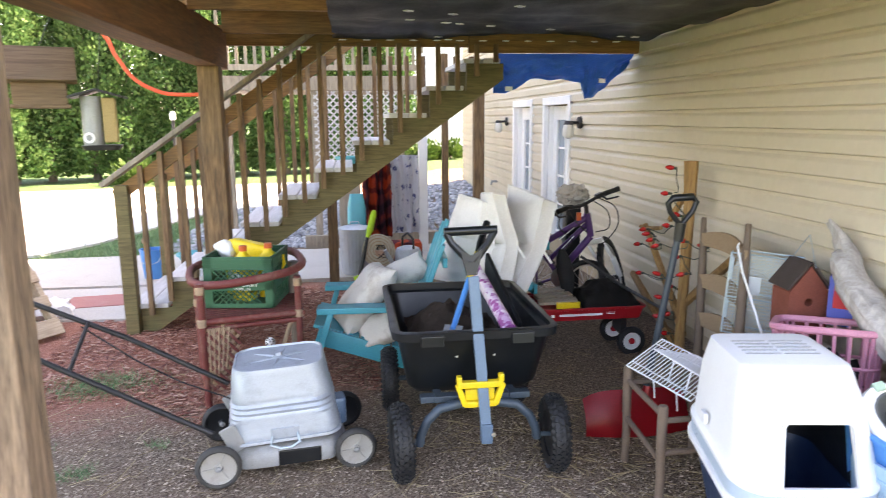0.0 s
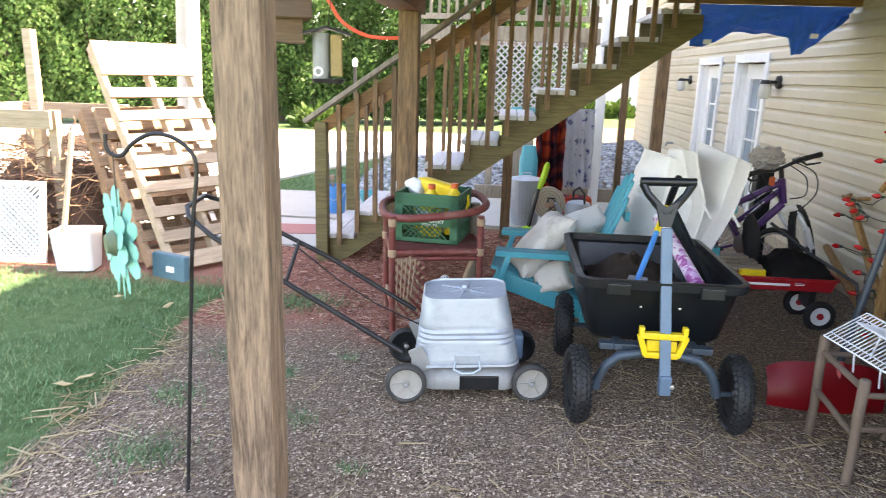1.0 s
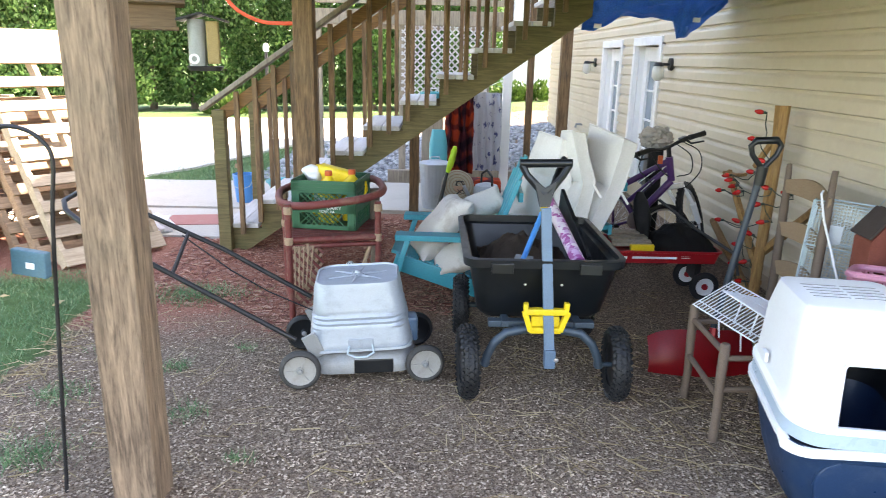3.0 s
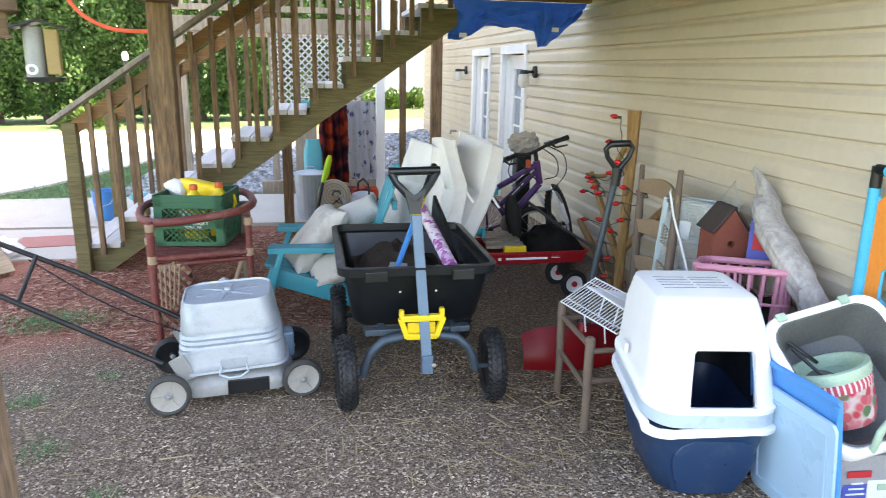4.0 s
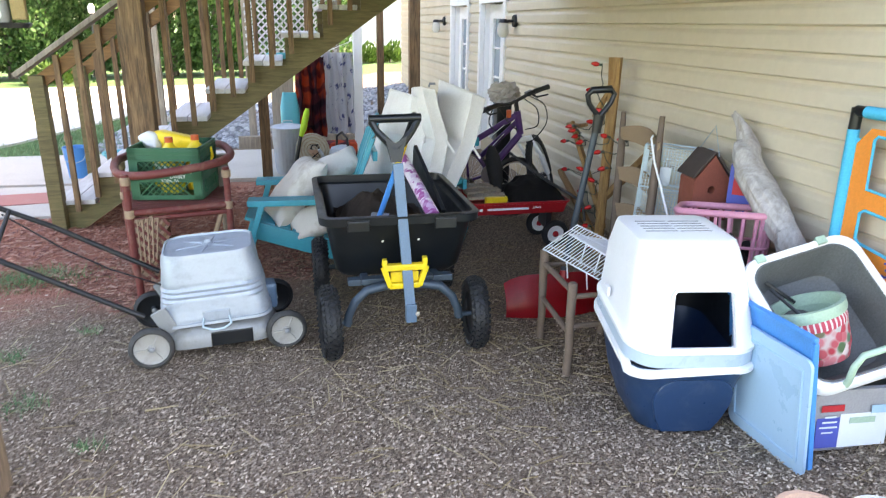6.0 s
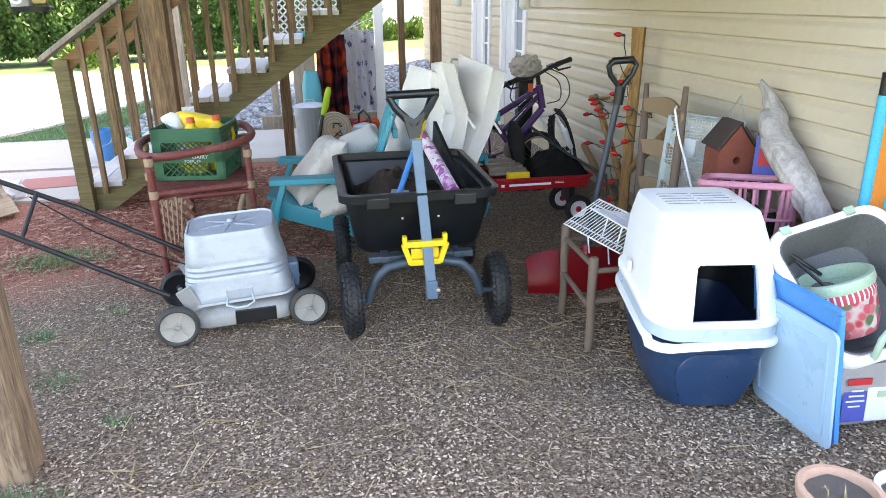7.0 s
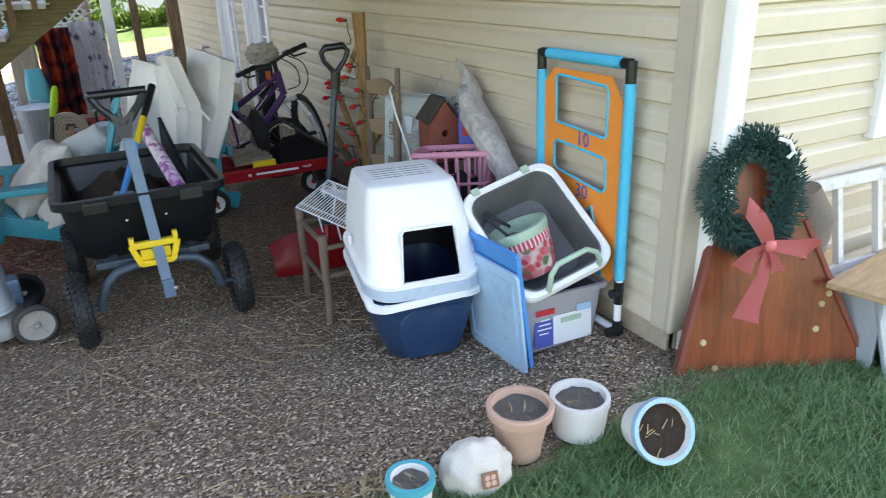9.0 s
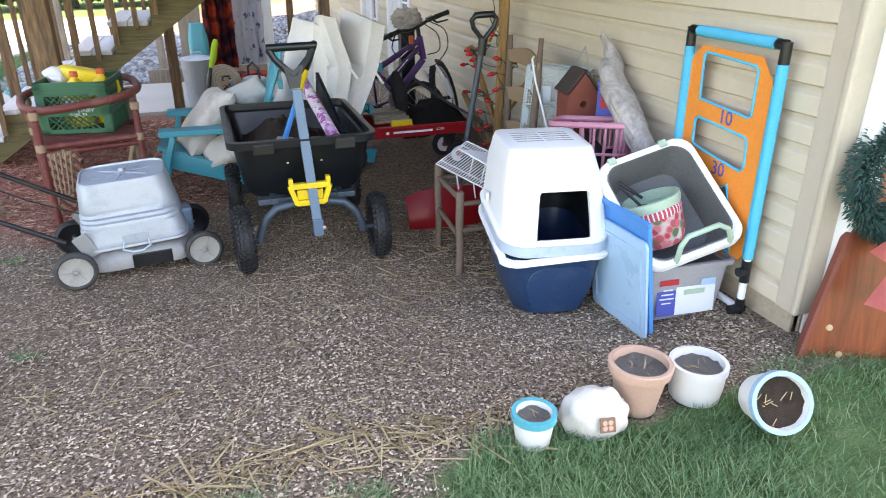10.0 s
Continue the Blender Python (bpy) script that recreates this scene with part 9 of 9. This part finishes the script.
def hedge():
    first = []
    for s in range(3):
        t = thing("arborvitae", "tall dense green arborvitae in the hedge", "tree", pose(0, -60 - 4 * s, 0), group="arborvitae hedge")
        sub(t, "trunk", M["bark"], lambda bm: tube(bm, [(0, 0, -0.05), (0.02, 0, 2.5), (0, 0, 5.8)], [0.11, 0.08, 0.02], 8), "", True)
        cr = new("crown", cedar_variant(31 + s))
        cr.parent = t
        first.append(t)
    rnd = random.Random(2)
    pts = [(-26.0, 7.0), (-13.6, 14.6), (-7.6, 19.4), (-1.0, 21.5), (2.2, 22.5)]
    spots = []
    for (ax, ay), (bx, by) in zip(pts, pts[1:]):
        ln = math.hypot(bx - ax, by - ay)
        k = int(ln / 0.95)
        spots += [(ax + (bx - ax) * i / k, ay + (by - ay) * i / k) for i in range(k)]
    used = 0
    for i, (x, y) in enumerate(spots):
        m = pose(x + rnd.uniform(-0.15, 0.15), y + rnd.uniform(-0.2, 0.2), 0, 0, 0, rnd.uniform(0, 360)) @ Matrix.Diagonal((1, 1, rnd.uniform(0.85, 1.1), 1))
        if used < 3:
            first[used].matrix_world = m
            used += 1
        else:
            o = copy_thing(first[i % 3], m)
            o.matrix_basis = m


hedge()


def yard_tree():
    t = thing("tree", "pale-barked tree standing in the sun", "tree", pose(-3.55, 7.15, 0))
    sub(t, "trunk", M["pale_bark"], lambda bm: tube(bm, [(0, 0, -0.05), (0.02, 0, 1.0), (0.06, 0, 2.2), (0.08, 0.05, 3.6), (0.05, 0.1, 5.2)], [0.17, 0.13, 0.115, 0.09, 0.03], 14), "", True)
    rnd = random.Random(6)
    for k in range(6):
        a, z = k * 1.1, 2.9 + 0.35 * k
        sub(t, "limb", M["pale_bark"], lambda bm, a=a, z=z: tube(bm, [(0.07, 0, z), (0.5 * math.cos(a), 0.5 * math.sin(a), z + 0.5), (1.1 * math.cos(a), 1.1 * math.sin(a), z + 0.9)], [0.05, 0.035, 0.01], 8), "", True)
    rng = np.random.default_rng(12)
    n = 7000
    c = rng.normal(size=(n, 3)) * [0.8, 0.8, 0.65] + [0, 0, 5.2]
    cr = new("crown", leaf_cloud("crown", c, rng.normal(size=(n, 3)), 0.12, 5, M["leaf"]))
    cr.parent = t


M["pale_bark"] = painted("pale_bark", (0.45, 0.42, 0.38), 0.9, amount=0.5, dirt=(0.25, 0.22, 0.19), scale=10, vary=0.2, bumps=0.6)
yard_tree()

for k, (x, y, s) in enumerate(((2.3, 20.5, 0.55), (3.1, 20.8, 0.6), (1.2, 20.9, 0.5), (-5.2, 18.2, 0.7), (-9.5, 17.2, 0.6))):
    rng = np.random.default_rng(50 + k)
    n = 900
    c = rng.normal(size=(n, 3))
    c /= np.linalg.norm(c, axis=1, keepdims=True)
    c = c * rng.uniform(0.5, 1.0, (n, 1)) * [s, s * 0.8, s * 0.7] * (1 + 0.2 * np.sin(c[:, :1] * 7))
    c[:, 2] = np.abs(c[:, 2] + s * 0.15)
    t = thing("shrub", "small green shrub at the lawn's edge", "shrub", pose(x, y, ground_z(x, y)), group="shrubs")
    cr = new("crown", leaf_cloud("crown", c, c + [0, 0, 0.3], 0.12, k, M["leaf"]))
    cr.parent = t
    sub(t, "stem", M["bark"], lambda bm: tube(bm, [(0, 0, -0.03), (0, 0, 0.2)], 0.03, 6))
lamp_post = thing("lamp_post", "slim dark garden lamp post with a white head", "lamp post", pose(-3.03, 13.0, 0))
sub(lamp_post, "pole", M["black_metal"], lambda bm: tube(bm, [(0, 0, 0), (0, 0, 1.58)], 0.03, 8), "", True)
sub(lamp_post, "head", M["white_plastic"], lambda bm: lathe(bm, [(0.03, 1.58), (0.05, 1.60), (0.055, 1.68), (0.03, 1.73), (0, 1.74)], 14), "", True)

# ---- loose ground cover ----
def scatter(name, n, place, length, width, flat, seed, mat, label, category, thick=0.0):
    """Thin bits lying or standing on the ground, as one object."""
    rng = np.random.default_rng(seed)
    xy = place(rng, n)
    n = len(xy)
    a = rng.uniform(0, 2 * np.pi, n)
    ln = rng.uniform(*length, n)[:, None]
    wd = rng.uniform(*width, n)[:, None]
    z = np.array([ground_z(x, y) for x, y in xy]) + (0.003 if flat else -0.004)
    p = np.c_[xy, z]
    up = rng.uniform(-0.12, 0.16, n) if flat else rng.uniform(0.8, 2.2, n)
    d = np.c_[np.cos(a), np.sin(a), up]
    d /= np.linalg.norm(d, axis=1, keepdims=True)
    s = np.c_[-np.sin(a), np.cos(a), rng.uniform(-0.3, 0.3, n)]
    if flat:
        p = p + [0, 0, 0.004] - d * ln * 0.5 * [1, 1, 0]
        p[:, 2] += np.maximum(0, -d[:, 2:3] * ln)[:, 0]
        q = p + d * ln
        if thick:
            hgt = np.array([0, 0, 1.0]) * wd * thick
            v = np.stack([p - s * wd, p + s * wd, q + s * wd, q - s * wd, p - s * wd + hgt, p + s * wd + hgt, q + s * wd + hgt, q - s * wd + hgt], 1).reshape(-1, 3)
            f = [tuple(8 * i + k for k in t) for i in range(n) for t in ((4, 5, 6, 7), (0, 1, 5, 4), (1, 2, 6, 5), (2, 3, 7, 6), (3, 0, 4, 7))]
        else:
            v = np.stack([p - s * wd, p + s * wd, q + s * wd, q - s * wd], 1).reshape(-1, 3)
            f = [(4 * i, 4 * i + 1, 4 * i + 2, 4 * i + 3) for i in range(n)]
    else:
        mid = p + d * ln * 0.55
        tip = p + d * ln + np.c_[np.cos(a), np.sin(a), np.zeros(n)] * ln * 0.25
        v = np.stack([p - s * wd, p + s * wd, mid + s * wd * 0.7, mid - s * wd * 0.7, tip], 1).reshape(-1, 3)
        f = [t for i in range(n) for t in ((5 * i, 5 * i + 1, 5 * i + 2, 5 * i + 3), (5 * i + 3, 5 * i + 2, 5 * i + 4))]
    me = bpy.data.meshes.new(name)
    me.from_pydata(v.tolist(), [], f)
    me.materials.append(mat)
    return tagged(new(name, me), label, category, kind="stuff")


def patch(x0, x1, y0, y1, keep=None):
    def place(rng, n):
        xy = np.c_[rng.uniform(x0, x1, n), rng.uniform(y0, y1, n)]
        return xy[keep(xy[:, 0], xy[:, 1], rng)] if keep else xy
    return place


def wav(x, y):
    return 0.06 * np.sin(x * 5.1 + y * 2.3) + 0.04 * np.sin(y * 7.7 - x * 3.1)


def blots(x, y):
    return np.sin(x * 3.3 + 1.1) * np.sin(y * 2.9 + x) + 0.5 * np.sin(x * 7.1 - y * 5.3)


scatter("wood_chips", 80000, patch(-1.95, 2.25, 0.85, 4.4, lambda x, y, g: (g.random(len(x)) < np.clip(1.55 - 0.40 * y, 0.04, 1)) & ((y > 1.17) | (x < 0.74))), (0.005, 0.016), (0.0012, 0.0034), True, 1, M["chip"], "grey-brown wood chips and crumbs over the soil", "wood chips", 0.7)
scatter("red_mulch", 9000, patch(-2.0, 0.3, 3.5, 6.5, lambda x, y, g: y > 3.75 + 0.35 * (x + 0.6) * (x > -0.6) + 3 * wav(x, y)), (0.015, 0.06), (0.002, 0.006), True, 2, M["red_chip"], "shredded red-brown mulch", "mulch", 0.6)
scatter("straw", 1100, patch(-1.9, 2.3, 0.9, 4.4, lambda x, y, g: (y > 1.17) | (x < 0.74)), (0.03, 0.15), (0.0009, 0.0022), True, 3, M["straw_bits"], "scattered dry straw stalks", "straw", 1.0)
scatter("straw", 800, patch(-0.7, 1.1, 1.02, 1.50, lambda x, y, g: np.abs(y - 1.26 - 0.05 * np.sin(4 * x)) < 0.04 + 0.12 * g.random(len(x)) ** 2), (0.05, 0.22), (0.0012, 0.003), True, 4, M["straw_bits"], "drift of pale straw along the lawn edge", "straw", 1.0)
scatter("straw", 1500, patch(-2.35, -1.55, 1.1, 4.1, lambda x, y, g: np.abs(x + 1.86 + 0.05 * y - 0.1 + wav(x, y)) < 0.03 + 0.14 * g.random(len(x)) ** 2), (0.05, 0.20), (0.0012, 0.003), True, 5, M["straw_bits"], "drift of dry straw along the bed edge", "straw", 1.0)
scatter("straw", 500, patch(0.2, 2.3, 2.2, 3.6), (0.05, 0.18), (0.001, 0.0022), True, 15, M["straw_bits"], "loose hay stalks under the cart", "straw", 1.0)
scatter("lawn_grass", 46000, patch(0.55, 3.6, 0.3, 1.28, lambda x, y, g: (y < 1.16 - 0.02 * np.abs(x - 1.5) + wav(x, y)) & (x > 0.75 + 0.3 * (y - 0.9) + wav(x, y)) & (g.random(len(x)) < np.clip(0.75 + 0.5 * blots(x, y), 0.12, 1))), (0.025, 0.075), (0.0011, 0.0024), False, 6, M["grass_blade"], "short green lawn grass", "grass")
scatter("lawn_grass", 52000, patch(-5.0, -1.8, 1.0, 4.6, lambda x, y, g: (x < -1.93 - 0.04 * (y - 2) + wav(x, y)) & (g.random(len(x)) < np.clip(0.7 + 0.6 * blots(x, y), 0.1, 1))), (0.02, 0.055), (0.0013, 0.003), False, 7, M["grass_blade"], "short green lawn grass", "grass")
scatter("lawn_grass", 14000, patch(-9.0, -1.2, 8.05, 12.0, lambda x, y, g: (y < 8.4) | (x > -3.4 + 0.33 * (y - 9.2))), (0.04, 0.09), (0.003, 0.006), False, 8, M["grass_blade"], "strip of lawn beside the path", "grass")
for k, (x, y, s, n) in enumerate(((-1.50, 2.25, 0.20, 500), (-1.62, 2.75, 0.14, 240), (-1.45, 4.15, 0.30, 1400), (-1.2, 3.05, 0.10, 120), (-1.25, 1.75, 0.12, 160), (-0.85, 1.78, 0.13, 320), (-0.98, 2.6, 0.10, 120), (-0.65, 2.25, 0.06, 60), (0.1, 1.12, 0.14, 300), (0.5, 1.05, 0.12, 220), (-1.55, 3.3, 0.14, 260), (-0.9, 3.3, 0.07, 60))):
    scatter("grass_tuft", n, lambda rng, m, x=x, y=y, s=s: rng.normal(size=(m, 2)) * [s * 0.5, s * 0.35] + [x, y], (0.02, 0.065), (0.0012, 0.0026), False, 60 + k, M["grass_blade"], "small tuft of grass in the bare soil", "grass")


def fallen(n, seed):
    rnd = random.Random(seed)
    for k in range(n):
        x, y = rnd.uniform(-3.9, -2.1), rnd.uniform(1.6, 4.2)
        b = B()
        prism(b, [(-0.05, 0), (-0.02, 0.022), (0.03, 0.018), (0.055, 0), (0.02, -0.02), (-0.03, -0.016)], 0.003)
        for v in b.verts:
            v.co.z += 0.02 * noise.noise(v.co * 25)
        solo("dry_leaf", b, M["straw"], "curled dry leaf on the lawn", "leaf", pose(x, y, 0.03, rnd.uniform(-10, 10), rnd.uniform(-10, 10), rnd.uniform(0, 360)), group="dry leaves")


fallen(9, 3)


def gravel_bed():
    rng = np.random.default_rng(17)
    b = bmesh.new()
    bmesh.ops.create_icosphere(b, subdivisions=1, radius=1)
    base = np.array([v.co[:] for v in b.verts])
    tri = [tuple(v.index for v in fc.verts) for fc in b.faces]
    b.free()
    n = 7000
    xy = np.c_[rng.uniform(-2.2, 2.3, n), rng.uniform(8.6, 13.4, n)]
    xy = xy[(xy[:, 1] > 8.6 + 0.1 * xy[:, 0])]
    verts, faces = [], []
    for i, (x, y) in enumerate(xy):
        s = rng.uniform(0.022, 0.052)
        sc = np.array([s, s * rng.uniform(0.7, 1), s * rng.uniform(0.5, 0.8)])
        a = rng.uniform(0, 6.28)
        r = np.array([[np.cos(a), -np.sin(a), 0], [np.sin(a), np.cos(a), 0], [0, 0, 1]])
        p = (base * (1 + rng.normal(size=(len(base), 1)) * 0.12) * sc) @ r.T + [x, y, ground_z(x, y) + s * 0.3]
        o = len(verts)
        verts += p.tolist()
        faces += [tuple(o + k for k in t) for t in tri]
    me = bpy.data.meshes.new("gravel")
    me.from_pydata(verts, [], faces)
    me.shade_smooth()
    me.materials.append(M["gravel"])
    tagged(new("gravel", me), "bed of rounded blue-grey stones", "gravel", kind="stuff")
    e = B()
    beam(e, (-0.5, 8.55, 0.08), (2.3, 8.75, 0.08), 0.09, 0.16)
    solo("bed_edging", e, M["grey_wood"], "low timber edging of the gravel bed", "edging")


gravel_bed()
